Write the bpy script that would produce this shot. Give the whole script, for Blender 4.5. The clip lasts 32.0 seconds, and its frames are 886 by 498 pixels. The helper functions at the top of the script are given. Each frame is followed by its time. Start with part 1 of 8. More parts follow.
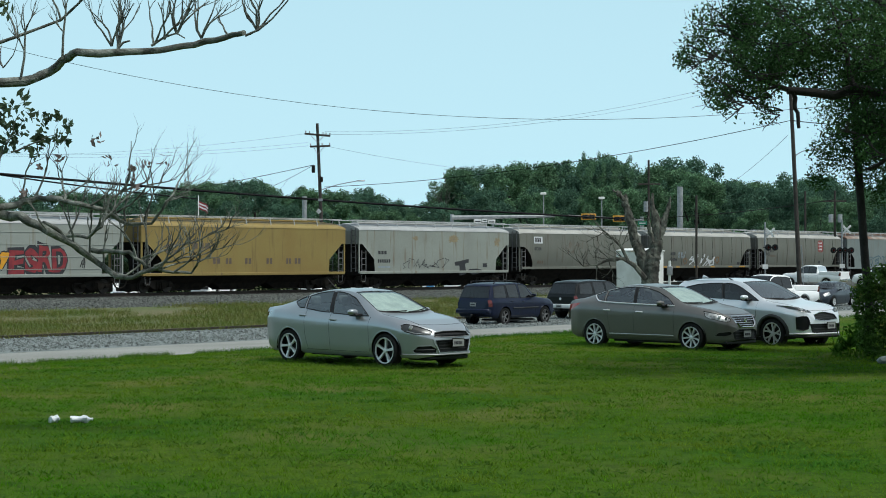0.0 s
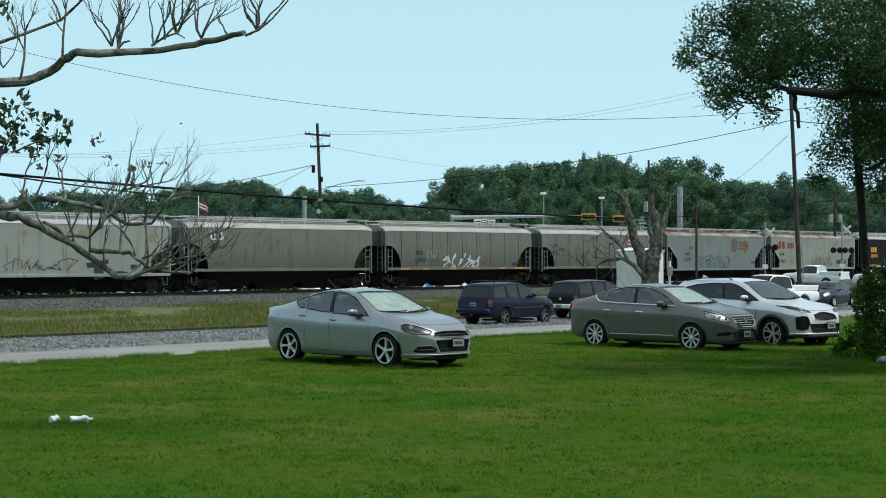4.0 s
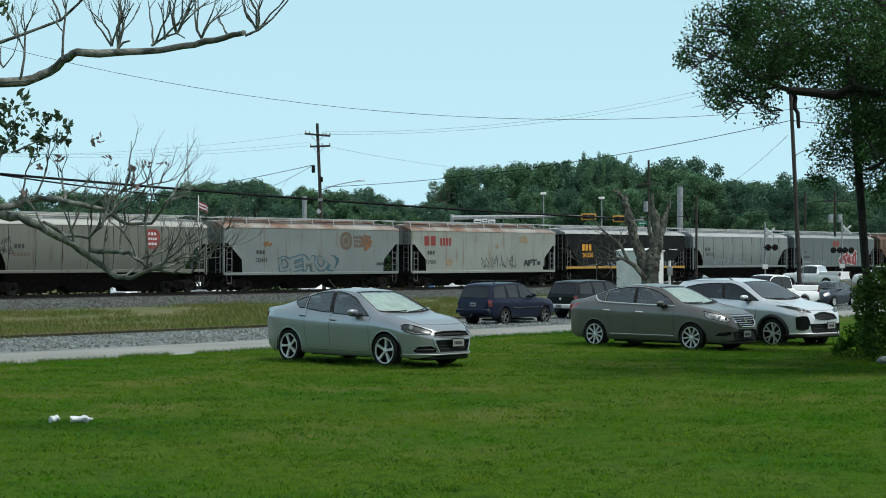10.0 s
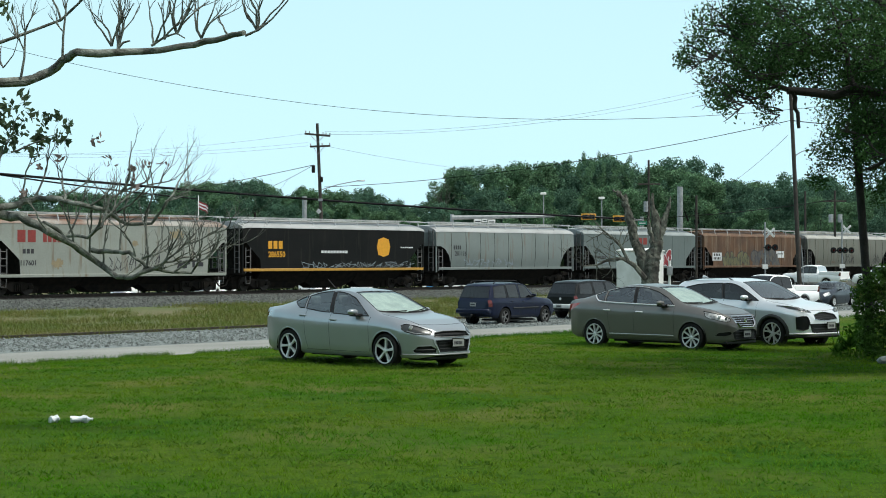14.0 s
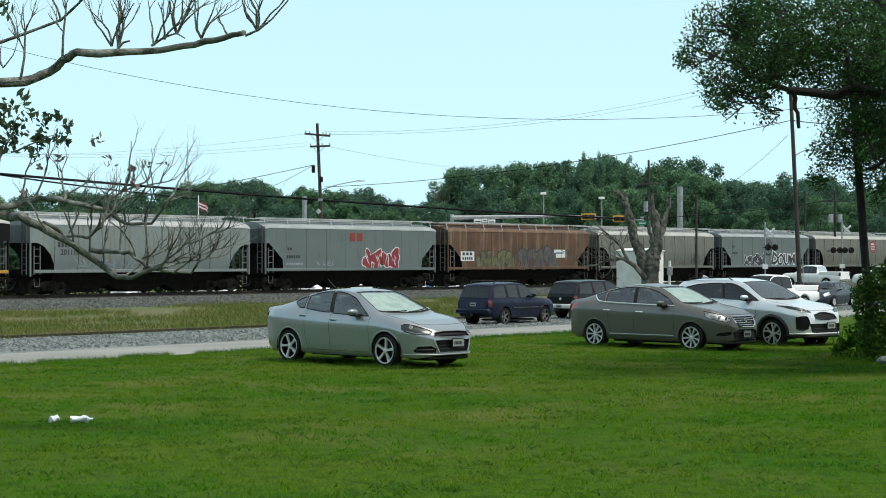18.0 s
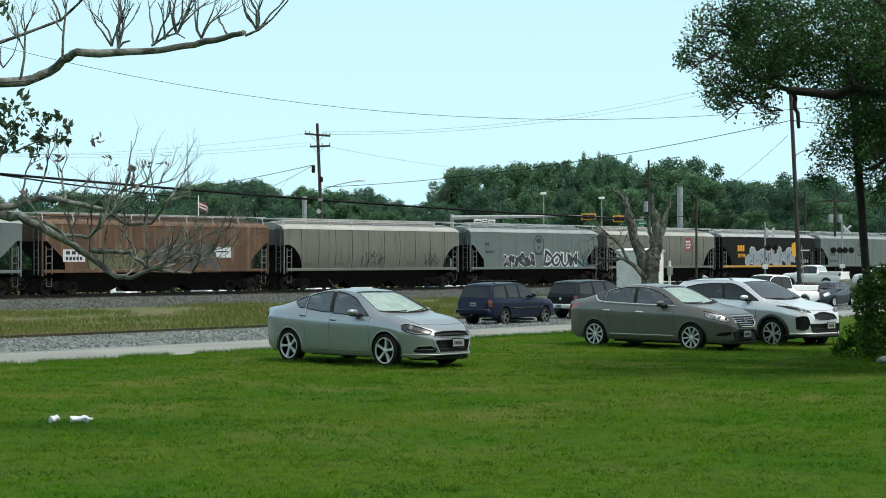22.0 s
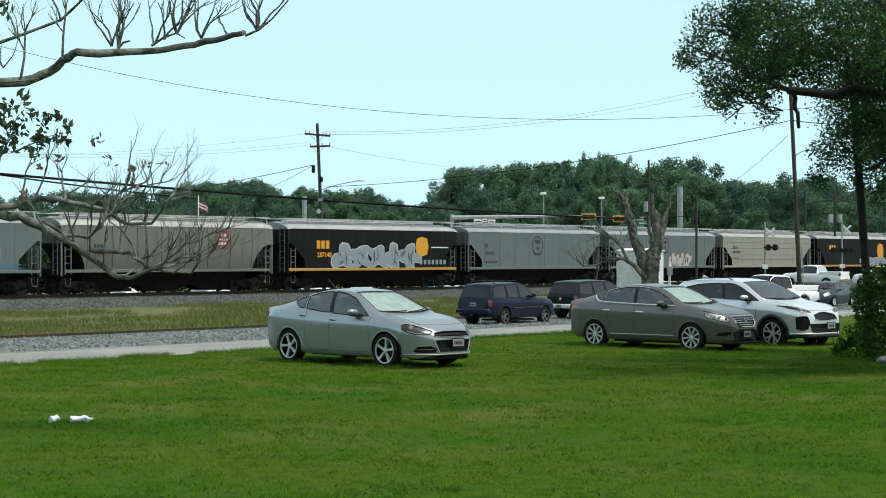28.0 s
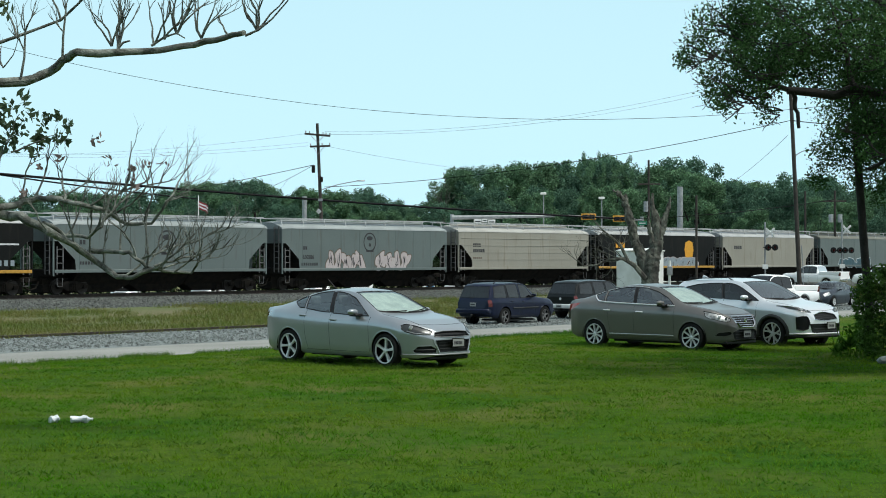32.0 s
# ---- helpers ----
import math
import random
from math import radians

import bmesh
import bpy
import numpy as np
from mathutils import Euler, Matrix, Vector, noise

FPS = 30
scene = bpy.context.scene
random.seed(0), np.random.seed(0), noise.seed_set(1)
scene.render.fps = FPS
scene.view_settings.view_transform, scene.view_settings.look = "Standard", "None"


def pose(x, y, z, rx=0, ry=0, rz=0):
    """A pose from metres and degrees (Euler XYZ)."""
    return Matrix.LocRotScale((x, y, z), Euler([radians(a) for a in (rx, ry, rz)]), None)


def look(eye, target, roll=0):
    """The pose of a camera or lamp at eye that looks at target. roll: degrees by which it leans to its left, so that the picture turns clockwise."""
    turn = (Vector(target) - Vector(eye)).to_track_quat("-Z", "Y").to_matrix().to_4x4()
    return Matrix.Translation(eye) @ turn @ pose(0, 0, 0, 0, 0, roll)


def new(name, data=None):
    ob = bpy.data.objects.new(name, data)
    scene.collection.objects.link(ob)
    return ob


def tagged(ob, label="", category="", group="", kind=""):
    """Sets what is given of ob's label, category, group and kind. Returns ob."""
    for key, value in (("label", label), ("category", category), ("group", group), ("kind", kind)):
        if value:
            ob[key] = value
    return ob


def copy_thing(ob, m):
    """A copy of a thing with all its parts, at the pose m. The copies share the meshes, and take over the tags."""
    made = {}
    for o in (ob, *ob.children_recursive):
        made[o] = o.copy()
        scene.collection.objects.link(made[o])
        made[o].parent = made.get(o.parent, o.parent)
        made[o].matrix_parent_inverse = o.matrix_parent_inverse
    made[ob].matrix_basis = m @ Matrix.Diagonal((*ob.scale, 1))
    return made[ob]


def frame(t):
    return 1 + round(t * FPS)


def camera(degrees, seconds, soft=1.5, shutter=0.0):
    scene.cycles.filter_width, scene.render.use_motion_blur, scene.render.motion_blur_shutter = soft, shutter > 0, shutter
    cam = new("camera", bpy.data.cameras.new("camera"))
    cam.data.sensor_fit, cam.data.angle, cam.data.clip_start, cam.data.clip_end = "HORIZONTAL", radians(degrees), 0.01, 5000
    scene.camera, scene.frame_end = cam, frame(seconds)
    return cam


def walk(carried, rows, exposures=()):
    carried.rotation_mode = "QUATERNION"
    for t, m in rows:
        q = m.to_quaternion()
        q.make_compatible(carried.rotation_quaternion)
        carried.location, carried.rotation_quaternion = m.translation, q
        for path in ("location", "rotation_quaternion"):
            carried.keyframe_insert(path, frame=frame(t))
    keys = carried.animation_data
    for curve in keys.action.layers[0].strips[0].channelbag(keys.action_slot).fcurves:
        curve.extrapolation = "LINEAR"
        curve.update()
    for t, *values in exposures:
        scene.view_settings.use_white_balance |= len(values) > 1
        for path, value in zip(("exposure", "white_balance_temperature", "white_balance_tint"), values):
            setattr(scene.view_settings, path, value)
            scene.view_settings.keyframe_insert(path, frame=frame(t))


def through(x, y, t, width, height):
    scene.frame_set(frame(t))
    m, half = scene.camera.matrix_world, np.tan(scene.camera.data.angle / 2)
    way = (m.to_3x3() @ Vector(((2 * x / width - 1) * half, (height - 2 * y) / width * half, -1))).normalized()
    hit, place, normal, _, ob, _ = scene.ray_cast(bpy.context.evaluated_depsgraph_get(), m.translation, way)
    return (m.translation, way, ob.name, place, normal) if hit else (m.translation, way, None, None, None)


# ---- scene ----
cam = camera(29.29, 32.0, soft=0.95)
walk(cam, [(0, pose(0, 0, 2.05, 90.31, 0, 0)), (32, pose(0, 0, 2.05, 90.31, 0, 0))],
     exposures=[(0, -0.25, 6180, 4), (12.1, -0.25, 6180, 4), (12.6, 0.0, 6420, 4), (31.5, 0.0, 6420, 4), (32, -0.08, 6330, 4)])

# ---- light ----
SUN_EL, SUN_AZ = 67.0, 118.0      # degrees; azimuth from the view direction towards +x
world = bpy.data.worlds.new("sky")
scene.world = world
world.use_nodes = True
wn, wl = world.node_tree.nodes, world.node_tree.links
sky = wn.new("ShaderNodeTexSky")
sky.sky_type, sky.sun_disc = "NISHITA", False
sky.sun_elevation, sky.sun_rotation = radians(SUN_EL), radians(SUN_AZ)
sky.air_density, sky.dust_density, sky.ozone_density = 1.0, 2.5, 1.0
hazemix = wn.new("ShaderNodeMixRGB")
wco = wn.new("ShaderNodeTexCoord")
wsep = wn.new("ShaderNodeSeparateXYZ")
wl.new(wco.outputs["Generated"], wsep.inputs[0])
wr = wn.new("ShaderNodeMapRange")
wr.inputs[1].default_value, wr.inputs[2].default_value, wr.inputs[3].default_value, wr.inputs[4].default_value = 0.0, 0.75, 0.92, 0.32
wl.new(wsep.outputs["Z"], wr.inputs[0])
wl.new(wr.outputs[0], hazemix.inputs[0])
# thin bright cloud over the blue, whiter round the sun
_a, _e = radians(SUN_AZ), radians(SUN_EL)
SUN_DIR = Vector((math.sin(_a) * math.cos(_e), math.cos(_a) * math.cos(_e), math.sin(_e)))
wdot = wn.new("ShaderNodeVectorMath")
wdot.operation = "DOT_PRODUCT"
wdot.inputs[1].default_value = SUN_DIR
wl.new(wco.outputs["Generated"], wdot.inputs[0])
wglow = wn.new("ShaderNodeMapRange")
wglow.inputs[1].default_value, wglow.inputs[2].default_value = 0.05, 0.75
wl.new(wdot.outputs["Value"], wglow.inputs[0])
cloud = wn.new("ShaderNodeMixRGB")
cloud.inputs[1].default_value, cloud.inputs[2].default_value = (8.85, 12.75, 14.3, 1), (11.5, 12.1, 12.2, 1)
wl.new(wglow.outputs[0], cloud.inputs[0])
wl.new(cloud.outputs[0], hazemix.inputs[2])
wl.new(sky.outputs[0], hazemix.inputs[1])
wl.new(hazemix.outputs[0], wn["Background"].inputs[0])
wn["Background"].inputs[1].default_value = 0.085
sun = new("sun", bpy.data.lights.new("sun", "SUN"))
sun.data.energy, sun.data.angle, sun.data.color = 3.65, radians(12), (1.0, 0.962, 0.89)
sun.matrix_world = look(SUN_DIR * 300, (0, 0, 0))

# ---- plan: q runs along the track, n square to it away from the camera ----
TURN = 49.8
QC, QS = math.cos(radians(TURN)), math.sin(radians(TURN))


def at(q, n, z=0.0):
    return Vector((q * QC - n * QS, q * QS + n * QC, z))


def qn(x, y):
    return x * QC + y * QS, -x * QS + y * QC


PROFILE_N = [-60, 25, 28, 33.8, 40.5, 45, 50, 60, 68, 74, 77.5, 85, 88, 91.5, 93.2, 122, 128, 140]
PROFILE_Z = [0, 0, -.08, -.5, -.64, -.72, -.75, -.68, -.55, -.46, -.45, -.45, -.5, -.5, -1.02, -1.02, -.46, -.46]


def level(q, n):
    return float(np.interp(n, PROFILE_N, PROFILE_Z))


def levels(q, n):
    return np.interp(n, PROFILE_N, PROFILE_Z)


# ---- materials ----
def material(name, colour, rough=0.7, metal=0.0, second=None, scale=3.0, fine=40.0, amount=0.35, bump=0.0, streak=None, coat=0.0,
             spec=0.5, island=0.0, random_tint=0.0):
    """Colour broken up by a coarse and a fine noise; second: the colour of the coarse patches; streak: colour of runs down the side."""
    m = bpy.data.materials.new(name)
    m.use_nodes = True
    nodes, links = m.node_tree.nodes, m.node_tree.links
    b = nodes["Principled BSDF"]
    b.inputs["Roughness"].default_value, b.inputs["Metallic"].default_value = rough, metal
    b.inputs["Coat Weight"].default_value = coat
    b.inputs["Coat Roughness"].default_value = 0.06
    b.inputs["Specular IOR Level"].default_value = spec
    co = nodes.new("ShaderNodeTexCoord")
    n1 = nodes.new("ShaderNodeTexNoise")
    n1.inputs["Scale"].default_value, n1.inputs["Detail"].default_value = scale, 5
    n2 = nodes.new("ShaderNodeTexNoise")
    n2.inputs["Scale"].default_value, n2.inputs["Detail"].default_value = fine, 3
    links.new(co.outputs["Object"], n1.inputs["Vector"])
    links.new(co.outputs["Object"], n2.inputs["Vector"])
    r1 = nodes.new("ShaderNodeMapRange")
    r1.inputs[1].default_value, r1.inputs[2].default_value = 0.38, 0.62
    links.new(n1.outputs["Fac"], r1.inputs[0])
    mix = nodes.new("ShaderNodeMixRGB")
    c2 = second or tuple(c * (1 - amount) for c in colour)
    mix.inputs[1].default_value, mix.inputs[2].default_value = (*colour, 1), (*c2, 1)
    links.new(r1.outputs[0], mix.inputs[0])
    out = mix.outputs[0]
    r2 = nodes.new("ShaderNodeMapRange")
    r2.inputs[1].default_value, r2.inputs[2].default_value = 0.3, 0.7
    r2.inputs[3].default_value, r2.inputs[4].default_value = 1 - amount * 0.6, 1 + amount * 0.6
    links.new(n2.outputs["Fac"], r2.inputs[0])
    hsv = nodes.new("ShaderNodeHueSaturation")
    links.new(out, hsv.inputs["Color"])
    links.new(r2.outputs[0], hsv.inputs["Value"])
    out = hsv.outputs[0]
    if streak:
        mp = nodes.new("ShaderNodeMapping")
        mp.inputs["Scale"].default_value = (2.2, 2.2, 0.22)
        links.new(co.outputs["Object"], mp.inputs[0])
        n3 = nodes.new("ShaderNodeTexNoise")
        n3.inputs["Scale"].default_value, n3.inputs["Detail"].default_value = 1.6, 6
        links.new(mp.outputs[0], n3.inputs["Vector"])
        r3 = nodes.new("ShaderNodeMapRange")
        r3.inputs[1].default_value, r3.inputs[2].default_value = streak[1], streak[1] + 0.16
        links.new(n3.outputs["Fac"], r3.inputs[0])
        m3 = nodes.new("ShaderNodeMixRGB")
        m3.inputs[2].default_value = (*streak[0], 1)
        links.new(r3.outputs[0], m3.inputs[0])
        links.new(out, m3.inputs[1])
        out = m3.outputs[0]
    if island or random_tint:
        info = nodes.new("ShaderNodeNewGeometry") if island else nodes.new("ShaderNodeObjectInfo")
        h2 = nodes.new("ShaderNodeHueSaturation")
        r4 = nodes.new("ShaderNodeMapRange")
        k = island or random_tint
        r4.inputs[3].default_value, r4.inputs[4].default_value = 1 - k, 1 + k
        links.new(info.outputs["Random Per Island" if island else "Random"], r4.inputs[0])
        links.new(r4.outputs[0], h2.inputs["Value"])
        links.new(out, h2.inputs["Color"])
        out = h2.outputs[0]
    links.new(out, b.inputs["Base Color"])
    if bump:
        bp = nodes.new("ShaderNodeBump")
        bp.inputs["Strength"].default_value, bp.inputs["Distance"].default_value = min(1, bump), 0.02
        links.new(n2.outputs["Fac"], bp.inputs["Height"])
        links.new(bp.outputs[0], b.inputs["Normal"])
    return m


def glass_material(name, tint, rough=0.02, ior=1.6):
    """Thin glass: clear with a tint, with a gloss that grows at grazing angles."""
    m = bpy.data.materials.new(name)
    m.use_nodes = True
    nodes, links = m.node_tree.nodes, m.node_tree.links
    clear = nodes.new("ShaderNodeBsdfTransparent")
    clear.inputs[0].default_value = (*tint, 1)
    gloss = nodes.new("ShaderNodeBsdfGlossy")
    gloss.inputs["Roughness"].default_value = rough
    fr = nodes.new("ShaderNodeFresnel")
    fr.inputs[0].default_value = ior
    mx = nodes.new("ShaderNodeMixShader")
    links.new(fr.outputs[0], mx.inputs[0])
    links.new(clear.outputs[0], mx.inputs[1])
    links.new(gloss.outputs[0], mx.inputs[2])
    links.new(mx.outputs[0], nodes["Material Output"].inputs[0])
    return m


def leaf_material(name, colour, second, vary=0.35, scale=0.8, through=.3, spec=.15):
    m = material(name, colour, 0.75, 0, second, scale, 9, 0.3, island=vary, spec=spec)
    nodes, links = m.node_tree.nodes, m.node_tree.links
    b = nodes["Principled BSDF"]
    tr = nodes.new("ShaderNodeBsdfTranslucent")
    mx = nodes.new("ShaderNodeMixShader")
    mx.inputs[0].default_value = through
    src = b.inputs["Base Color"].links[0].from_socket
    links.new(src, tr.inputs[0])
    links.new(b.outputs[0], mx.inputs[1])
    links.new(tr.outputs[0], mx.inputs[2])
    links.new(mx.outputs[0], nodes["Material Output"].inputs[0])
    return m


def lawn_material():
    """Mown turf: lush and dry patches over metres, clumps over a hand's width, and single tufts."""
    m = material("lawn_turf", (.031, .086, .004), 1.0, 0, (.060, .098, .008), .22, 34, .85, .9, spec=.04)
    nodes, links = m.node_tree.nodes, m.node_tree.links
    b = nodes["Principled BSDF"]
    src = b.inputs["Base Color"].links[0].from_socket
    co = nodes.new("ShaderNodeTexCoord")
    for scale, lo, hi, colour, amount in ((1.1, .48, .70, (.080, .105, .020), .7), (4.5, .48, .66, (.012, .042, .005), .7), (.35, .50, .66, (.105, .108, .030), .8), (14, .52, .66, (.010, .034, .004), .5)):
        n = nodes.new("ShaderNodeTexNoise")
        n.inputs["Scale"].default_value, n.inputs["Detail"].default_value = scale, 8
        links.new(co.outputs["Object"], n.inputs["Vector"])
        r = nodes.new("ShaderNodeMapRange")
        r.inputs[1].default_value, r.inputs[2].default_value, r.inputs[4].default_value = lo, hi, amount
        links.new(n.outputs["Fac"], r.inputs[0])
        if colour[0] > .05:
            # the turf is lusher by the house and drier towards the lane
            sep, far, mul = nodes.new("ShaderNodeSeparateXYZ"), nodes.new("ShaderNodeMapRange"), nodes.new("ShaderNodeMath")
            far.inputs[1].default_value, far.inputs[2].default_value, far.inputs[3].default_value = 16, 25, .3
            mul.operation = "MULTIPLY"
            links.new(co.outputs["Object"], sep.inputs[0])
            links.new(sep.outputs["Y"], far.inputs[0])
            links.new(far.outputs[0], mul.inputs[0])
            links.new(r.outputs[0], mul.inputs[1])
            r = mul
        mix = nodes.new("ShaderNodeMixRGB")
        mix.inputs[2].default_value = (*colour, 1)
        links.new(r.outputs[0], mix.inputs[0])
        links.new(src, mix.inputs[1])
        src = mix.outputs[0]
    links.new(src, b.inputs["Base Color"])
    return m


M = {
    "lawn": lawn_material(),
    "blade": leaf_material("lawn_blades", (.054, .150, .016), (.09, .155, .024), .2, .22, .5, .05),
    "lawn_blade": leaf_material("mown_blades", (.066, .186, .006), (.138, .212, .018), .22, .3, .5, .03),
    "meadow": leaf_material("meadow_blades", (.088, .135, .022), (.150, .145, .042), .3, .5),
    "far_ground": material("dry_grass_ground", (.066, .09, .02), .95, 0, (.11, .10, .04), .12, 8, .4, .3),
    "asphalt": material("pale_worn_asphalt", (.262, .262, .24), .9, 0, (.20, .20, .182), .3, 60, .25, .3),
    "gravel": material("grey_gravel", (.160, .188, .184), .95, 0, (.105, .122, .118), 1.1, 22, .5, 1.0),
    "ballast": material("dark_ballast", (.086, .094, .086), .95, 0, (.046, .050, .045), .9, 14, .6, 1.0),
    "stone": material("ballast_stones", (.165, .185, .18), .9, 0, (.085, .096, .092), 2, 30, .3, 0, island=.6),
    "dark_stone": material("dark_ballast_stones", (.10, .11, .102), .9, 0, (.048, .052, .048), 2, 30, .3, 0, island=.6),
    "lot": material("pale_concrete_lot", (.55, .54, .52), .9, 0, (.42, .42, .41), .2, 20, .25, .2),
    "dark_asphalt": material("dark_asphalt", (.035, .035, .036), .9, 0, (.022, .022, .023), .3, 40, .3, .3),
    "rail": material("rusty_rail_steel", (.045, .034, .028), .6, .4, (.03, .022, .018), 4, 60, .4),
    "tie": material("weathered_tie", (.09, .07, .055), .9, 0, (.05, .04, .035), 4, 30, .5, .5),
    # grime, with the shade beneath the cars put into the colour too
    "under": material("grimy_shaded_running_gear", (.010, .0095, .009), .85, 0, (.018, .015, .012), 3, 40, .5, spec=.12),
    "wheelsteel": material("worn_wheel_steel", (.03, .026, .022), .6, .4, None, 6, 60, .4),
    "galv": material("galvanised_steel", (.36, .37, .38), .5, .4, (.26, .27, .28), 3, 50, .25),
    "ladder_steel": material("dull_ladder_steel", (.17, .17, .17), .6, .2, (.10, .10, .10), 4, 50, .3),
    "board_metal": material("bright_walkway_metal", (.55, .56, .57), .5, .2, (.42, .43, .44), 3, 50, .2),
    "brick": material("dull_brick_wall", (.20, .13, .10), .9, 0, (.15, .10, .08), 1.5, 30, .3, .3),
    "rubber": material("tyre_rubber", (.014, .014, .014), .85, 0, None, 8, 90, .3, .3, spec=.2),
    "alloy": material("silver_alloy", (.68, .69, .70), .32, .4, None, 8, 60, .1),
    "black_plastic": material("black_trim", (.010, .010, .011), .5, 0, None, 8, 80, .3, spec=.3),
    "chrome": material("chrome", (.75, .76, .78), .12, 1, None, 8, 60, .05),
    "glass": glass_material("car_glass", (.50, .60, .585), ior=2.5),
    "dark_glass": glass_material("tinted_glass", (.05, .055, .06), ior=1.9),
    "lamp_clear": material("headlamp_reflector", (.55, .57, .58), .35, .3, (.25, .26, .27), 14, 60, .3),
    "lamp_red": material("red_lamp", (.11, .010, .010), .15, 0, None, 20, 90, .2, coat=.8),
    "lamp_amber": material("amber_lamp", (.55, .18, .02), .2, 0, None, 20, 90, .2, coat=.6),
    "plate": material("plate_white", (.30, .31, .30), .5, 0, None, 20, 90, .1),
    "ink": material("dark_ink", (.03, .03, .035), .6, 0, None, 20, 90, .2),
    # pale sheet added behind windscreens, in place of a bright sky reflection
    "shade": material("pale_screen_backing", (.68, .73, .71), .6, 0, (.50, .55, .53), 6, 60, .1),
    "seat": material("grey_seat_fabric", (.22, .22, .225), .9, 0, None, 12, 120, .3),
    "wood_pole": material("weathered_pole_wood", (.05, .042, .037), .85, 0, (.03, .025, .021), 2.5, 40, .5, .5),
    "porcelain": material("insulator", (.35, .36, .37), .3, 0, None, 8, 60, .2),
    "wire": material("cable_black", (.010, .010, .011), .7, 0, None, 4, 60, .2, spec=.1),
    "bark": material("grey_bark", (.135, .142, .115), .9, 0, (.045, .045, .036), 3.2, 22, .6, 1.0, streak=((.03, .027, .022), .49)),
    "dark_bark": material("dark_bark", (.018, .016, .014), .9, 0, (.010, .009, .008), 5, 45, .5, .8),
    "pale_bark": material("bare_pale_bark", (.20, .212, .188), .9, 0, (.062, .064, .055), 7, 50, .5, .9),
    "oak_leaf": leaf_material("oak_leaves", (.046, .104, .030), (.022, .054, .016), .5),
    # far leaves: distance haze is mixed into the green, paler and bluer
    "far_leaf": leaf_material("hazed_woodland_leaves", (.100, .190, .125), (.056, .114, .078), .5),
    "far_leaf_b": leaf_material("hazed_woodland_leaves_light", (.135, .245, .130), (.080, .152, .086), .5),
    "bush_leaf": leaf_material("bush_leaves", (.068, .135, .026), (.036, .076, .015), .45),
    "pale_leaf": leaf_material("grey_green_leaves", (.13, .175, .10), (.08, .115, .065), .3, .8, .6),
    # leaf green taken nearly to black, for the shade under the wood
    "shrub_leaf": leaf_material("shade_dark_shrub_leaves", (.018, .034, .012), (.010, .02, .008)),
    "dry_leaf": leaf_material("withered_leaves", (.26, .21, .195), (.16, .13, .12)),
    "white_paint": material("white_paint", (.78, .78, .77), .45, 0, (.66, .66, .64), 1.5, 40, .1),
    "signal_yellow": material("signal_yellow", (.75, .36, .03), .5, 0, None, 6, 60, .15),
    "green_sign": material("green_sign", (.02, .22, .13), .5, 0, None, 6, 60, .15),
    "blue_sign": material("blue_sign", (.05, .22, .42), .5, 0, None, 6, 60, .15),
    "litter": material("white_plastic_litter", (.75, .77, .8), .4, 0, (.6, .63, .68), 12, 60, .15),
}


# ---- mesh helpers ----
def finish(bm, smooth=None):
    me = bpy.data.meshes.new("mesh")
    bm.to_mesh(me)
    bm.free()
    if smooth:
        me.polygons.foreach_set("use_smooth", [True] * len(me.polygons))
        me.set_sharp_from_angle(angle=radians(smooth))
    return me


def part(name, bm, mat, parent, label="", smooth=40):
    """Links a bmesh, or a ready mesh, as one mesh object under parent."""
    me = finish(bm, smooth) if isinstance(bm, bmesh.types.BMesh) else bm
    if mat and not me.materials:
        me.materials.append(M[mat] if isinstance(mat, str) else mat)
    ob = new(name, me)
    ob.parent = parent
    if label:
        tagged(ob, label)
    return ob


def thing(name, m, label, category, group="", kind=""):
    ob = new(name)
    ob.empty_display_size = 0.2
    ob.matrix_basis = m
    return tagged(ob, label, category, group, kind)


def box(bm, x0, x1, y0, y1, z0, z1, bevel=0.0):
    vs = [bm.verts.new((x, y, z)) for x in (x0, x1) for y in (y0, y1) for z in (z0, z1)]
    fs = [bm.faces.new([vs[i] for i in f]) for f in ((0, 1, 3, 2), (4, 6, 7, 5), (0, 4, 5, 1), (2, 3, 7, 6), (0, 2, 6, 4), (1, 5, 7, 3))]
    if bevel:
        es = list({e for f in fs for e in f.edges})
        bmesh.ops.bevel(bm, geom=es, offset=bevel, segments=1, affect="EDGES", clamp_overlap=True)
    return bm


def tube(bm, pts, radii, seg=8, cap=True):
    """A tapered tube along points."""
    pts = [Vector(p) for p in pts]
    if not hasattr(radii, "__len__"):
        radii = [radii] * len(pts)
    rings = []
    side = None
    for i, p in enumerate(pts):
        d = (pts[min(i + 1, len(pts) - 1)] - pts[max(i - 1, 0)])
        if d.length < 1e-9:
            d = Vector((0, 0, 1))
        d.normalize()
        if side is None:
            side = d.cross(Vector((0, 0, 1)) if abs(d.z) < .9 else Vector((1, 0, 0))).normalized()
        side = (side - d * side.dot(d)).normalized()
        up = d.cross(side)
        rings.append([bm.verts.new(p + (side * math.cos(a) + up * math.sin(a)) * radii[i]) for a in [2 * math.pi * k / seg for k in range(seg)]])
    for a, b in zip(rings, rings[1:]):
        for k in range(seg):
            bm.faces.new((a[k], a[(k + 1) % seg], b[(k + 1) % seg], b[k]))
    if cap and seg > 2:
        bm.faces.new(rings[0][::-1])
        bm.faces.new(rings[-1])
    return bm


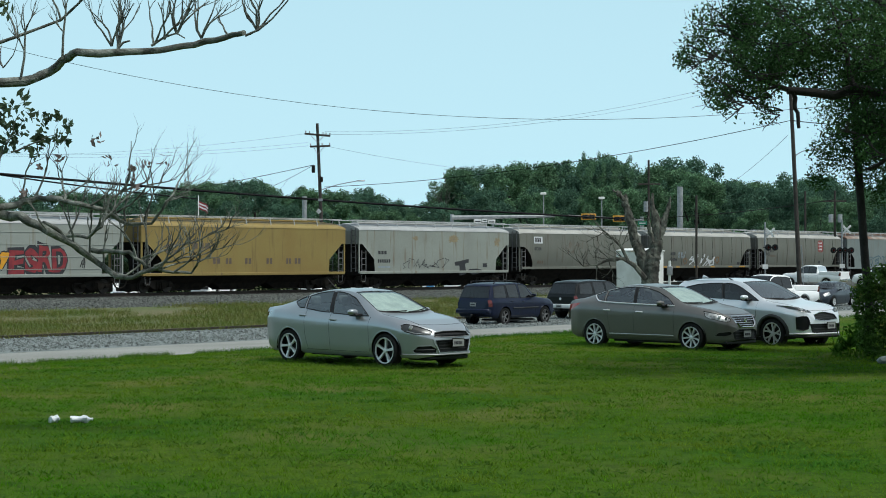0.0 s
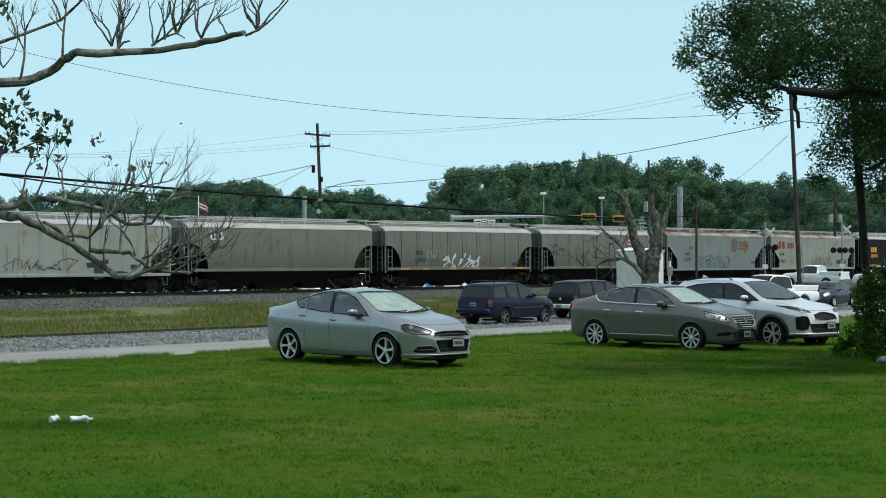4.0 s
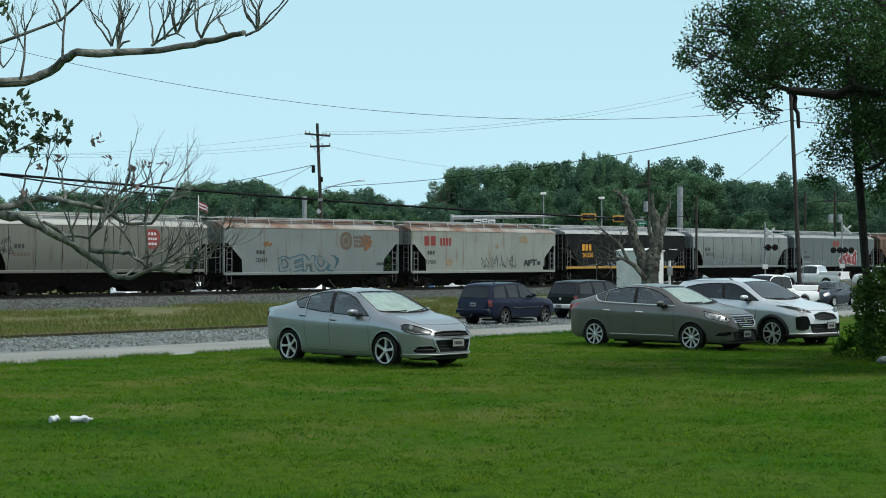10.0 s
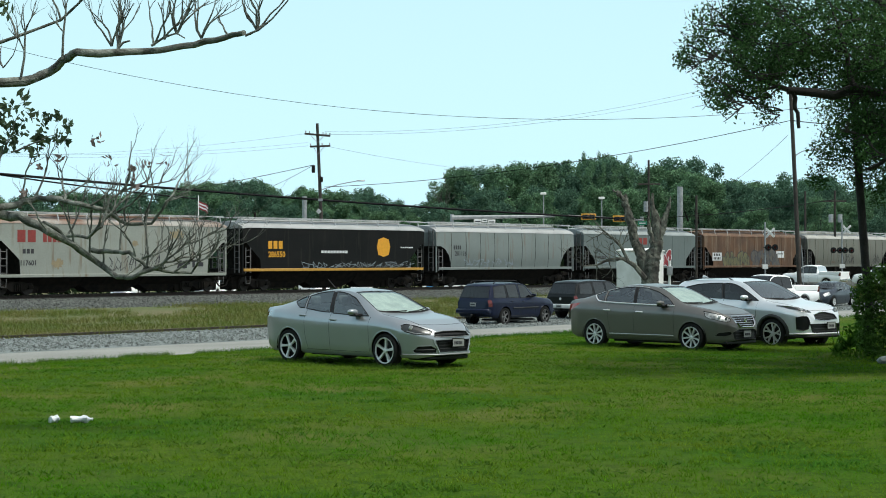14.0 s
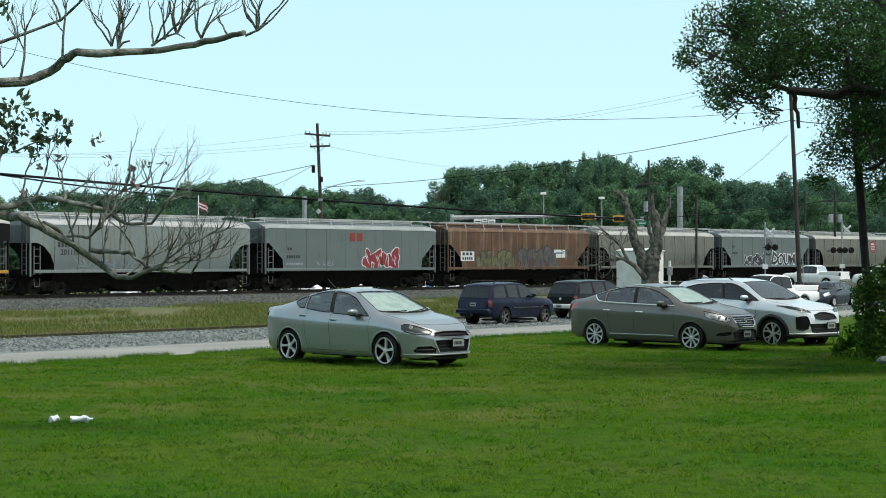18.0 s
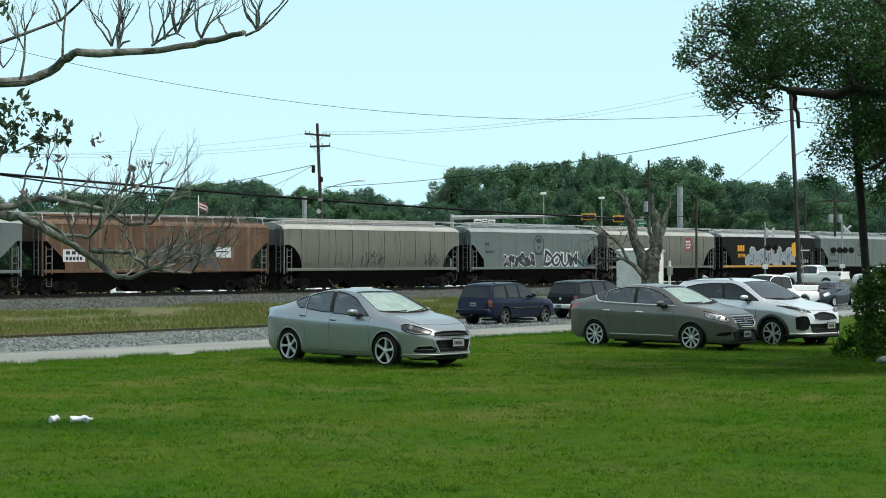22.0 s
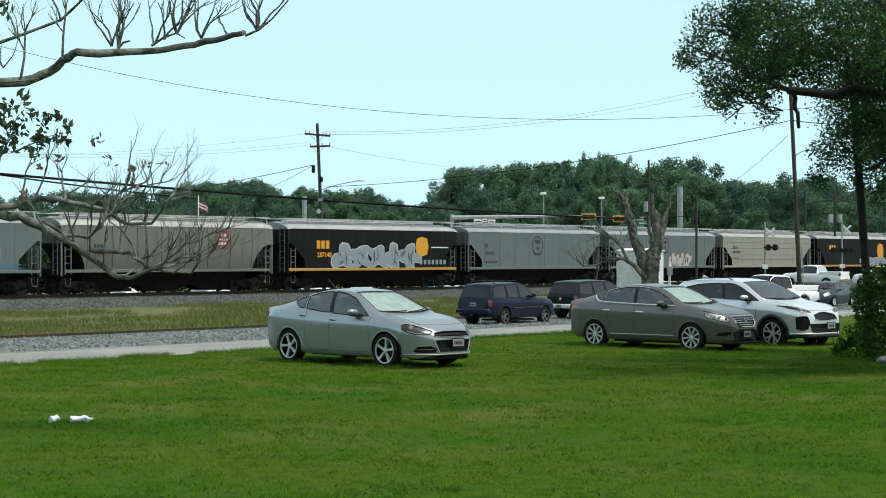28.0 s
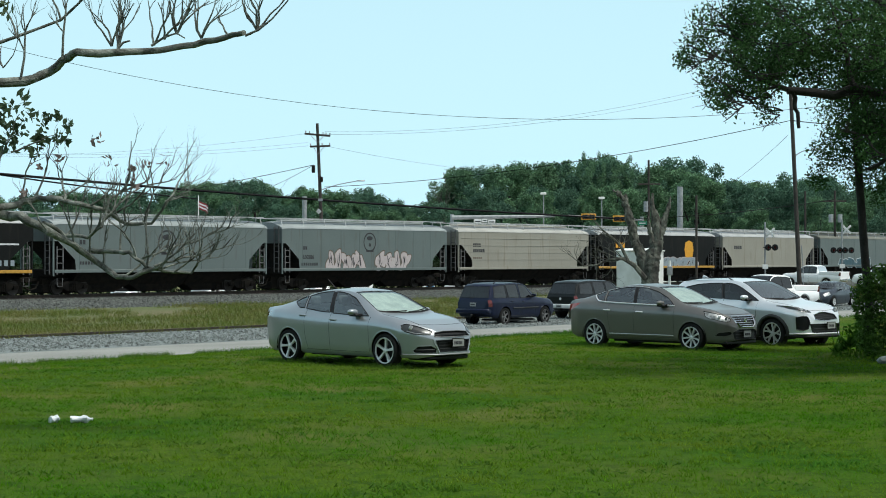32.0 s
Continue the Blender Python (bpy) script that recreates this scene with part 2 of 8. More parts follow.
def lathe(bm, prof, axis="y", seg=24, centre=(0, 0, 0), caps=True):
    """prof: (radius, along) pairs turned about an axis."""
    rings = []
    for r, a in prof:
        ring = []
        for k in range(seg):
            t = 2 * math.pi * k / seg
            c, s = r * math.cos(t), r * math.sin(t)
            p = {"x": (a, c, s), "y": (c, a, s), "z": (c, s, a)}[axis]
            ring.append(bm.verts.new((p[0] + centre[0], p[1] + centre[1], p[2] + centre[2])))
        rings.append(ring)
    for a, b in zip(rings, rings[1:]):
        for k in range(seg):
            bm.faces.new((a[k], b[k], b[(k + 1) % seg], a[(k + 1) % seg]))
    if caps and prof[0][0] > 1e-4:
        bm.faces.new(rings[0])
    if caps and prof[-1][0] > 1e-4:
        bm.faces.new(rings[-1][::-1])
    bmesh.ops.recalc_face_normals(bm, faces=bm.faces)
    return bm


def prism(bm, poly, y0, y1):
    """A polygon in x and z, drawn out along y."""
    a = [bm.verts.new((x, y0, z)) for x, z in poly]
    b = [bm.verts.new((x, y1, z)) for x, z in poly]
    n = len(poly)
    bm.faces.new(a)
    bm.faces.new(b[::-1])
    for i in range(n):
        bm.faces.new((a[i], b[i], b[(i + 1) % n], a[(i + 1) % n]))
    bmesh.ops.recalc_face_normals(bm, faces=bm.faces)
    return bm


def soup(verts, faces):
    me = bpy.data.meshes.new("mesh")
    me.from_pydata(verts, [], faces)
    return me


def quads(v):
    """A mesh from an array of n x 4 x 3 corners."""
    n = len(v)
    me = bpy.data.meshes.new("mesh")
    me.vertices.add(n * 4)
    me.vertices.foreach_set("co", np.asarray(v, dtype=np.float32).reshape(-1))
    me.loops.add(n * 4)
    me.loops.foreach_set("vertex_index", np.arange(n * 4, dtype=np.int32))
    me.polygons.add(n)
    me.polygons.foreach_set("loop_start", np.arange(0, n * 4, 4, dtype=np.int32))
    me.update(calc_edges=True)
    me.validate()
    return me


def tris(v):
    n = len(v)
    me = bpy.data.meshes.new("mesh")
    me.vertices.add(n * 3)
    me.vertices.foreach_set("co", np.asarray(v, dtype=np.float32).reshape(-1))
    me.loops.add(n * 3)
    me.loops.foreach_set("vertex_index", np.arange(n * 3, dtype=np.int32))
    me.polygons.add(n)
    me.polygons.foreach_set("loop_start", np.arange(0, n * 3, 3, dtype=np.int32))
    me.update(calc_edges=True)
    return me


def lettering(text, size, mat, parent, m, name="lettering", depth=0.004, label=""):
    cu = bpy.data.curves.new("t", "FONT")
    cu.body, cu.size, cu.extrude = text, size, depth
    cu.align_x = "LEFT"
    tmp = bpy.data.objects.new("t", cu)
    me = bpy.data.meshes.new_from_object(tmp)
    bpy.data.objects.remove(tmp)
    bpy.data.curves.remove(cu)
    me.materials.clear()
    ob = part(name, me, mat, parent, label)
    ob.matrix_basis = m
    return ob


# ---- ground ----
def ground_sheet():
    ns = sorted(set([-3000, -1200, -400, -150] + PROFILE_N + list(range(-60, 130, 6)) + [150, 200, 300, 500, 900, 1600, 3000]))
    qs = [-3000, -1200, -400, -150] + list(range(-60, 300, 12)) + [330, 400, 550, 900, 1600, 3000]
    verts = [at(q, n, level(q, n)) for n in ns for q in qs]
    w = len(qs)
    faces = [(j * w + i, j * w + i + 1, (j + 1) * w + i + 1, (j + 1) * w + i) for j in range(len(ns) - 1) for i in range(w - 1)]
    me = soup(verts, faces)
    me.materials.append(M["lawn"])
    me.materials.append(M["far_ground"])
    for p in me.polygons:
        if qn(p.center.x, p.center.y)[1] > 33.8:
            p.material_index = 1
    ob = new("ground", me)
    return tagged(ob, "mown green lawn falling to rough dry grass", "ground", kind="structure")


def strip(name, n0, n1, mat, label, category, q0=-300, q1=700, lift=0.012, wave=0.0, step=3.0, crown=None):
    """A strip along the track that follows the ground, its edges a little uneven."""
    qs = np.arange(q0, q1 + .1, step)
    rows = []
    k = max(2, int((n1 - n0) / 1.5))
    for q in qs:
        a = n0 + wave * (noise.noise((q * .09, n0, 1)) + .6 * noise.noise((q * .4, n0, 2)))
        b = n1 + wave * (noise.noise((q * .09, n1, 3)) + .6 * noise.noise((q * .4, n1, 4)))
        for i in range(k + 1):
            n = a + (b - a) * i / k
            z = level(q, n) + lift * (1 if 0 < i < k else .3)
            if crown:
                z = float(np.interp(n, crown[0], crown[1]))
            rows.append(at(q, n, z))
    w = k + 1
    faces = [(j * w + i, j * w + i + 1, (j + 1) * w + i + 1, (j + 1) * w + i)[::-1] for j in range(len(qs) - 1) for i in range(k)]
    me = soup(rows, faces)
    me.materials.append(M[mat])
    return tagged(new(name, me), label, category, kind="structure")


RAIL = -.08
ground_sheet()
strip("road", 34.0, 40.3, "asphalt", "pale worn asphalt lane along the lawn", "road", wave=.35, step=1.0)
strip("gravel_verge", 40.2, 49.5, "gravel", "loose grey gravel beside the lane", "gravel", wave=.4, step=1.0)
strip("ballast", 68.5, 91, "ballast", "dark stone ballast under the railway", "ballast", wave=1.2, step=1.5,
      crown=([66, 69, 74, 77.8, 79, 83, 85, 89, 92], [-.58, -.54, -.44, -.33, -.27, -.27, -.33, -.42, -.44]))
strip("parking_lot", 93.3, 114, "lot", "pale concrete lot behind the railway", "parking lot", q0=70, q1=150, wave=.3, lift=.02)

# the house whose porch the view is taken from, behind the camera
house = new("wall_house", finish(box(bmesh.new(), -26, 26, -6.4, -6.0, 0, 6.5)))
house.data.materials.append(M["brick"])
tagged(house, "plain dull brick house wall facing the lawn", "wall", kind="structure")


# ---- railway ----
TRACK_N = 80.98


def railway():
    top = thing("railway_track", at(0, TRACK_N, RAIL).to_4d() and Matrix.Translation(at(0, TRACK_N, RAIL)) @ pose(0, 0, 0, 0, 0, TURN),
                "rusty steel rails on dark wooden ties in ballast", "railway track", kind="structure")
    for y in (-.75, .75):
        bm = bmesh.new()
        prism(bm, [(-.07, -.17), (.07, -.17), (.07, -.155), (.012, -.14), (.012, -.05), (.036, -.035), (.036, 0), (-.036, 0), (-.036, -.035), (-.012, -.05), (-.012, -.14), (-.07, -.155)], -300, 600)
        ob = part("rail", bm, "rail", top, smooth=0)
        ob.matrix_basis = Matrix.Translation((0, y, 0)) @ Matrix.Rotation(radians(-90), 4, "Z")
    bm = box(bmesh.new(), -.11, .11, -1.3, 1.3, -.32, -.165, .01)
    me = finish(bm)
    me.materials.append(M["tie"])
    for i in range(240):
        ob = part("tie", me, None, top)
        ob.location = (40 + i * .56, random.uniform(-.05, .05), random.uniform(-.012, .0))


railway()

PAINT = {
    "white": material("faded_white_paint", (0.290, 0.312, 0.285), .6, 0, (0.255, 0.272, 0.248), .5, 25, .12, streak=((0.201, 0.176, 0.133), .60)),
    "yellow": material("faded_yellow_paint", (0.255, 0.190, 0.055), .6, 0, (0.232, 0.160, 0.045), .5, 25, .14, streak=((0.165, 0.110, 0.038), .60)),
    "soo": material("chalky_white_paint", (0.275, 0.295, 0.265), .6, 0, (0.240, 0.256, 0.228), .5, 20, .14, streak=((0.182, 0.152, 0.109), .58)),
    "tan": material("dull_tan_paint", (0.146, 0.150, 0.127), .6, 0, (0.128, 0.132, 0.110), .5, 20, .14, streak=((0.105, 0.092, 0.075), .56)),
    "grey": material("blue_grey_paint", (0.122, 0.152, 0.150), .6, 0, (0.110, 0.138, 0.136), .5, 20, .1, streak=((0.098, 0.102, 0.098), .60)),
    "pale": material("pale_blue_grey_paint", (0.185, 0.215, 0.210), .6, 0, (0.160, 0.188, 0.183), .5, 20, .12, streak=((0.153, 0.119, 0.086), .60)),
    "rust": material("rust_brown_paint", (0.118, 0.060, 0.031), .75, 0, (0.076, 0.040, 0.024), .7, 18, .3, streak=((0.165, 0.120, 0.082), .53)),
    "black": material("dusty_black_paint", (.008, .009, .009), .6, 0, (.012, .012, .012), .5, 20, .2, streak=((.022, .021, .018), .60), spec=.12),
    "cream": material("cream_paint", (0.290, 0.279, 0.238), .6, 0, (0.268, 0.255, 0.215), .5, 20, .1, streak=((0.209, 0.180, 0.139), .60)),
    "roofwhite": material("bright_roof_metal", (0.396, 0.403, 0.403), .5, .1, (0.330, 0.337, 0.337), .8, 20, .15),
    "roofrust": material("rusting_roof_metal", (0.317, 0.304, 0.277), .6, .1, (0.172, 0.092, 0.059), .55, 14, .25),
    "roofpale": material("pale_tan_roof", (.40, .395, .37), .55, .05, (.33, .325, .30), .8, 20, .15),
    "roofgrey": material("pale_grey_roof", (0.299, 0.326, 0.326), .55, .05, (0.238, 0.264, 0.264), .8, 20, .15),
    "orange": material("orange_mark", (.70, .33, .02), .6, 0, None, 5, 30, .1),
    "red": material("red_mark", (.24, .035, .030), .6, 0, None, 5, 30, .15),
    "tagwhite": material("white_spray", (.62, .64, .66), .6, 0, None, 5, 30, .1),
    "tagsilver": material("silver_spray", (.27, .32, .36), .55, .1, None, 5, 30, .12),
    "tagred": material("red_spray", (.27, .03, .035), .6, 0, (.18, .02, .03), 2, 30, .15),
    "tagblue": material("blue_spray", (.045, .105, .135), .6, 0, None, 3, 30, .2),
    "tagsky": material("sky_blue_spray", (.07, .17, .21), .6, 0, None, 3, 30, .2),
    "tagpink": material("pink_spray", (.50, .44, .44), .6, 0, None, 5, 30, .1),
    "stain": material("orange_rust_stain", (0.218, 0.112, 0.046), .7, 0, (0.165, 0.079, 0.033), 4, 30, .3),
    "palestain": material("ochre_stain", (0.277, 0.224, 0.132), .7, 0, (0.238, 0.198, 0.132), 4, 30, .3),
    "tagolive": material("olive_spray", (.14, .13, .06), .6, 0, (.08, .08, .045), 2, 30, .25),
    "tagslate": material("slate_spray", (.055, .058, .066), .6, 0, (.10, .085, .07), 2, 30, .25),
    "crest": material("brown_crest", (.13, .095, .07), .6, 0, None, 5, 30, .2),
    "amberstripe": material("amber_reflector", (.50, .27, .04), .5, 0, None, 5, 30, .2),
}
M.update(PAINT)

SECTION = {
    "flat": [(1.56, 1.14), (1.57, 2.2), (1.57, 3.2), (1.57, 4.08), (1.565, 4.14), (1.50, 4.22), (1.25, 4.32), (.62, 4.52), (0, 4.56)],
    "curved": [(1.40, 1.14), (1.50, 1.6), (1.57, 2.2), (1.60, 2.8), (1.57, 3.5), (1.53, 4.05), (1.50, 4.15), (1.42, 4.24), (1.2, 4.34), (.62, 4.52), (0, 4.56)],
}
EAVE = {"flat": 3, "curved": 5}


def side_y(style, z):
    s = SECTION[style]
    return float(np.interp(z, [p[1] for p in s[:6]], [p[0] for p in s[:6]]))


CACHE = {}


def cached(key, make):
    if key not in CACHE:
        CACHE[key] = make()
    return CACHE[key]


def with_mat(bm, mat, smooth=40):
    me = finish(bm, smooth)
    me.materials.append(M[mat])
    return me


def truck_parts():
    def wheelset():
        bm = bmesh.new()
        for s in (-1, 1):
            lathe(bm, [(.001, s * .82), (.13, s * .82), (.14, s * .80), (.30, s * .76), (.42, s * .80), (.42, s * .70), (.455, s * .69), (.455, s * .665), (.14, s * .66), (.001, s * .66)], "y", 20)
        tube(bm, [(0, -.98, 0), (0, .98, 0)], .08, 10)
        return with_mat(bm, "wheelsteel")

    def frame_bm():
        bm = bmesh.new()
        prism(bm, [(-1.12, .0), (-1.12, .16), (-.75, .22), (-.35, .34), (.35, .34), (.75, .22), (1.12, .16), (1.12, 0), (.75, .02), (.42, -.22), (-.42, -.22), (-.75, .02)], -.08, .08)
        for x in (-.2, -.07, .07, .2):
            tube(bm, [(x, -.12, -.18), (x, -.12, .2)], .05, 8)
        for x in (-.89, .89):
            box(bm, x - .16, x + .16, -.14, .1, -.1, .14, .02)
        return with_mat(bm, "under")

    def bolster():
        return with_mat(box(bmesh.new(), -.2, .2, -1.1, 1.1, -.05, .3, .03), "under")

    def rigging():
        bm = box(bmesh.new(), -.42, .42, -.55, .55, -.38, .28, .04)
        box(bm, -1.75, -.5, -.6, .6, -.34, .16, .04)
        box(bm, .5, 1.75, -.6, .6, -.34, .16, .04)
        return with_mat(bm, "under")

    return cached("wheelset", wheelset), cached("tframe", frame_bm), cached("bolster", bolster), cached("rigging", rigging)


WHEELSETS = []


def add_truck(car, x):
    ws, fr, bo, rig = truck_parts()
    t = part("truck", bo, None, car)
    t.location = (x, 0, .46)
    part("brake_rigging", rig, None, t)
    for s in (-1, 1):
        f = part("side_frame", fr, None, t)
        f.matrix_basis = pose(0, s * 1.02, 0, 0, 0, 0 if s < 0 else 180)
        w = part("wheelset", ws, None, t)
        w.location = (s * .89, 0, 0)
        WHEELSETS.append(w)


def ladder_mesh(h, w=.42, n=4):
    def make():
        bm = bmesh.new()
        for x in (-w / 2, w / 2):
            box(bm, x - .03, x + .03, -.025, .025, 0, h)
        for i in range(n):
            z = h * (i + .6) / n
            tube(bm, [(-w / 2, 0, z), (w / 2, 0, z)], .022, 6)
        return bm
    return make


def decal_mesh(car, style, verts, faces, x0, z0, lift, mat, name, label=""):
    """A flat shape laid on the near side of a car body."""
    out = [(x0 + x, -(side_y(style, z0 + y) + lift), z0 + y) for x, y in verts]
    return part(name, soup(out, faces), mat, car, label, smooth=0)


def text_shape(text, size, offset=0.0, shear=0.0):
    cu = bpy.data.curves.new("t", "FONT")
    cu.body, cu.size, cu.offset, cu.shear = text, size, offset, shear
    cu.resolution_u = 4
    tmp = bpy.data.objects.new("t", cu)
    me = bpy.data.meshes.new_from_object(tmp)
    v = [(p.co.x, p.co.y) for p in me.vertices]
    f = [tuple(p.vertices) for p in me.polygons]
    bpy.data.objects.remove(tmp)
    bpy.data.curves.remove(cu)
    bpy.data.meshes.remove(me)
    return v, f


def text_on(car, style, text, x, z, size, mat, label=""):
    v, f = text_shape(text, size, .012)
    decal_mesh(car, style, v, f, x, z, .008, mat, "lettering", label)


def bars_on(car, style, x, z, w, h, mat, n=3, gap=.25, rows=1, label=""):
    """Plain bars in place of marks."""
    v, f = [], []
    for r in range(rows):
        cw = w / n
        for i in range(n):
            a, b = i * cw, (i + 1 - gap) * cw
            y0, y1 = -r * h * 1.7, -r * h * 1.7 + h
            k = len(v)
            v += [(a, y0), (b, y0), (b, y1), (a, y1)]
            f.append((k, k + 1, k + 2, k + 3))
    decal_mesh(car, style, v, f, x, z, .008, mat, "marking", label)


def ellipse_on(car, style, x, z, rx, rz, mat, name="emblem", hole=0.0, lift=.008, n=20, power=1.0, label=""):
    v, f = [], []
    ragged = any(w in name for w in ("stain", "blotch", "cloud"))
    n = 40 if ragged else n
    for k in range(n):
        t = 2 * math.pi * k / n
        c, s = math.cos(t), math.sin(t)
        if ragged:
            g = .75 + .45 * noise.noise((c * 2 + x, s * 2 + z, 3)) + .35 * noise.noise((c * 7 + x, s * 7, z))
            c, s = c * g, s * g
        c, s = math.copysign(abs(c) ** power, c), math.copysign(abs(s) ** power, s)
        v += [(c * rx, s * rz), (c * rx * hole, s * rz * hole)]
    for k in range(n):
        a, b = 2 * k, 2 * ((k + 1) % n)
        f.append((a, b, b + 1, a + 1) if hole else (a, b, 1))
    decal_mesh(car, style, v, f, x, z, lift, mat, name, label)


def graffiti(car, style, text, x, z, w, h, fill, line, seed=1, fat=.10, edge=.05, label=""):
    """Sprayed letters with an outline, each one swollen, tilted and shifted."""
    rnd = random.Random(seed)
    n = len(text)
    step = w / n
    ov, of, iv, inf = [], [], [], []
    for i, ch in enumerate(text):
        sz = h * 1.35 * rnd.uniform(.9, 1.1)
        ang, dz = rnd.uniform(-.16, .16), rnd.uniform(-.04, .1) * h
        for (off, V, F) in ((fat * h + edge * h, ov, of), (fat * h * .72, iv, inf)):
            v, f = text_shape(ch, sz, off, rnd.uniform(-.1, .1))
            if not v:
                continue
            xs = [p[0] for p in v]
            wd = max(xs) - min(xs) or 1
            k = len(V)
            sx = step * (1.16 if V is ov else 1.04) / wd
            for a, b in v:
                a = (a - (min(xs) + max(xs)) / 2) * sx
                px, pz = step * (i + .5) + a * math.cos(ang) - b * math.sin(ang) * .6, b * math.cos(ang) + a * math.sin(ang) + dz
                V.append((px + .10 * h * noise.noise((px * 2.2, pz * 2.2, seed)), pz + .16 * h * noise.noise((px * 1.7, pz * 1.5, seed + 9))))
            F += [tuple(j + k for j in p) for p in f]
    tag = decal_mesh(car, style, ov, of, x, z, .007, line, "spray_outline", label)
    decal_mesh(car, style, iv, inf, x, z, .013, fill, "spray_fill")


def bubbles(car, style, n, x, z, w, h, fill, line, seed=1):
    """Sprayed swollen shapes that cannot be read: lobed lumps with an outline and dark slits."""
    rnd = random.Random(seed)
    step = w / n
    for grow, mat, lift, name in ((.07 * h, line, .007, "spray_outline"), (0, fill, .012, "spray_fill")):
        rnd.seed(seed)
        V, F = [], []
        for i in range(n):
            cx, cz = step * (i + .5), h * rnd.uniform(.44, .54)
            lean, k1, ph = rnd.uniform(-.35, .35), rnd.choice((2, 3, 4)), rnd.uniform(0, 6.3)
            k = len(V)
            V.append((cx, cz))
            m = 26
            for j in range(m):
                t = 2 * math.pi * j / m
                g = 1 + .30 * math.cos(k1 * t + ph) + .14 * math.cos(5 * t + 2 * ph)
                c, sn = math.cos(t), math.sin(t)
                px = (abs(c) ** .7) * (1 if c > 0 else -1) * step * .50 * g
                pz = (abs(sn) ** .7) * (1 if sn > 0 else -1) * h * .47 * g
                d = math.hypot(px, pz) or 1
                px, pz = px * (1 + grow / d), pz * (1 + grow / d)
                V.append((cx + px + lean * pz, max(-.02, cz + pz)))
            F += [(k, k + 1 + j, k + 1 + (j + 1) % m) for j in range(m)]
        tagged(decal_mesh(car, style, V, F, x, z, lift, mat, name), kind="stuff")
    V, F = [], []
    rnd.seed(seed + 50)
    for i in range(n):
        for q in range(4):
            cx, cz = step * (i + rnd.uniform(.3, .7)), h * rnd.uniform(.25, .75)
            a, l = rnd.uniform(.3, 2.6), h * rnd.uniform(.2, .42)
            dx, dz, t = math.cos(a) * l * .5, math.sin(a) * l, .035 * h
            k = len(V)
            V += [(cx - dx, cz - dz), (cx + t, cz), (cx + dx, cz + dz), (cx - t, cz)]
            F.append((k, k + 1, k + 2, k + 3))
    tagged(decal_mesh(car, style, V, F, x, z, .017, line if fill in ("ink", "tagred") else "ink", "spray_slit"), kind="stuff")


def scribble(car, style, x, z, w, h, mat, n=8, seed=1, thick=.05):
    """Loose sprayed strokes."""
    rnd = random.Random(seed)
    v, f = [], []
    for i in range(n):
        px = w * (i + .2) / n
        pts = [(px + rnd.uniform(-.1, .1) * w / n * 3, rnd.uniform(0, .25) * h)]
        for j in range(4):
            pts.append((px + rnd.uniform(-.4, 1.3) * w / n, rnd.uniform(0, 1) * h))
        for (ax, ay), (bx, by) in zip(pts, pts[1:]):
            d = math.hypot(bx - ax, by - ay) or 1
            nx, ny = -(by - ay) / d * thick / 2, (bx - ax) / d * thick / 2
            k = len(v)
            v += [(ax - nx, ay - ny), (bx - nx, by - ny), (bx + nx, by + ny), (ax + nx, ay + ny)]
            f.append((k, k + 1, k + 2, k + 3))
    tagged(decal_mesh(car, style, v, f, x, z, .01, mat, "spray_scribble"), kind="stuff")


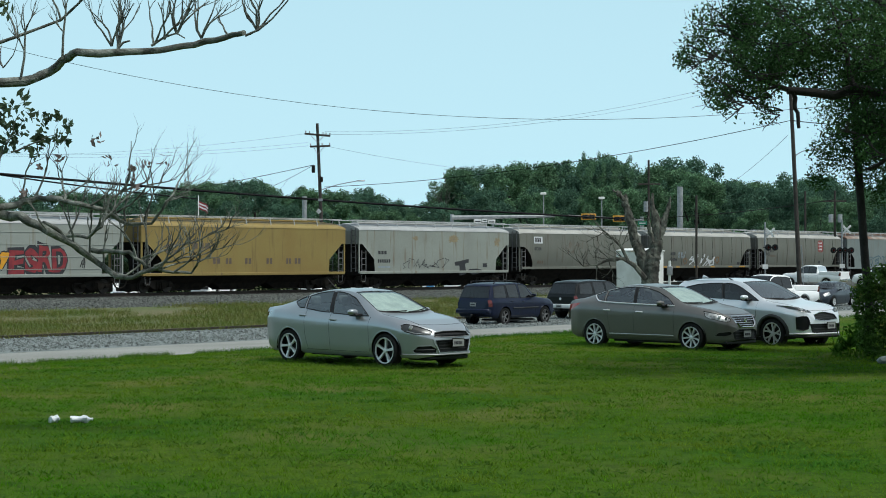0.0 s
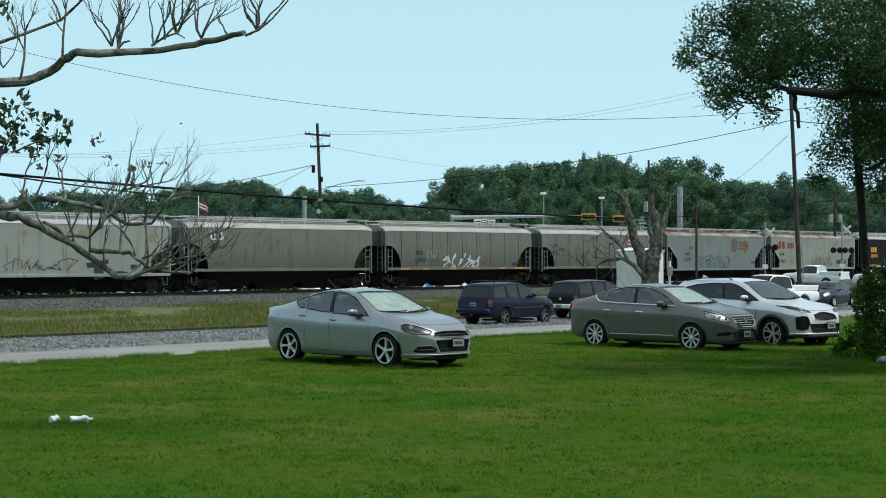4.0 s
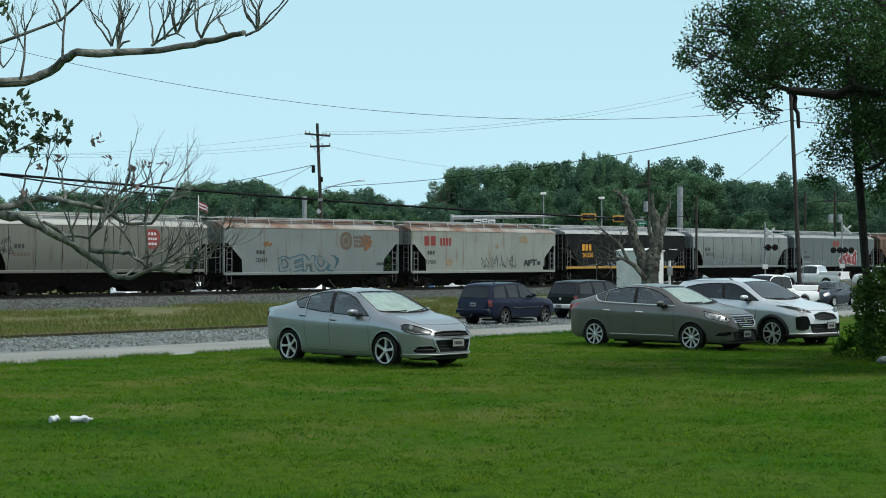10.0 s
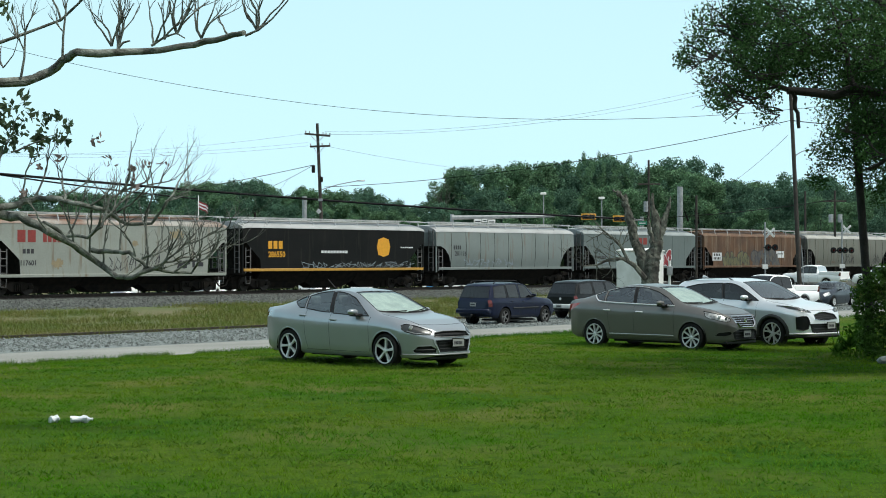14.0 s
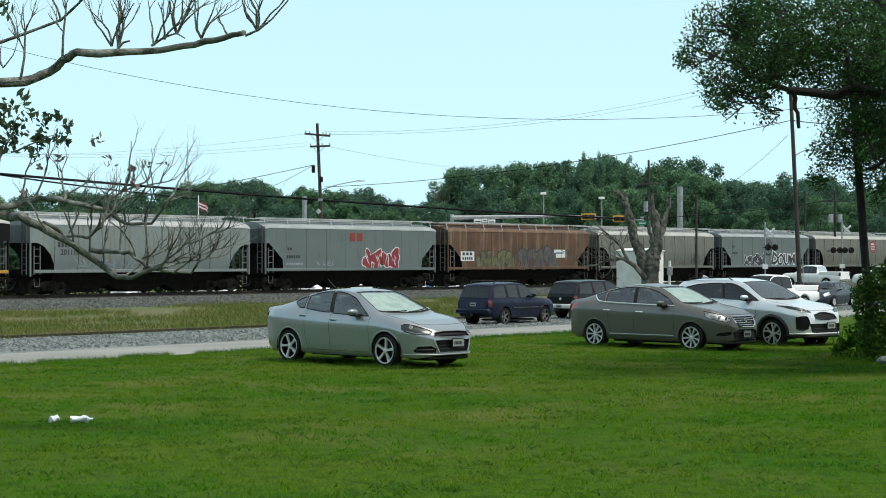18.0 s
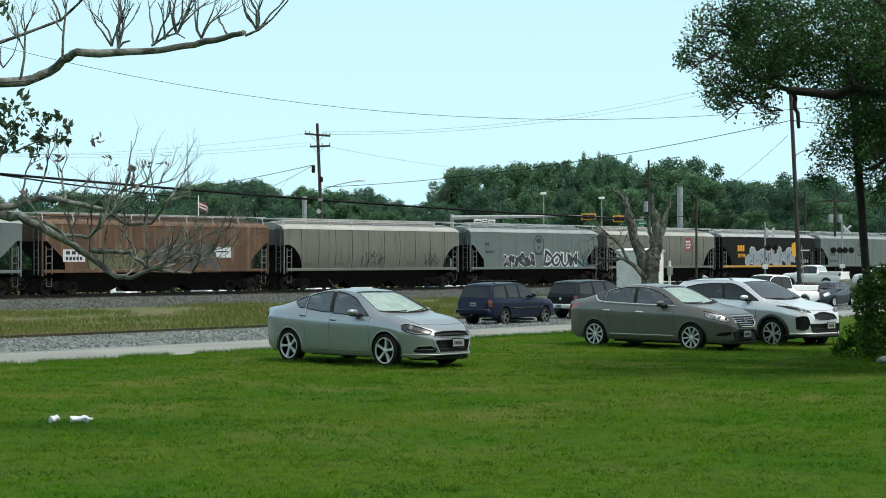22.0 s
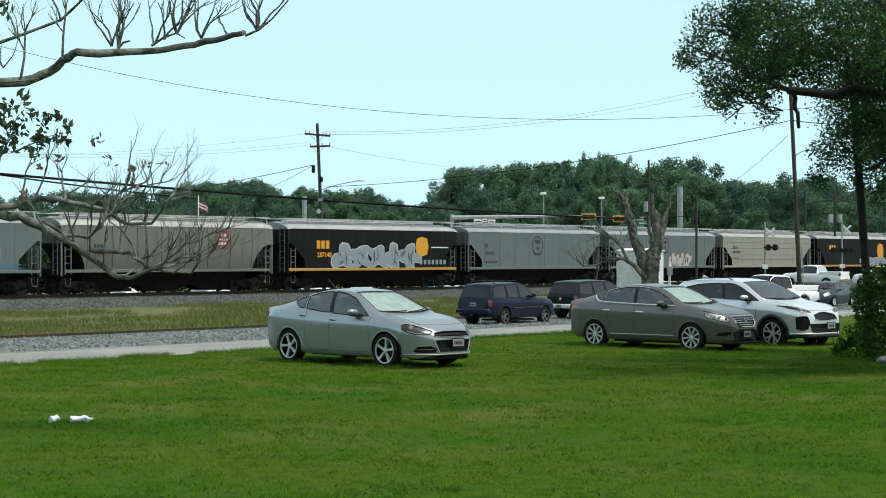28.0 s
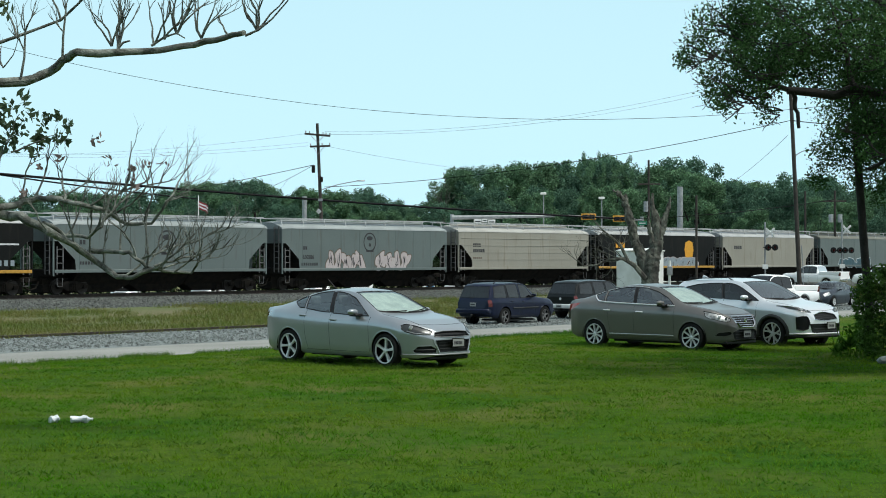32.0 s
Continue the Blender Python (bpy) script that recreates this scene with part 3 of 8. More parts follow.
def hopper(q0, q1, style, paint, label, roof=None, sill=None, seams=0, bands=0, posts=9, bays=3, lift=.30):
    """A covered hopper car between two coupler joints. x runs along it, the near side is -y."""
    Lb = (q1 - q0) - 1.35
    car = thing("hopper_car", Matrix.Translation(at((q0 + q1) / 2, TRACK_N, RAIL)) @ pose(0, 0, 0, 0, 0, TURN), label, "hopper car", "cars of the freight train")
    car["q"] = (q0 + q1) / 2
    sec, ev = SECTION[style], EAVE[style]
    h = Lb / 2
    b0 = 1.14 + lift
    if style == "flat":
        cut = [(-h, 3.1), (-h + .35, 3.1), (-h + 1.55, 2.05), (-h + 1.62, b0), (h - 1.62, b0), (h - 1.55, 2.05), (h - .35, 3.1), (h, 3.1)]
    else:
        cut = [(-h, 3.0), (-h + .5, 3.0), (-h + .95, 2.8), (-h + 1.4, 2.35), (-h + 1.68, 1.8), (-h + 1.75, b0), (h - 1.75, b0), (h - 1.68, 1.8), (h - 1.4, 2.35), (h - .95, 2.8), (h - .5, 3.0), (h, 3.0)]
    # body: sides, ends and sloping floor
    bm = bmesh.new()
    rings = []
    for x, zb in cut:
        ring = []
        side = [(y, max(z, zb)) if z >= zb else (side_y(style, zb), zb) for y, z in sec[:ev + 1]]
        for y, z in side:
            ring.append(bm.verts.new((x, -y, z)))
        for y, z in reversed(side):
            ring.append(bm.verts.new((x, y, z)))
        rings.append(ring)
    m = len(rings[0])
    slope = bmesh.new()
    for a, b in zip(rings, rings[1:]):
        for k in range(m):
            if k == m // 2 - 1:
                continue
            if k == m - 1:
                slope.faces.new([slope.verts.new(v.co) for v in (a[k], b[k], b[0], a[0])])
                continue
            bm.faces.new((a[k], b[k], b[(k + 1) % m], a[(k + 1) % m]))
    bmesh.ops.remove_doubles(slope, verts=slope.verts, dist=1e-5)
    # near-black instead of body paint: dirt plus painted-in shade
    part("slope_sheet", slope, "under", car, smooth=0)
    bm.faces.new(rings[0])
    bm.faces.new(rings[-1][::-1])
    bmesh.ops.remove_doubles(bm, verts=bm.verts, dist=1e-5)
    bmesh.ops.recalc_face_normals(bm, faces=bm.faces)
    part("body", bm, paint, car, smooth=25)
    # roof
    bm = bmesh.new()
    rr = sec[ev:]
    prof = [(-y, z) for y, z in rr] + [(y, z) for y, z in rr[-2::-1]]
    prof[0], prof[-1] = (prof[0][0] - .02, prof[0][1]), (prof[-1][0] + .02, prof[-1][1])
    rings = [[bm.verts.new((x, y * sc, z + dz)) for y, z in prof] for x, sc, dz in ((-h - .02, 1, -.05), (-h + .5, 1, 0), (h - .5, 1, 0), (h + .02, 1, -.05))]
    for a, b in zip(rings, rings[1:]):
        for k in range(len(prof) - 1):
            bm.faces.new((a[k], b[k], b[k + 1], a[k + 1]))
        bm.faces.new((a[-1], b[-1], b[0], a[0]))
    bm.faces.new(rings[0])
    bm.faces.new(rings[-1][::-1])
    bmesh.ops.recalc_face_normals(bm, faces=bm.faces)
    part("roof", bm, roof or paint, car, smooth=25)
    # hatch trough, running boards and their brackets
    part("hatch_cover", box(bmesh.new(), -h + 1.2, h - 1.2, -.3, .3, 4.56, 4.67, .03), roof or paint, car)
    for s in (-1, 1):
        bm = bmesh.new()
        box(bm, -h - .1, h + .1, s * .95 - .2, s * .95 + .2, 4.74, 4.78)
        part("running_board", bm, "board_metal", car, smooth=0)
    pm = cached("bracket", lambda: with_mat(tube(bmesh.new(), [(0, -1.16, 4.76), (0, -1.3, 4.28)], .036, 5), "board_metal"))
    for i in range(posts):
        x = -h + .25 + (Lb - .5) * i / (posts - 1)
        part("board_bracket", pm, None, car).location = (x, 0, 0)
        part("board_bracket", pm, None, car).matrix_basis = pose(x, 0, 0, 0, 0, 180)
    # sills
    sm = sill or paint
    for s in (-1, 1):
        bm = box(bmesh.new(), -h + (.1 if style == "flat" else .3), h - (.1 if style == "flat" else .3), s * 1.55 - .06, s * 1.55 + .06, .98 + lift, 1.16 + lift, .02)
        part("side_sill", bm, sm, car)
        part("end_sill", box(bmesh.new(), s * h - .14 - s * .14, s * h + .14 - s * .14, -1.5, 1.5, .92 + lift * .5, 1.18 + lift, .02), "under", car)
        part("end_platform", box(bmesh.new(), s * (h - .8) - .75, s * (h - .8) + .75, -1.35, 1.35, 1.16 + lift, 1.2 + lift), "under", car)
        cm = cached("coupler", lambda: with_mat(box(box(bmesh.new(), 0, .55, -.12, .12, .78, .98, .02), .42, .82, -.17, .17, .72, 1.04, .05), "under"))
        part("coupler", cm, None, car).matrix_basis = pose(s * (h - .0), 0, 0, 0, 0, 0 if s > 0 else 180)
        for yy in (-1, 1):
            part("corner_post", box(bmesh.new(), s * (h - .06) - .05, s * (h - .06) + .05, yy * 1.5 - .05, yy * 1.5 + .05, 1.1, 3.15), paint, car, smooth=0)
            lad = cached("ladder", lambda: with_mat(ladder_mesh(1.6)(), "ladder_steel"))
            part("ladder", lad, None, car).location = (s * (h - .48), yy * 1.57, 1.02 + lift * .6)
            sill_step = cached("step", lambda: with_mat(tube(bmesh.new(), [(-.2, 0, .98), (-.17, 0, .52), (.17, 0, .52), (.2, 0, .98)], .022, 5), "ladder_steel"))
            part("sill_step", sill_step, None, car).location = (s * (h - .48), yy * 1.56, 0)
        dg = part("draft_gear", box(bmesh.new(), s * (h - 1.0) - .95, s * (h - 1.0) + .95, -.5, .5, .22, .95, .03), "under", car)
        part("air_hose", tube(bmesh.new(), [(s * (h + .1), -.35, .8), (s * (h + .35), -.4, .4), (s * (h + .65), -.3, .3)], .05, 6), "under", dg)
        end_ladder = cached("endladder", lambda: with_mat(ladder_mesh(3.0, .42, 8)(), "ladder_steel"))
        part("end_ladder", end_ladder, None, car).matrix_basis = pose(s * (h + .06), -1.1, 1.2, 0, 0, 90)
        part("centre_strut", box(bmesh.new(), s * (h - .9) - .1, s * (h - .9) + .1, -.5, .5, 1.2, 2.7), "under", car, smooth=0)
    # hopper bays under the sill, shade included in their near-black colour
    bl = (Lb - 3.9) / bays
    for i in range(bays):
        xc = -(Lb - 3.9) / 2 + bl * (i + .5)
        bm = bmesh.new()
        a, b = bl / 2 - .02, bl / 2 - .9
        lo, hi = .17, 1.14 + lift
        vs = [bm.verts.new(p) for p in ((xc - a, -1.38, hi), (xc + a, -1.38, hi), (xc + a, 1.38, hi), (xc - a, 1.38, hi),
                                        (xc - a, -.62, .56), (xc + a, -.62, .56), (xc + a, .62, .56), (xc - a, .62, .56),
                                        (xc - b, -.45, lo), (xc + b, -.45, lo), (xc + b, .45, lo), (xc - b, .45, lo))]
        for r in (0, 4):
            for k in range(4):
                bm.faces.new((vs[r + k], vs[r + 4 + k], vs[r + 4 + (k + 1) % 4], vs[r + (k + 1) % 4]))
        bm.faces.new(vs[8:12])
        bmesh.ops.recalc_face_normals(bm, faces=bm.faces)
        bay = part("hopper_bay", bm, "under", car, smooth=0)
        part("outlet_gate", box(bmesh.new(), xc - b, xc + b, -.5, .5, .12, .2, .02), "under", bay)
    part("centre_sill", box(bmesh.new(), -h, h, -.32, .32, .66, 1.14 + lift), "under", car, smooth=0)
    add_truck(car, -h + 1.75)
    add_truck(car, h - 1.75)
    # seams and bands
    inner = h - 1.9
    for i in range(seams):
        x = -h + Lb * (i + 1) / (seams + 1)
        zb = float(np.interp(x, [c[0] for c in cut], [c[1] for c in cut]))
        pts = [(x, -(side_y(style, z) + .002), z) for z in np.linspace(zb + .02, 4.05, 8)]
        part("panel_seam", tube(bmesh.new(), pts, .016, 5), "under" if style == "curved" else paint, car)
    for i in range(bands):
        z = 1.5 + 2.1 * i / max(1, bands - 1)
        x = float(np.interp(z, [1.14, 2.0, 3.1], [1.55, 1.5, .3]))
        part("side_rib", box(bmesh.new(), -h + x, h - x, -(side_y(style, z) + .02), -(side_y(style, z) - .02), z - .02, z + .02, .008), paint, car)
    return car, style, h


def train():
    a = []
    # joints between the cars, metres along the track at the start
    J = [47.0, 65.28, 84.37, 102.40, 120.5, 138.68, 156.63, 174.55, 193.08, 212.1, 230.38, 248.71, 267.84, 287.1, 304.78, 322.94, 341.6, 359.8, 377.84, 395.63, 415.14, 433.66, 452.0]
    spec = [
        ("flat", "white", "white covered hopper car with red and black sprayed letters", "roofwhite", "white", 0, 4),
        ("flat", "yellow", "faded yellow covered hopper car with brown stains", "yellow", "yellow", 0, 0),
        ("flat", "soo", "chalky white covered hopper car with rust stains", "roofwhite", "soo", 0, 0),
        ("curved", "tan", "tan covered hopper car with curved stained sides", "roofpale", "tan", 0, 0),
        ("curved", "tan", "tan covered hopper car with white sprayed strokes", "roofpale", "tan", 9, 0),
        ("curved", "tan", "tan covered hopper car with a red shield emblem", "roofpale", "tan", 8, 0),
        ("flat", "pale", "pale blue-grey covered hopper car with a rusting roof", "roofrust", "pale", 0, 0),
        ("flat", "soo", "white covered hopper car with rust-streaked roof and red lettering bars", "roofrust", "soo", 0, 0),
        ("flat", "black", "black covered hopper car with orange emblem and stripe", "roofwhite", "amberstripe", 0, 0),
        ("curved", "pale", "pale grey covered hopper car with faint sprayed letters", "roofwhite", "pale", 9, 0),
        ("flat", "grey", "blue-grey covered hopper car with red sprayed letters", "roofgrey", "grey", 8, 0),
        ("flat", "rust", "rust-brown covered hopper car with dark graffiti", "rust", "rust", 13, 0),
        ("curved", "tan", "beige covered hopper car with black sprayed strokes", "roofpale", "tan", 10, 0),
        ("flat", "grey", "blue-grey covered hopper car with round emblem and white graffiti", "roofgrey", "grey", 8, 0),
        ("curved", "tan", "tan covered hopper car with faded red emblem", "roofpale", "tan", 8, 0),
        ("flat", "black", "black covered hopper car with large silver graffiti", "roofwhite", "amberstripe", 0, 0),
        ("flat", "grey", "blue-grey covered hopper car with a round emblem", "roofgrey", "grey", 8, 0),
        ("flat", "grey", "blue-grey covered hopper car with pale pink sprayed letters", "roofgrey", "grey", 8, 0),
        ("flat", "cream", "cream covered hopper car with level ribs on its sides", "roofpale", "cream", 0, 5),
        ("flat", "black", "black covered hopper car with orange emblem and grey graffiti", "roofwhite", "amberstripe", 0, 0),
        ("flat", "cream", "cream-white covered hopper car with dark lettering bars", "roofwhite", "cream", 0, 0),
        ("flat", "grey", "grey covered hopper car with pale blue graffiti", "tan", "grey", 6, 0),
    ]
    for (q0, q1), (st, pa, lab, ro, si, se, ba) in zip(zip(J, J[1:]), spec):
        car, _, h = hopper(q0, q1, st, pa, lab, ro, si, se, ba, lift=.06 if pa in ("white", "soo", "pale", "yellow") and st == "flat" else .30)
        a.append((car, st, h))
    return a


TRAIN = train()


# ---- marks and sprayed letters on the cars ----
def markings():
    c = [(car, st) for car, st, _ in TRAIN]
    graffiti(*c[0], "ESRD", 0.37, 1.28, 3.97, 1.4, "tagred", "ink", 3, .06, .11)
    scribble(*c[0], 5.27, 1.54, 0.4, 0.66, "ink", 3, 2, .05)
    bubbles(*c[0], 2, -1.26, 1.29, 1.4, 1.22, "orange", "ink", 5)
    bars_on(*c[1], -3.16, 1.78, 0.71, 0.35, "crest", 2, .3)
    bars_on(*c[1], -2.07, 1.77, 0.58, 0.36, "crest", 2, .3)
    bars_on(*c[1], -0.42, 1.77, 0.64, 0.36, "crest", 2, .3)
    bars_on(*c[1], 1.47, 1.76, 0.6, 0.37, "crest", 2, .3)
    bars_on(*c[1], 3.25, 1.76, 0.52, 0.37, "crest", 2, .3)
    bars_on(*c[1], 4.03, 1.76, 0.63, 0.37, "crest", 2, .3)
    bars_on(*c[1], -6.97, 2.78, 0.9, 0.21, "crest", 4, .3, 2)
    bars_on(*c[1], -4.79, 2.72, 1.49, 0.36, "crest", 3, .25)
    bars_on(*c[2], -6.38, 2.4, 0.93, 0.24, "ink", 3, .25)
    bars_on(*c[2], -6.44, 1.82, 1.35, 0.23, "ink", 6, .25)
    bars_on(*c[2], -6.38, 1.46, 1.29, 0.12, "tagsilver", 5, .2)
    scribble(*c[2], -3.78, 1.37, 4.83, 0.8, "ink", 9, 4, .035)
    graffiti(*c[2], "T.", 2.08, 1.1, 2.89, 0.82, "ink", "ink", 2, .12)
    ellipse_on(*c[2], 1.76, 3.54, 0.71, 0.38, "palestain", "rust_stain", 0, .006)
    ellipse_on(*c[2], 6.88, 3.33, 0.41, 0.47, "palestain", "rust_stain", 0, .006)
    ellipse_on(*c[2], -2.45, 3.54, 0.37, 0.17, "palestain", "rust_stain", 0, .006)
    bars_on(*c[2], 5.18, 1.46, 0.54, 0.29, "ink", 1, .05)
    bars_on(*c[3], -6.54, 3.27, 1.09, 0.53, "tagwhite", 1, .0)
    bars_on(*c[3], -6.4, 3.36, 0.81, 0.36, "ink", 3, .3)
    text_on(*c[3], "67266", -6.54, 2.75, 0.36, "ink")
    scribble(*c[3], -2.39, 2.44, 2.31, 1.14, "crest", 7, 7, .04)
    bars_on(*c[3], -6.09, 1.71, 0.85, 0.23, "crest", 3, .3)
    bars_on(*c[4], -5.23, 2.38, 0.83, 0.29, "ink", 3, .25)
    text_on(*c[4], "124046", -5.28, 1.88, 0.39, "ink")
    scribble(*c[4], -2.2, 1.4, 4.62, 1.11, "tagwhite", 8, 11, .13)
    scribble(*c[4], -4, 2.09, 1.09, 0.66, "tagsilver", 5, 12, .06)
    ellipse_on(*c[4], -2.8, 1.85, 0.41, 0.34, "stain", "pink_blotch", .7, .006)
    ellipse_on(*c[4], 2.52, 1.98, 0.43, 0.42, "stain", "pink_blotch", .7, .006)
    part("sill_marker", box(bmesh.new(), -6.82, -5.86, -1.618, -1.60, 1.31, 1.43), "amberstripe", c[4][0], smooth=0)
    part("sill_marker", box(bmesh.new(), -4.4, -3.81, -1.618, -1.60, 1.31, 1.43), "amberstripe", c[4][0], smooth=0)
    part("sill_marker", box(bmesh.new(), -1.48, -0.76, -1.618, -1.60, 1.31, 1.43), "amberstripe", c[4][0], smooth=0)
    part("sill_marker", box(bmesh.new(), 1.34, 1.99, -1.618, -1.60, 1.31, 1.43), "amberstripe", c[4][0], smooth=0)
    part("sill_marker", box(bmesh.new(), 4.39, 5.06, -1.618, -1.60, 1.31, 1.43), "amberstripe", c[4][0], smooth=0)
    part("sill_marker", box(bmesh.new(), 6.31, 7.34, -1.618, -1.60, 1.31, 1.43), "amberstripe", c[4][0], smooth=0)
    bars_on(*c[4], 6.08, 1.55, 0.46, 0.23, "ink", 2, .1)
    ellipse_on(*c[5], 3.9, 3.29, 0.56, 0.6, "red", "shield", 0, .007, 16, .6)
    bars_on(*c[5], 3.55, 2.92, 0.69, 0.15, "tagwhite", 3, .3)
    bars_on(*c[5], 3.55, 3.22, 0.69, 0.15, "tagwhite", 4, .3)
    bars_on(*c[5], 3.55, 3.52, 0.69, 0.16, "tagwhite", 3, .3)
    scribble(*c[5], -7.36, 2.33, 1.16, 0.97, "ink", 5, 15, .05)
    bars_on(*c[5], -6.08, 2.69, 0.74, 0.25, "ink", 3, .3)
    bars_on(*c[5], -6.14, 2.25, 1.17, 0.2, "crest", 5, .3)
    bars_on(*c[5], 3.55, 1.62, 0.41, 0.25, "ink", 1, .1)
    ellipse_on(*c[6], 2.89, 3.31, 0.59, 0.61, "crest", "crest_shield", 0, .007, 18, .8)
    ellipse_on(*c[6], 2.89, 3.31, 0.37, 0.41, "tan", "crest_inner", .6, .011)
    bars_on(*c[6], 3.61, 3.44, 1.84, 0.22, "crest", 7, .2)
    bars_on(*c[6], 3.67, 3.15, 1.52, 0.22, "crest", 6, .2)
    bars_on(*c[6], 3.67, 2.86, 1.27, 0.22, "crest", 5, .2)
    ellipse_on(*c[6], 4.94, 3.2, 0.77, 0.62, "stain", "rust_stain", 0, .0055)
    ellipse_on(*c[6], -4.45, 3.06, 0.46, 0.2, "stain", "rust_stain", 0, .0055)
    bars_on(*c[6], -5.46, 2.4, 0.79, 0.23, "ink", 3, .25)
    text_on(*c[6], "122413", -5.57, 1.9, 0.36, "ink")
    graffiti(*c[6], "DEMO!", -3.42, 1.35, 5.47, 0.98, "pale", "tagblue", 8, .03, .08)
    bars_on(*c[6], 5.97, 1.63, 0.78, 0.21, "ink", 3, .2)
    bars_on(*c[7], -7.19, 3.03, 1.39, 0.69, "red", 2, .22)
    bars_on(*c[7], -5.45, 3.04, 1.34, 0.57, "red", 4, .25)
    bars_on(*c[7], -6.84, 2.39, 0.83, 0.26, "ink", 3, .25)
    text_on(*c[7], "117601", -7.04, 1.73, 0.39, "ink")
    scribble(*c[7], -0.77, 1.34, 4.43, 1.06, "ink", 16, 21, .035)
    graffiti(*c[7], "AFT", 4.51, 1.58, 1.57, 0.47, "ink", "ink", 9, .03)
    bars_on(*c[7], 6.2, 1.62, 0.47, 0.27, "ink", 1, .1)
    ellipse_on(*c[7], 1.19, 3.01, 0.33, 0.23, "palestain", "rust_stain", 0, .0055)
    ellipse_on(*c[7], 4.52, 3.54, 0.86, 0.36, "palestain", "rust_stain", 0, .0055)
    ellipse_on(*c[7], -4.43, 1.83, 0.51, 0.36, "palestain", "rust_stain", 0, .0055)
    bars_on(*c[8], -6.58, 2.74, 1.4, 0.51, "orange", 3, .25)
    text_on(*c[8], "286550", -6.58, 2.21, 0.51, "orange")
    ellipse_on(*c[8], 4.51, 2.9, 0.69, 0.68, "orange", "emblem", 0, .008, 8, .7)
    bars_on(*c[8], -1.68, 2.47, 2.6, 0.17, "tagwhite", 9, .2)
    bars_on(*c[8], 6.3, 2.84, 1.35, 0.09, "tagwhite", 6, .2)
    scribble(*c[8], -3.48, 1.42, 11.28, 0.49, "tagsilver", 22, 25, .03)
    bars_on(*c[9], -6.55, 2.77, 0.92, 0.29, "ink", 4, .3)
    text_on(*c[9], "201116", -6.38, 2.32, 0.45, "ink")
    scribble(*c[9], -5.26, 1.52, 5.79, 0.65, "tagsilver", 11, 27, .05)
    bars_on(*c[10], -0.6, 3.28, 1.47, 0.56, "red", 2, .22)
    bars_on(*c[10], -6.51, 2.65, 0.46, 0.18, "ink", 2, .25)
    bars_on(*c[10], -6.57, 2.13, 1.25, 0.19, "ink", 6, .25)
    bars_on(*c[10], -6.62, 1.69, 1.57, 0.14, "tagsilver", 7, .2)
    bubbles(*c[10], 4, 0.81, 1.45, 3.74, 1.2, "tagred", "tagwhite", 13)
    scribble(*c[10], -3.72, 1.56, 1.62, 0.46, "tagsilver", 5, 3, .04)
    bars_on(*c[11], -7.44, 1.92, 1.58, 0.71, "tagwhite", 1, .0)
    bars_on(*c[11], -7.24, 2.34, 1.25, 0.21, "ink", 3, .3)
    bars_on(*c[11], -7.24, 2.01, 1.25, 0.2, "ink", 5, .3)
    bars_on(*c[11], 4.06, 2.17, 1.5, 0.63, "tagwhite", 1, .0)
    bars_on(*c[11], 4.28, 2.49, 1.06, 0.09, "ink", 1, .0)
    bubbles(*c[11], 4, -5.53, 1.29, 4.59, 1.27, "tagolive", "ink", 4)
    bubbles(*c[11], 3, -0.52, 1.26, 5.03, 1.63, "tagslate", "ink", 6)
    scribble(*c[12], -1.52, 1.51, 2.2, 1.08, "ink", 7, 31, .06)
    scribble(*c[12], 4.84, 1.49, 1.96, 1.12, "ink", 6, 33, .06)
    bars_on(*c[12], -6.94, 1.65, 0.72, 0.2, "crest", 2, .3)
    bars_on(*c[12], -3.91, 1.64, 0.75, 0.21, "crest", 2, .3)
    bars_on(*c[12], 3.21, 1.62, 0.81, 0.21, "crest", 2, .3)
    ellipse_on(*c[13], 0.21, 3.16, 0.7, 0.76, "ink", "round_emblem", .86)
    ellipse_on(*c[13], 0.2, 3.48, 0.35, 0.19, "ink", "emblem_mark", 0)
    ellipse_on(*c[13], 0.21, 2.96, 0.12, 0.15, "ink", "emblem_mark", 0)
    bars_on(*c[13], -0.25, 2.39, 0.91, 0.15, "ink", 1, .0)
    bars_on(*c[13], -6.45, 3.07, 0.54, 0.23, "ink", 2, .25)
    bars_on(*c[13], -6.45, 2.51, 1.08, 0.19, "ink", 6, .25)
    bubbles(*c[13], 4, -4.17, 1.47, 3.9, .95, "ink", "tagwhite", 14)
    graffiti(*c[13], "DOUM", 0.85, 1.47, 4.49, 1.1, "ink", "tagwhite", 15, .05, .09)
    ellipse_on(*c[13], 3.89, 1.62, 3.98, 0.26, "tagsky", "blue_spray_cloud", .35, .0055)
    ellipse_on(*c[14], 4.01, 3.29, 0.58, 0.62, "red", "shield", 0, .007, 16, .6)
    bars_on(*c[14], 3.62, 2.98, 0.77, 0.15, "tagwhite", 3, .3)
    bars_on(*c[14], 3.62, 3.49, 0.77, 0.17, "tagwhite", 3, .3)
    bars_on(*c[14], 3.55, 3.24, 0.91, 0.13, "tagwhite", 5, .3)
    bars_on(*c[14], -6.07, 2.75, 0.69, 0.2, "ink", 3, .3)
    bars_on(*c[14], -6.07, 2.21, 1.15, 0.19, "crest", 6, .3)
    bars_on(*c[15], -5.97, 2.77, 1.3, 0.54, "orange", 3, .22)
    text_on(*c[15], "287148", -5.92, 2.21, 0.46, "orange")
    bubbles(*c[15], 5, -4.29, 1.42, 8.59, 1.5, "tagsilver", "tagpink", 17)
    scribble(*c[15], -3.96, 1.45, 8.07, 1.4, "ink", 14, 41, .045)
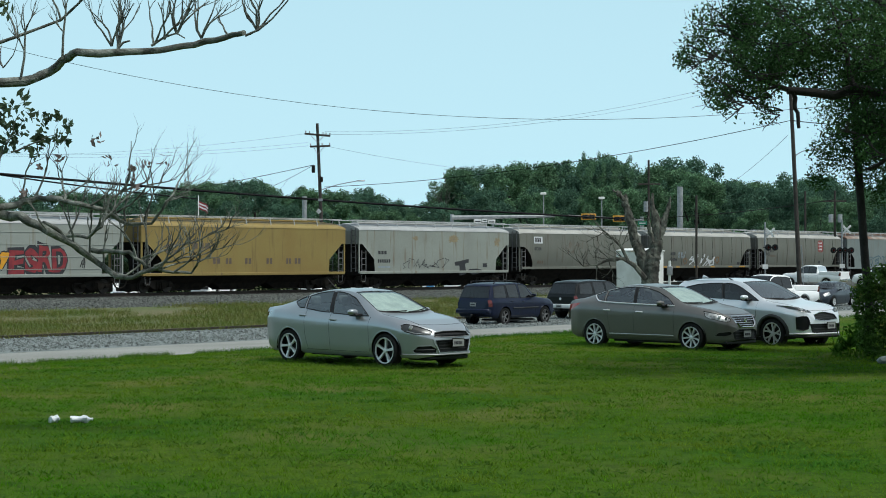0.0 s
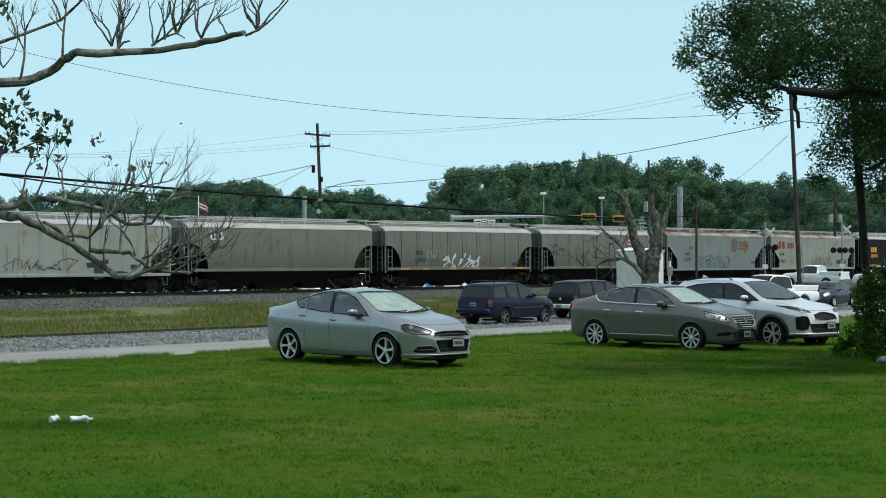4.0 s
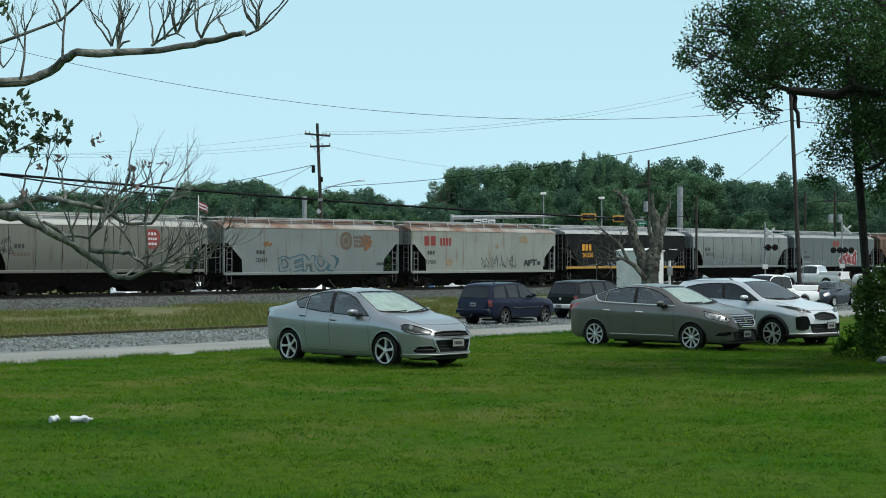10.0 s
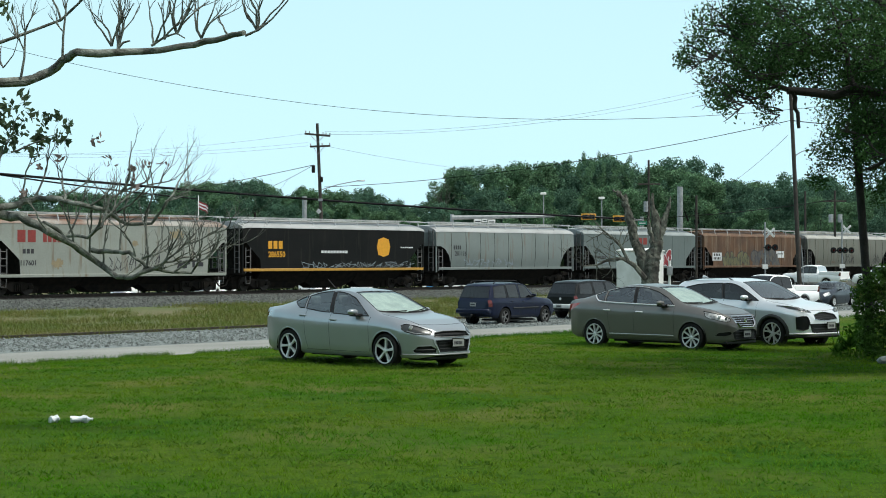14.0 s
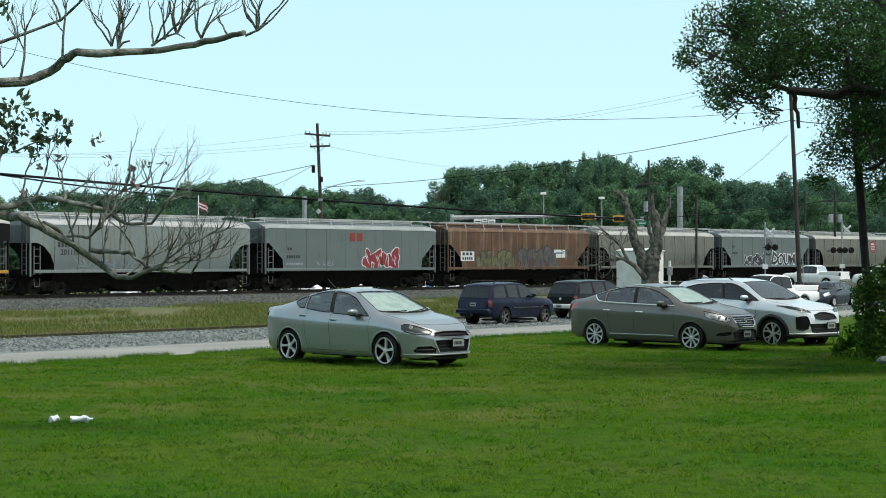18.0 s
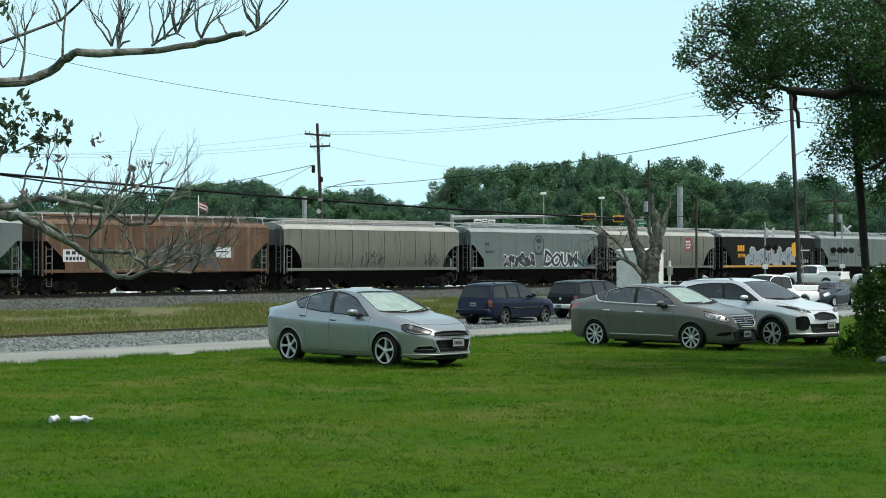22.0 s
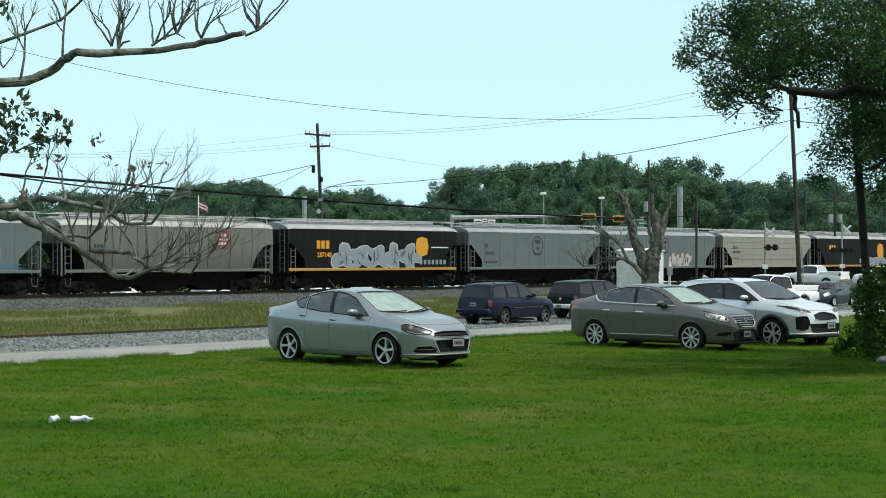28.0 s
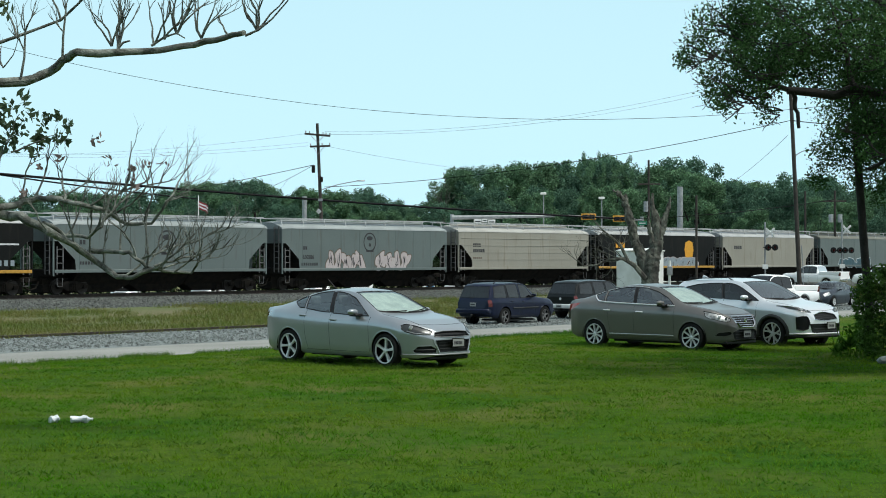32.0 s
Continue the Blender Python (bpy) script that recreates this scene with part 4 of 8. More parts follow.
    ellipse_on(*c[15], 4.76, 2.96, 0.71, 0.71, "orange", "emblem", 0, .008, 8, .7)
    bars_on(*c[15], 5.78, 2.86, 1.9, 0.09, "tagwhite", 1, .0)
    bars_on(*c[15], 4.54, 1.69, 3.01, 0.32, "tagsilver", 7, .4)
    ellipse_on(*c[16], 0.03, 3.1, 0.73, 0.75, "ink", "round_emblem", .86)
    ellipse_on(*c[16], 0.03, 3.41, 0.36, 0.17, "ink", "emblem_mark", 0)
    ellipse_on(*c[16], 0.03, 2.88, 0.15, 0.14, "ink", "emblem_mark", 0)
    bars_on(*c[16], -0.44, 2.35, 0.94, 0.15, "ink", 1, .0)
    bars_on(*c[16], -6.55, 2.93, 0.47, 0.26, "ink", 2, .25)
    text_on(*c[16], "654422", -6.45, 2.39, 0.36, "ink")
    bars_on(*c[16], -6.56, 1.76, 1.61, 0.18, "ink", 8, .3)
    ellipse_on(*c[17], 0.08, 3.23, 0.64, 0.67, "ink", "round_emblem", .86)
    ellipse_on(*c[17], 0.08, 3.5, 0.29, 0.15, "ink", "emblem_mark", 0)
    ellipse_on(*c[17], 0.09, 3.04, 0.12, 0.12, "ink", "emblem_mark", 0)
    bars_on(*c[17], -0.29, 2.56, 0.75, 0.13, "ink", 1, .0)
    bars_on(*c[17], -6.41, 2.69, 0.42, 0.23, "ink", 2, .25)
    text_on(*c[17], "650286", -6.47, 2.09, 0.36, "ink")
    bars_on(*c[17], -6.57, 1.64, 1.59, 0.19, "ink", 8, .3)
    bubbles(*c[17], 5, -4.17, 1.3, 3.62, 1.22, "tagpink", "crest", 18)
    bubbles(*c[17], 4, 0.72, 1.27, 3.43, 1.26, "tagpink", "crest", 19)
    bars_on(*c[18], -6.54, 2.97, 0.93, 0.26, "ink", 4, .25)
    bars_on(*c[18], -6.54, 2.55, 1.4, 0.26, "ink", 6, .25)
    bars_on(*c[18], -6.54, 2.09, 1.07, 0.12, "crest", 5, .25)
    ellipse_on(*c[19], 4.73, 2.88, 0.74, 0.8, "orange", "emblem", 0, .008, 8, .7)
    bubbles(*c[19], 4, 0.2, 1.31, 5.83, 0.92, "tagsilver", "tagpink", 21)
    bars_on(*c[19], -6.57, 3, 1.4, 0.42, "orange", 3, .22)
    bars_on(*c[20], -6.59, 2.95, 1.41, 0.32, "ink", 4, .25)
    bubbles(*c[21], 4, -4.41, 1.17, 6.88, 0.96, "tagblue", "tagwhite", 23)


markings()


# ---- vehicles: x forward from the rear bumper, y to the left ----
def paint_material(name, colour, flake=.35, rough=.3, coat=1.0, spec=.5):
    return material(name, colour, rough, flake, tuple(c * .95 for c in colour), 1.2, 400, .04, coat=coat, spec=spec)


M["silver_blue"] = paint_material("silver_blue_paint", (.375, .40, .425), .65, .3, .4)
M["warm_grey"] = paint_material("warm_grey_paint", (.160, .155, .146), .5, .32, .4)
M["bright_silver"] = paint_material("bright_silver_paint", (.74, .77, .80), .45, .3, .4)
M["bright_tail"] = material("bright_red_lamp", (.42, .07, .06), .3, 0, (.30, .03, .03), 20, 90, .2)
M["smoked_lens"] = material("smoked_lamp_lens", (.035, .038, .040), .3, 0, None, 8, 60, .2)
M["clear_lens"] = material("clear_lamp_lens", (.42, .44, .44), .35, .3, (.16, .17, .17), 11, 60, .3)
M["side_glass"] = glass_material("tinted_side_glass", (.40, .53, .53), ior=2.8)
M["clear_screen"] = glass_material("windscreen_glass", (.30, .36, .36), ior=4.5)
M["navy"] = paint_material("navy_paint", (.004, .008, .028), .0, .35, .2, .2)
M["black_car"] = paint_material("black_green_paint", (.005, .007, .008), .0, .35, .2, .2)
M["slate_blue"] = paint_material("slate_blue_paint", (.016, .024, .038), .1, .35, .5, .4)
M["truck_white"] = paint_material("white_truck_paint", (.88, .89, .90), .0, .35, .3)
M["cladding"] = material("grey_cladding", (.025, .026, .028), .6, 0, None, 6, 80, .2)


class Shell:
    """The skin of a car: rings across it at places along it, worked out from its outlines."""

    def __init__(self, s):
        self.s = s
        L = s["L"]
        cuts = {0, L, s["xr"], s["xf"]}
        for a, b in s.get("side_glass", []) + [s["ws"], s["rw"]]:
            cuts |= {a, b}
        for xw in (s["xr"], s["xf"]):
            cuts |= {xw + s["ra"] * math.cos(math.pi * k / 12) for k in range(13)}
        cuts |= set(np.linspace(0, L, 64))
        cuts |= {L - .02, L - .05, .02, .05}
        xs = sorted(c for c in cuts if 0 <= c <= L)
        self.xs = [x for i, x in enumerate(xs) if i == 0 or x - xs[i - 1] > .004]
        self.fine = np.linspace(0, L, 241)
        self.tab = {}
        for key, soft in (("zt", .07), ("zs", .10), ("w", .05), ("wt", .10), ("zb", .05)):
            pts = s[key]
            v = np.interp(self.fine, [p[0] for p in pts], [p[1] for p in pts])
            k = max(1, int(soft / (L / 240)))
            ker = np.hanning(2 * k + 3)
            ker /= ker.sum()
            pad = np.pad(v, k + 1, mode="edge")
            sm = np.convolve(pad, ker, "valid")
            self.tab[key] = sm

    def val(self, key, x):
        return float(np.interp(x, self.fine, self.tab[key]))

    def ring(self, x, lift=0.0):
        s = self.s
        w, wt = self.val("w", x) * s["W"] / 2, self.val("wt", x) * s["W"] / 2
        zs, zt, zb = self.val("zs", x), self.val("zt", x), self.val("zb", x)
        zl = zb
        for xw in (s["xr"], s["xf"]):
            d = s["ra"] ** 2 - (x - xw) ** 2
            if d > 0:
                zl = max(zl, s["r"] + math.sqrt(d))
        zl = min(zl, zs - .1)
        g = max(zt - zs, .02)
        # the side's own curve, cut off below by the wheel arch
        hz = [zb, zb + (zs - zb) * .2, zb + (zs - zb) * .5, zb + (zs - zb) * .82, zs]
        k = s.get("tuck", 1.0)
        hw = [w * (.945 - .05 * k), w * (.985 - .035 * k), w * (1 - .015 * k), w * (.98 + .02 * k), w * .93]
        low = []
        for k in range(4):
            z = max(hz[k], zl + .004 * k)
            low.append((float(np.interp(z, hz, hw)), z))
        return [(0, zb + .03), (w * .62, zb + .02)] + low + [
            (w * .93, zs), (w * .93 + (wt - w * .93) * .86, zs + g * .86), (wt, zs + g * .95), (wt * .6, zs + g * .992), (0, zs + g)]

    def spot(self, x, j, side, lift=0.0):
        """A place on the skin; j counts ring points and may lie between two."""
        r = self.ring(x)
        a = int(min(j, 9.999))
        t = j - a
        y = r[a][0] + (r[a + 1][0] - r[a][0]) * t
        z = r[a][1] + (r[a + 1][1] - r[a][1]) * t
        ny, nz = (r[a + 1][1] - r[a][1]), -(r[a + 1][0] - r[a][0])
        d = math.hypot(ny, nz) or 1
        return Vector((x, side * (y + lift * ny / d), z + lift * nz / d))

    def kind(self, xm, j):
        s = self.s
        g = sorted(s["side_glass"])
        if j == 6 and g[0][0] < xm < g[-1][1]:
            return "side"
        if j >= 8 and s["ws"][0] < xm < s["ws"][1]:
            return "ws"
        if j >= 8 and s["rw"][0] < xm < s["rw"][1]:
            return "rw"
        return "body"


def skin(shell, keep, side=None):
    bm = bmesh.new()
    rings = {}
    sides = (-1, 1) if side is None else (side,)
    for sd in sides:
        for i, x in enumerate(shell.xs):
            rings[i, sd] = [bm.verts.new((x, sd * y, z)) for y, z in shell.ring(x)]
        for i in range(len(shell.xs) - 1):
            xm = (shell.xs[i] + shell.xs[i + 1]) / 2
            for j in range(10):
                if keep(xm, j):
                    q = [rings[i, sd][j], rings[i + 1, sd][j], rings[i + 1, sd][j + 1], rings[i, sd][j + 1]]
                    bm.faces.new(q if sd < 0 else q[::-1])
        if keep(0, -1):
            for i, flip in ((0, False), (len(shell.xs) - 1, True)):
                r = rings[i, sd]
                f = r if (sd < 0) == flip else r[::-1]
                bm.faces.new(f)
    bmesh.ops.remove_doubles(bm, verts=bm.verts, dist=.0008)
    bmesh.ops.delete(bm, geom=[v for v in bm.verts if not v.link_faces], context="VERTS")
    bmesh.ops.recalc_face_normals(bm, faces=bm.faces)
    return bm


def patch(shell, x0, x1, j0, j1, side, lift=.006, nx=8, nj=5, taper=0.0):
    bm = bmesh.new()
    g = []
    for i in range(nx + 1):
        t = i / nx
        k = taper * t
        g.append([bm.verts.new(shell.spot(x0 + (x1 - x0) * t, j0 + (j1 - j0) * ((k * .5) + (1 - k) * u / nj), side, lift)) for u in range(nj + 1)])
    for i in range(nx):
        for u in range(nj):
            bm.faces.new((g[i][u], g[i + 1][u], g[i + 1][u + 1], g[i][u + 1]))
    ext = bmesh.ops.extrude_face_region(bm, geom=list(bm.faces))
    for v in ext["geom"]:
        if isinstance(v, bmesh.types.BMVert):
            v.co.y -= side * .012
    bmesh.ops.recalc_face_normals(bm, faces=bm.faces)
    return bm


def spread(a, b, n=9):
    return [a + (b - a) * i / n for i in range(n + 1)]


def add_wheel(car, x, y, r, width, rim_r, spokes, rim_mat="alloy", spoke_w=.055, twin=False):
    s = 1 if y > 0 else -1

    def tyre():
        bm = bmesh.new()
        k = width / 2
        return lathe(bm, [(rim_r, -k * .9), (r * .93, -k), (r * .985, -k * .8), (r, -k * .4), (r, k * .4), (r * .985, k * .8), (r * .93, k), (rim_r, k * .9)], "y", 32, caps=False)

    def rim():
        bm = bmesh.new()
        k = width / 2
        lathe(bm, [(rim_r * 1.04, k * .96), (rim_r * 1.0, k * 1.0), (rim_r * .94, k * .9), (rim_r * .92, k * .6)], "y", 32, caps=False)
        for i in range(spokes):
            a0 = 2 * math.pi * i / spokes
            for off in ((-.16, .16) if twin else (0,)):
                a = a0 + off
                c, sn = math.cos(a), math.sin(a)
                pw = spoke_w
                vs = []
                for rad, ww, yy in ((rim_r * .16, pw * .8, k * .72), (rim_r * .96, pw, k * .86)):
                    for t in (-1, 1):
                        for dy in (0, -.03):
                            vs.append(bm.verts.new((rad * c - t * ww / 2 * sn, yy + dy, rad * sn + t * ww / 2 * c)))
                for f in ((0, 2, 6, 4), (1, 5, 7, 3), (0, 4, 5, 1), (2, 3, 7, 6), (4, 6, 7, 5), (0, 1, 3, 2)):
                    bm.faces.new([vs[q] for q in f])
        lathe(bm, [(.001, k * .8), (rim_r * .17, k * .78), (rim_r * .2, k * .6), (.001, k * .55)], "y", 16)
        bmesh.ops.recalc_face_normals(bm, faces=bm.faces)
        return bm

    key = (round(r, 3), rim_r, spokes, rim_mat, spoke_w, twin, width)
    wheel = part("wheel", cached(("hub",) + key, lambda: with_mat(lathe(bmesh.new(), [(.001, width * .2), (rim_r * .97, width * .2), (rim_r * .97, -width * .4), (.001, -width * .4)], "y", 20), "black_plastic")), None, car)
    wheel.matrix_basis = pose(x, y, r, 0, 0, 0 if s > 0 else 180)
    part("tyre", cached(("tyre",) + key, lambda: with_mat(tyre(), "rubber")), None, wheel)
    part("rim", cached(("rim",) + key, lambda: with_mat(rim(), rim_mat, 30)), None, wheel)
    return wheel


def car(name, m, label, s, paint, glass="glass", glass_back=None, wheel=dict(), category="car"):
    """A whole car from its outlines; returns the thing and its shell."""
    c = thing(name, m @ Matrix.Translation((-s["xr"], 0, 0)), label, category, "parked vehicles")
    sh = Shell(s)
    part("body", skin(sh, lambda x, j: j >= -1 and (j < 0 or sh.kind(x, j) == "body")), paint, c, smooth=38)
    part("windscreen", skin(sh, lambda x, j: sh.kind(x, j) == "ws"), glass, c, smooth=60)
    part("rear_window", skin(sh, lambda x, j: sh.kind(x, j) == "rw"), glass_back or glass, c, smooth=60)
    for k, (a, b) in enumerate(s["side_glass"]):
        for sd in (-1, 1):
            g = glass_back if glass_back and b < s.get("tint_to", 0) else glass
            part("side_window", skin(sh, lambda x, j: j == 6 and a < x < b, sd), g, c, smooth=60)
    panes = sorted(s["side_glass"])
    for (a0, a1), (b0, b1) in zip(panes, panes[1:]):
        for sd in (-1, 1):
            part("pillar", skin(sh, lambda x, j: j == 6 and a1 < x < b0, sd), "black_plastic", c, smooth=60)
    for o in c.children:
        if "window" in o.name or "windscreen" in o.name:
            o.visible_shadow = False
    # optional added sheet that makes the windscreen look bright
    if s.get("shade"):
        x0, x1 = s["ws"]
        bm = bmesh.new()
        g = [[bm.verts.new(sh.spot(x0 + .01 + (x1 - x0 - .06) * i / 6, j, 1 if sgn > 0 else -1, -.022)) for sgn, j in ((-1, 8.0), (-1, 9), (1, 9.99), (1, 9), (1, 8.0))] for i in range(7)]
        for i in range(6):
            for k in range(4):
                bm.faces.new((g[i][k], g[i + 1][k], g[i + 1][k + 1], g[i][k + 1]))
        part("sunshade", bm, "shade", c, "pale sheet added behind the windscreen for its bright reflection")
    tw = s["W"] / 2 - wheel.get("inset", .10)
    for x in (s["xr"], s["xf"]):
        for sd in (-1, 1):
            add_wheel(c, x, sd * tw, s["r"], wheel.get("width", .21), wheel.get("rim", .22), wheel.get("spokes", 5), wheel.get("mat", "alloy"), wheel.get("spoke_w", .055), wheel.get("twin", False))
    for x in s["seams"]:
        for sd in (-1, 1):
            pts = [sh.spot(x + .02 * (j > 5), j, sd, .001) for j in np.linspace(2.1, 6.0, 9)]
            part("door_seam", tube(bmesh.new(), pts, .0042, 4), "ink", c)
    for x, hm in s.get("handles", []):
        for sd in (-1, 1):
            p = sh.spot(x, 5.2, sd, .012)
            part("door_handle", box(bmesh.new(), p.x - .10, p.x + .10, p.y - .018, p.y + .018, p.z - .018, p.z + .018, .008), hm, c)
    # seats and dashboard
    zf = s["seat_z"]
    for x in s["seats"]:
        for y in (-.37, .37):
            bm = box(bmesh.new(), x - .25, x + .27, y - .24, y + .24, zf - .05, zf + .12, .05)
            box(bm, x - .34, x - .2, y - .24, y + .24, zf, zf + .58, .06)
            box(bm, x - .34, x - .24, y - .13, y + .13, zf + .62, zf + .8, .04)
            part("seat", bm, "seat", c)
    part("floor_pan", box(bmesh.new(), s["xr"] + .4, s["xf"] - .45, -.62, .62, .16, .24), "black_plastic", c, smooth=0)
    d = s["ws"][1]
    part("dashboard", box(bmesh.new(), d - .75, d - .25, -.66, .66, s["dash"] - .2, s["dash"], .05), "black_plastic", c)
    mx = s["mirror"]
    for sd in (-1, 1):
        p = sh.spot(mx, 6, sd)
        bm = box(bmesh.new(), p.x - .07, p.x + .12, p.y + sd * .05 if sd > 0 else p.y - .25, p.y + .25 if sd > 0 else p.y - .05, p.z + .02, p.z + .125, .04)
        mir = part("mirror", bm, paint, c)
        part("mirror_arm", box(bmesh.new(), p.x, p.x + .09, min(p.y - sd * .03, p.y + sd * .1), max(p.y - sd * .03, p.y + sd * .1), p.z + .0, p.z + .05, .01), "black_plastic", mir)
    # cowl and wipers at the foot of the windscreen
    for sd in (-1, 1):
        part("cowl", patch(sh, d - .06, d + .03, 8.3, 9.995, sd, .004, nx=3, nj=6), "black_plastic", c)
    for y in (-.35, .3):
        ja = 9.95 if y > 0 else 9.3
        pts = [sh.spot(d - .05 - .03 * k, ja - .33 * k, 1 if y > 0 else -1, .012) for k in range(3)]
        part("wiper", tube(bmesh.new(), pts, .012, 5), "black_plastic", c)
    return c, sh


def number_plate(c, x, y, z, front=True, w=.30, h=.15):
    s = 1 if front else -1
    bm = box(bmesh.new(), x - .008, x + .008, y - w / 2, y + w / 2, z - h / 2, z + h / 2, .004)
    p = part("number_plate", bm, "plate", c)
    part("plate_bar", box(bmesh.new(), x + s * .009, x + s * .013, y - w * .38, y + w * .38, z - h * .2, z + h * .16), "ink", p, smooth=0)


class FineShell(Shell):
    """A closer skin for the cars that stand near: a crease along the side, a rounded roof edge, and openings cut into it."""
    SIDE = ((0, .895), (.05, .935), (.14, .957), (.30, .967), (.50, .980), (.68, .993), (.80, 1.0), (.85, .996), (.93, .972), (1, .935))

    def ring(self, x, lift=0.0):
        s = self.s
        w, wt = self.val("w", x) * s["W"] / 2, self.val("wt", x) * s["W"] / 2
        zs, zt, zb = self.val("zs", x), self.val("zt", x), self.val("zb", x)
        g = max(zt - zs, .02)
        out = [(0, zb + .03), (w * .62, zb + .02)] + [(w * k, zb + (zs - zb) * f) for f, k in self.SIDE]
        y0 = w * .935
        swell = .022 * min(1, g / .3)
        for t in (.22, .45, .68, .86):
            out.append((y0 + (wt - y0) * t + swell * math.sin(math.pi * t), zs + g * .93 * t))
        for u in (.985, .94, .84, .66, .36, 0):
            out.append((wt * u, zs + g * (.93 + .07 * (1 - u ** 2.6))))
        return out

    def y_at(self, x, z):
        r = self.ring(x)[2:]
        return float(np.interp(z, [p[1] for p in r], [p[0] for p in r]))

    def z_at(self, x, y):
        r = self.ring(x)[11:][::-1]
        return float(np.interp(abs(y), [p[0] for p in r], [p[1] for p in r]))

    def x_at(self, y, z):
        """How far forward the skin reaches."""
        lo, hi = self.s["xf"], self.s["L"]
        if self.val("zt", hi) >= z and self.y_at(hi, z) >= abs(y):
            return hi
        for _ in range(22):
            mid = (lo + hi) / 2
            if self.val("zt", mid) >= z and self.y_at(mid, z) >= abs(y):
                lo = mid
            else:
                hi = mid
        return lo

    def skin_mesh(self):
        bm = bmesh.new()
        L = self.s["L"]
        xs = sorted(set(np.round(np.concatenate([np.linspace(0, .3, 9), np.linspace(.3, L - .6, 58), np.linspace(L - .6, L, 22)]), 4)))
        for sd in (-1, 1):
            rings = [[bm.verts.new((x, sd * y, z)) for y, z in self.ring(x)] for x in xs]
            for a, b in zip(rings, rings[1:]):
                for j in range(len(a) - 1):
                    q = [a[j], b[j], b[j + 1], a[j + 1]]
                    bm.faces.new(q if sd < 0 else q[::-1])
            for r, flip in ((rings[0], False), (rings[-1], True)):
                bm.faces.new(r if (sd < 0) == flip else r[::-1])
        bmesh.ops.remove_doubles(bm, verts=bm.verts, dist=.0006)
        bmesh.ops.recalc_face_normals(bm, faces=bm.faces)
        bm.normal_update()
        return bm


def inside(poly, a, b):
    hit = False
    for (a0, b0), (a1, b1) in zip(poly, poly[1:] + poly[:1]):
        if (b0 > b) != (b1 > b) and a < (a1 - a0) * (b - b0) / (b1 - b0) + a0:
            hit = not hit
    return hit


def cut_out(bm, poly, axis, wanted):
    """Cuts an outline, drawn square to an axis, into the wanted faces of a skin and lifts what lies inside out of it."""
    i, j = {"x": (1, 2), "y": (0, 2), "z": (0, 1)}[axis]
    lo = [min(p[k] for p in poly) - .001 for k in (0, 1)]
    hi = [max(p[k] for p in poly) + .001 for k in (0, 1)]

    def near():
        out = []
        for f in bm.faces:
            if wanted(f):
                a, b = [v.co[i] for v in f.verts], [v.co[j] for v in f.verts]
                if max(a) > lo[0] and min(a) < hi[0] and max(b) > lo[1] and min(b) < hi[1]:
                    out.append(f)
        return out
    fs = near()
    for (a0, b0), (a1, b1) in zip(poly, poly[1:] + poly[:1]):
        geom = list({*fs, *[e for f in fs for e in f.edges], *[v for f in fs for v in f.verts]})
        co, no = Vector((0, 0, 0)), Vector((0, 0, 0))
        co[i], co[j], no[i], no[j] = a0, b0, b1 - b0, a0 - a1
        if no.length > 1e-6 and geom:
            done = bmesh.ops.bisect_plane(bm, geom=geom, dist=1e-5, plane_co=co, plane_no=no.normalized())
            fs = list({g for g in done["geom"] if isinstance(g, bmesh.types.BMFace)})
    chosen = []
    for f in near():
        c = f.calc_center_median()
        if inside(poly, c[i], c[j]):
            chosen.append(f)
    piece = bmesh.new()
    made = {}
    for f in chosen:
        for v in f.verts:
            if v not in made:
                made[v] = piece.verts.new(v.co)
        try:
            piece.faces.new([made[v] for v in f.verts])
        except ValueError:
            pass
    bmesh.ops.delete(bm, geom=chosen, context="FACES")
    bm.normal_update()
    piece.normal_update()
    return piece


def rim_loop(bm):
    """The outer edge of a piece, as points in order."""
    step = {}
    for e in bm.edges:
        if len(e.link_faces) == 1:
            for l in e.link_loops:
                step[l.vert] = l.link_loop_next.vert
    best = []
    while step:
        v = next(iter(step))
        loop = []
        while v in step:
            loop.append(v.co.copy())
            v = step.pop(v)
        if len(loop) > len(best):
            best = loop
    out = []
    for p in best:
        if not out or (p - out[-1]).length > .012:
            out.append(p)
    return out


def sunk(bm, depth):
    """Pushes a piece in along its normals and closes the step with walls."""
    bm.normal_update()
    old = list(bm.verts)
    deep = {v: bm.verts.new(v.co - v.normal * depth) for v in old}
    faces = list(bm.faces)
    rim = [(l.vert, l.link_loop_next.vert) for e in bm.edges if len(e.link_faces) == 1 for l in e.link_loops]
    for f in faces:
        bm.faces.new([deep[v] for v in f.verts])
    for a, b in rim:
        bm.faces.new((a, b, deep[b], deep[a]))
    bmesh.ops.delete(bm, geom=faces, context="FACES_ONLY")
    bm.normal_update()
    return bm


def framed(c, bm, name, mat, trim=None, r=.008, depth=0.0, label="", smooth=50, parent=None):
    """A piece cut from a skin, with a bead round it."""
    loop = rim_loop(bm)
    if depth:
        sunk(bm, depth)
    ob = part(name, bm, mat, parent or c, label, smooth=smooth)
    if trim and len(loop) > 3:
        part("bead", tube(bmesh.new(), loop + loop[:1], r, 5, cap=False), trim, ob if not parent else parent)
    return ob


def mirrored(poly, sd):
    return [(sd * a, b) for a, b in poly]


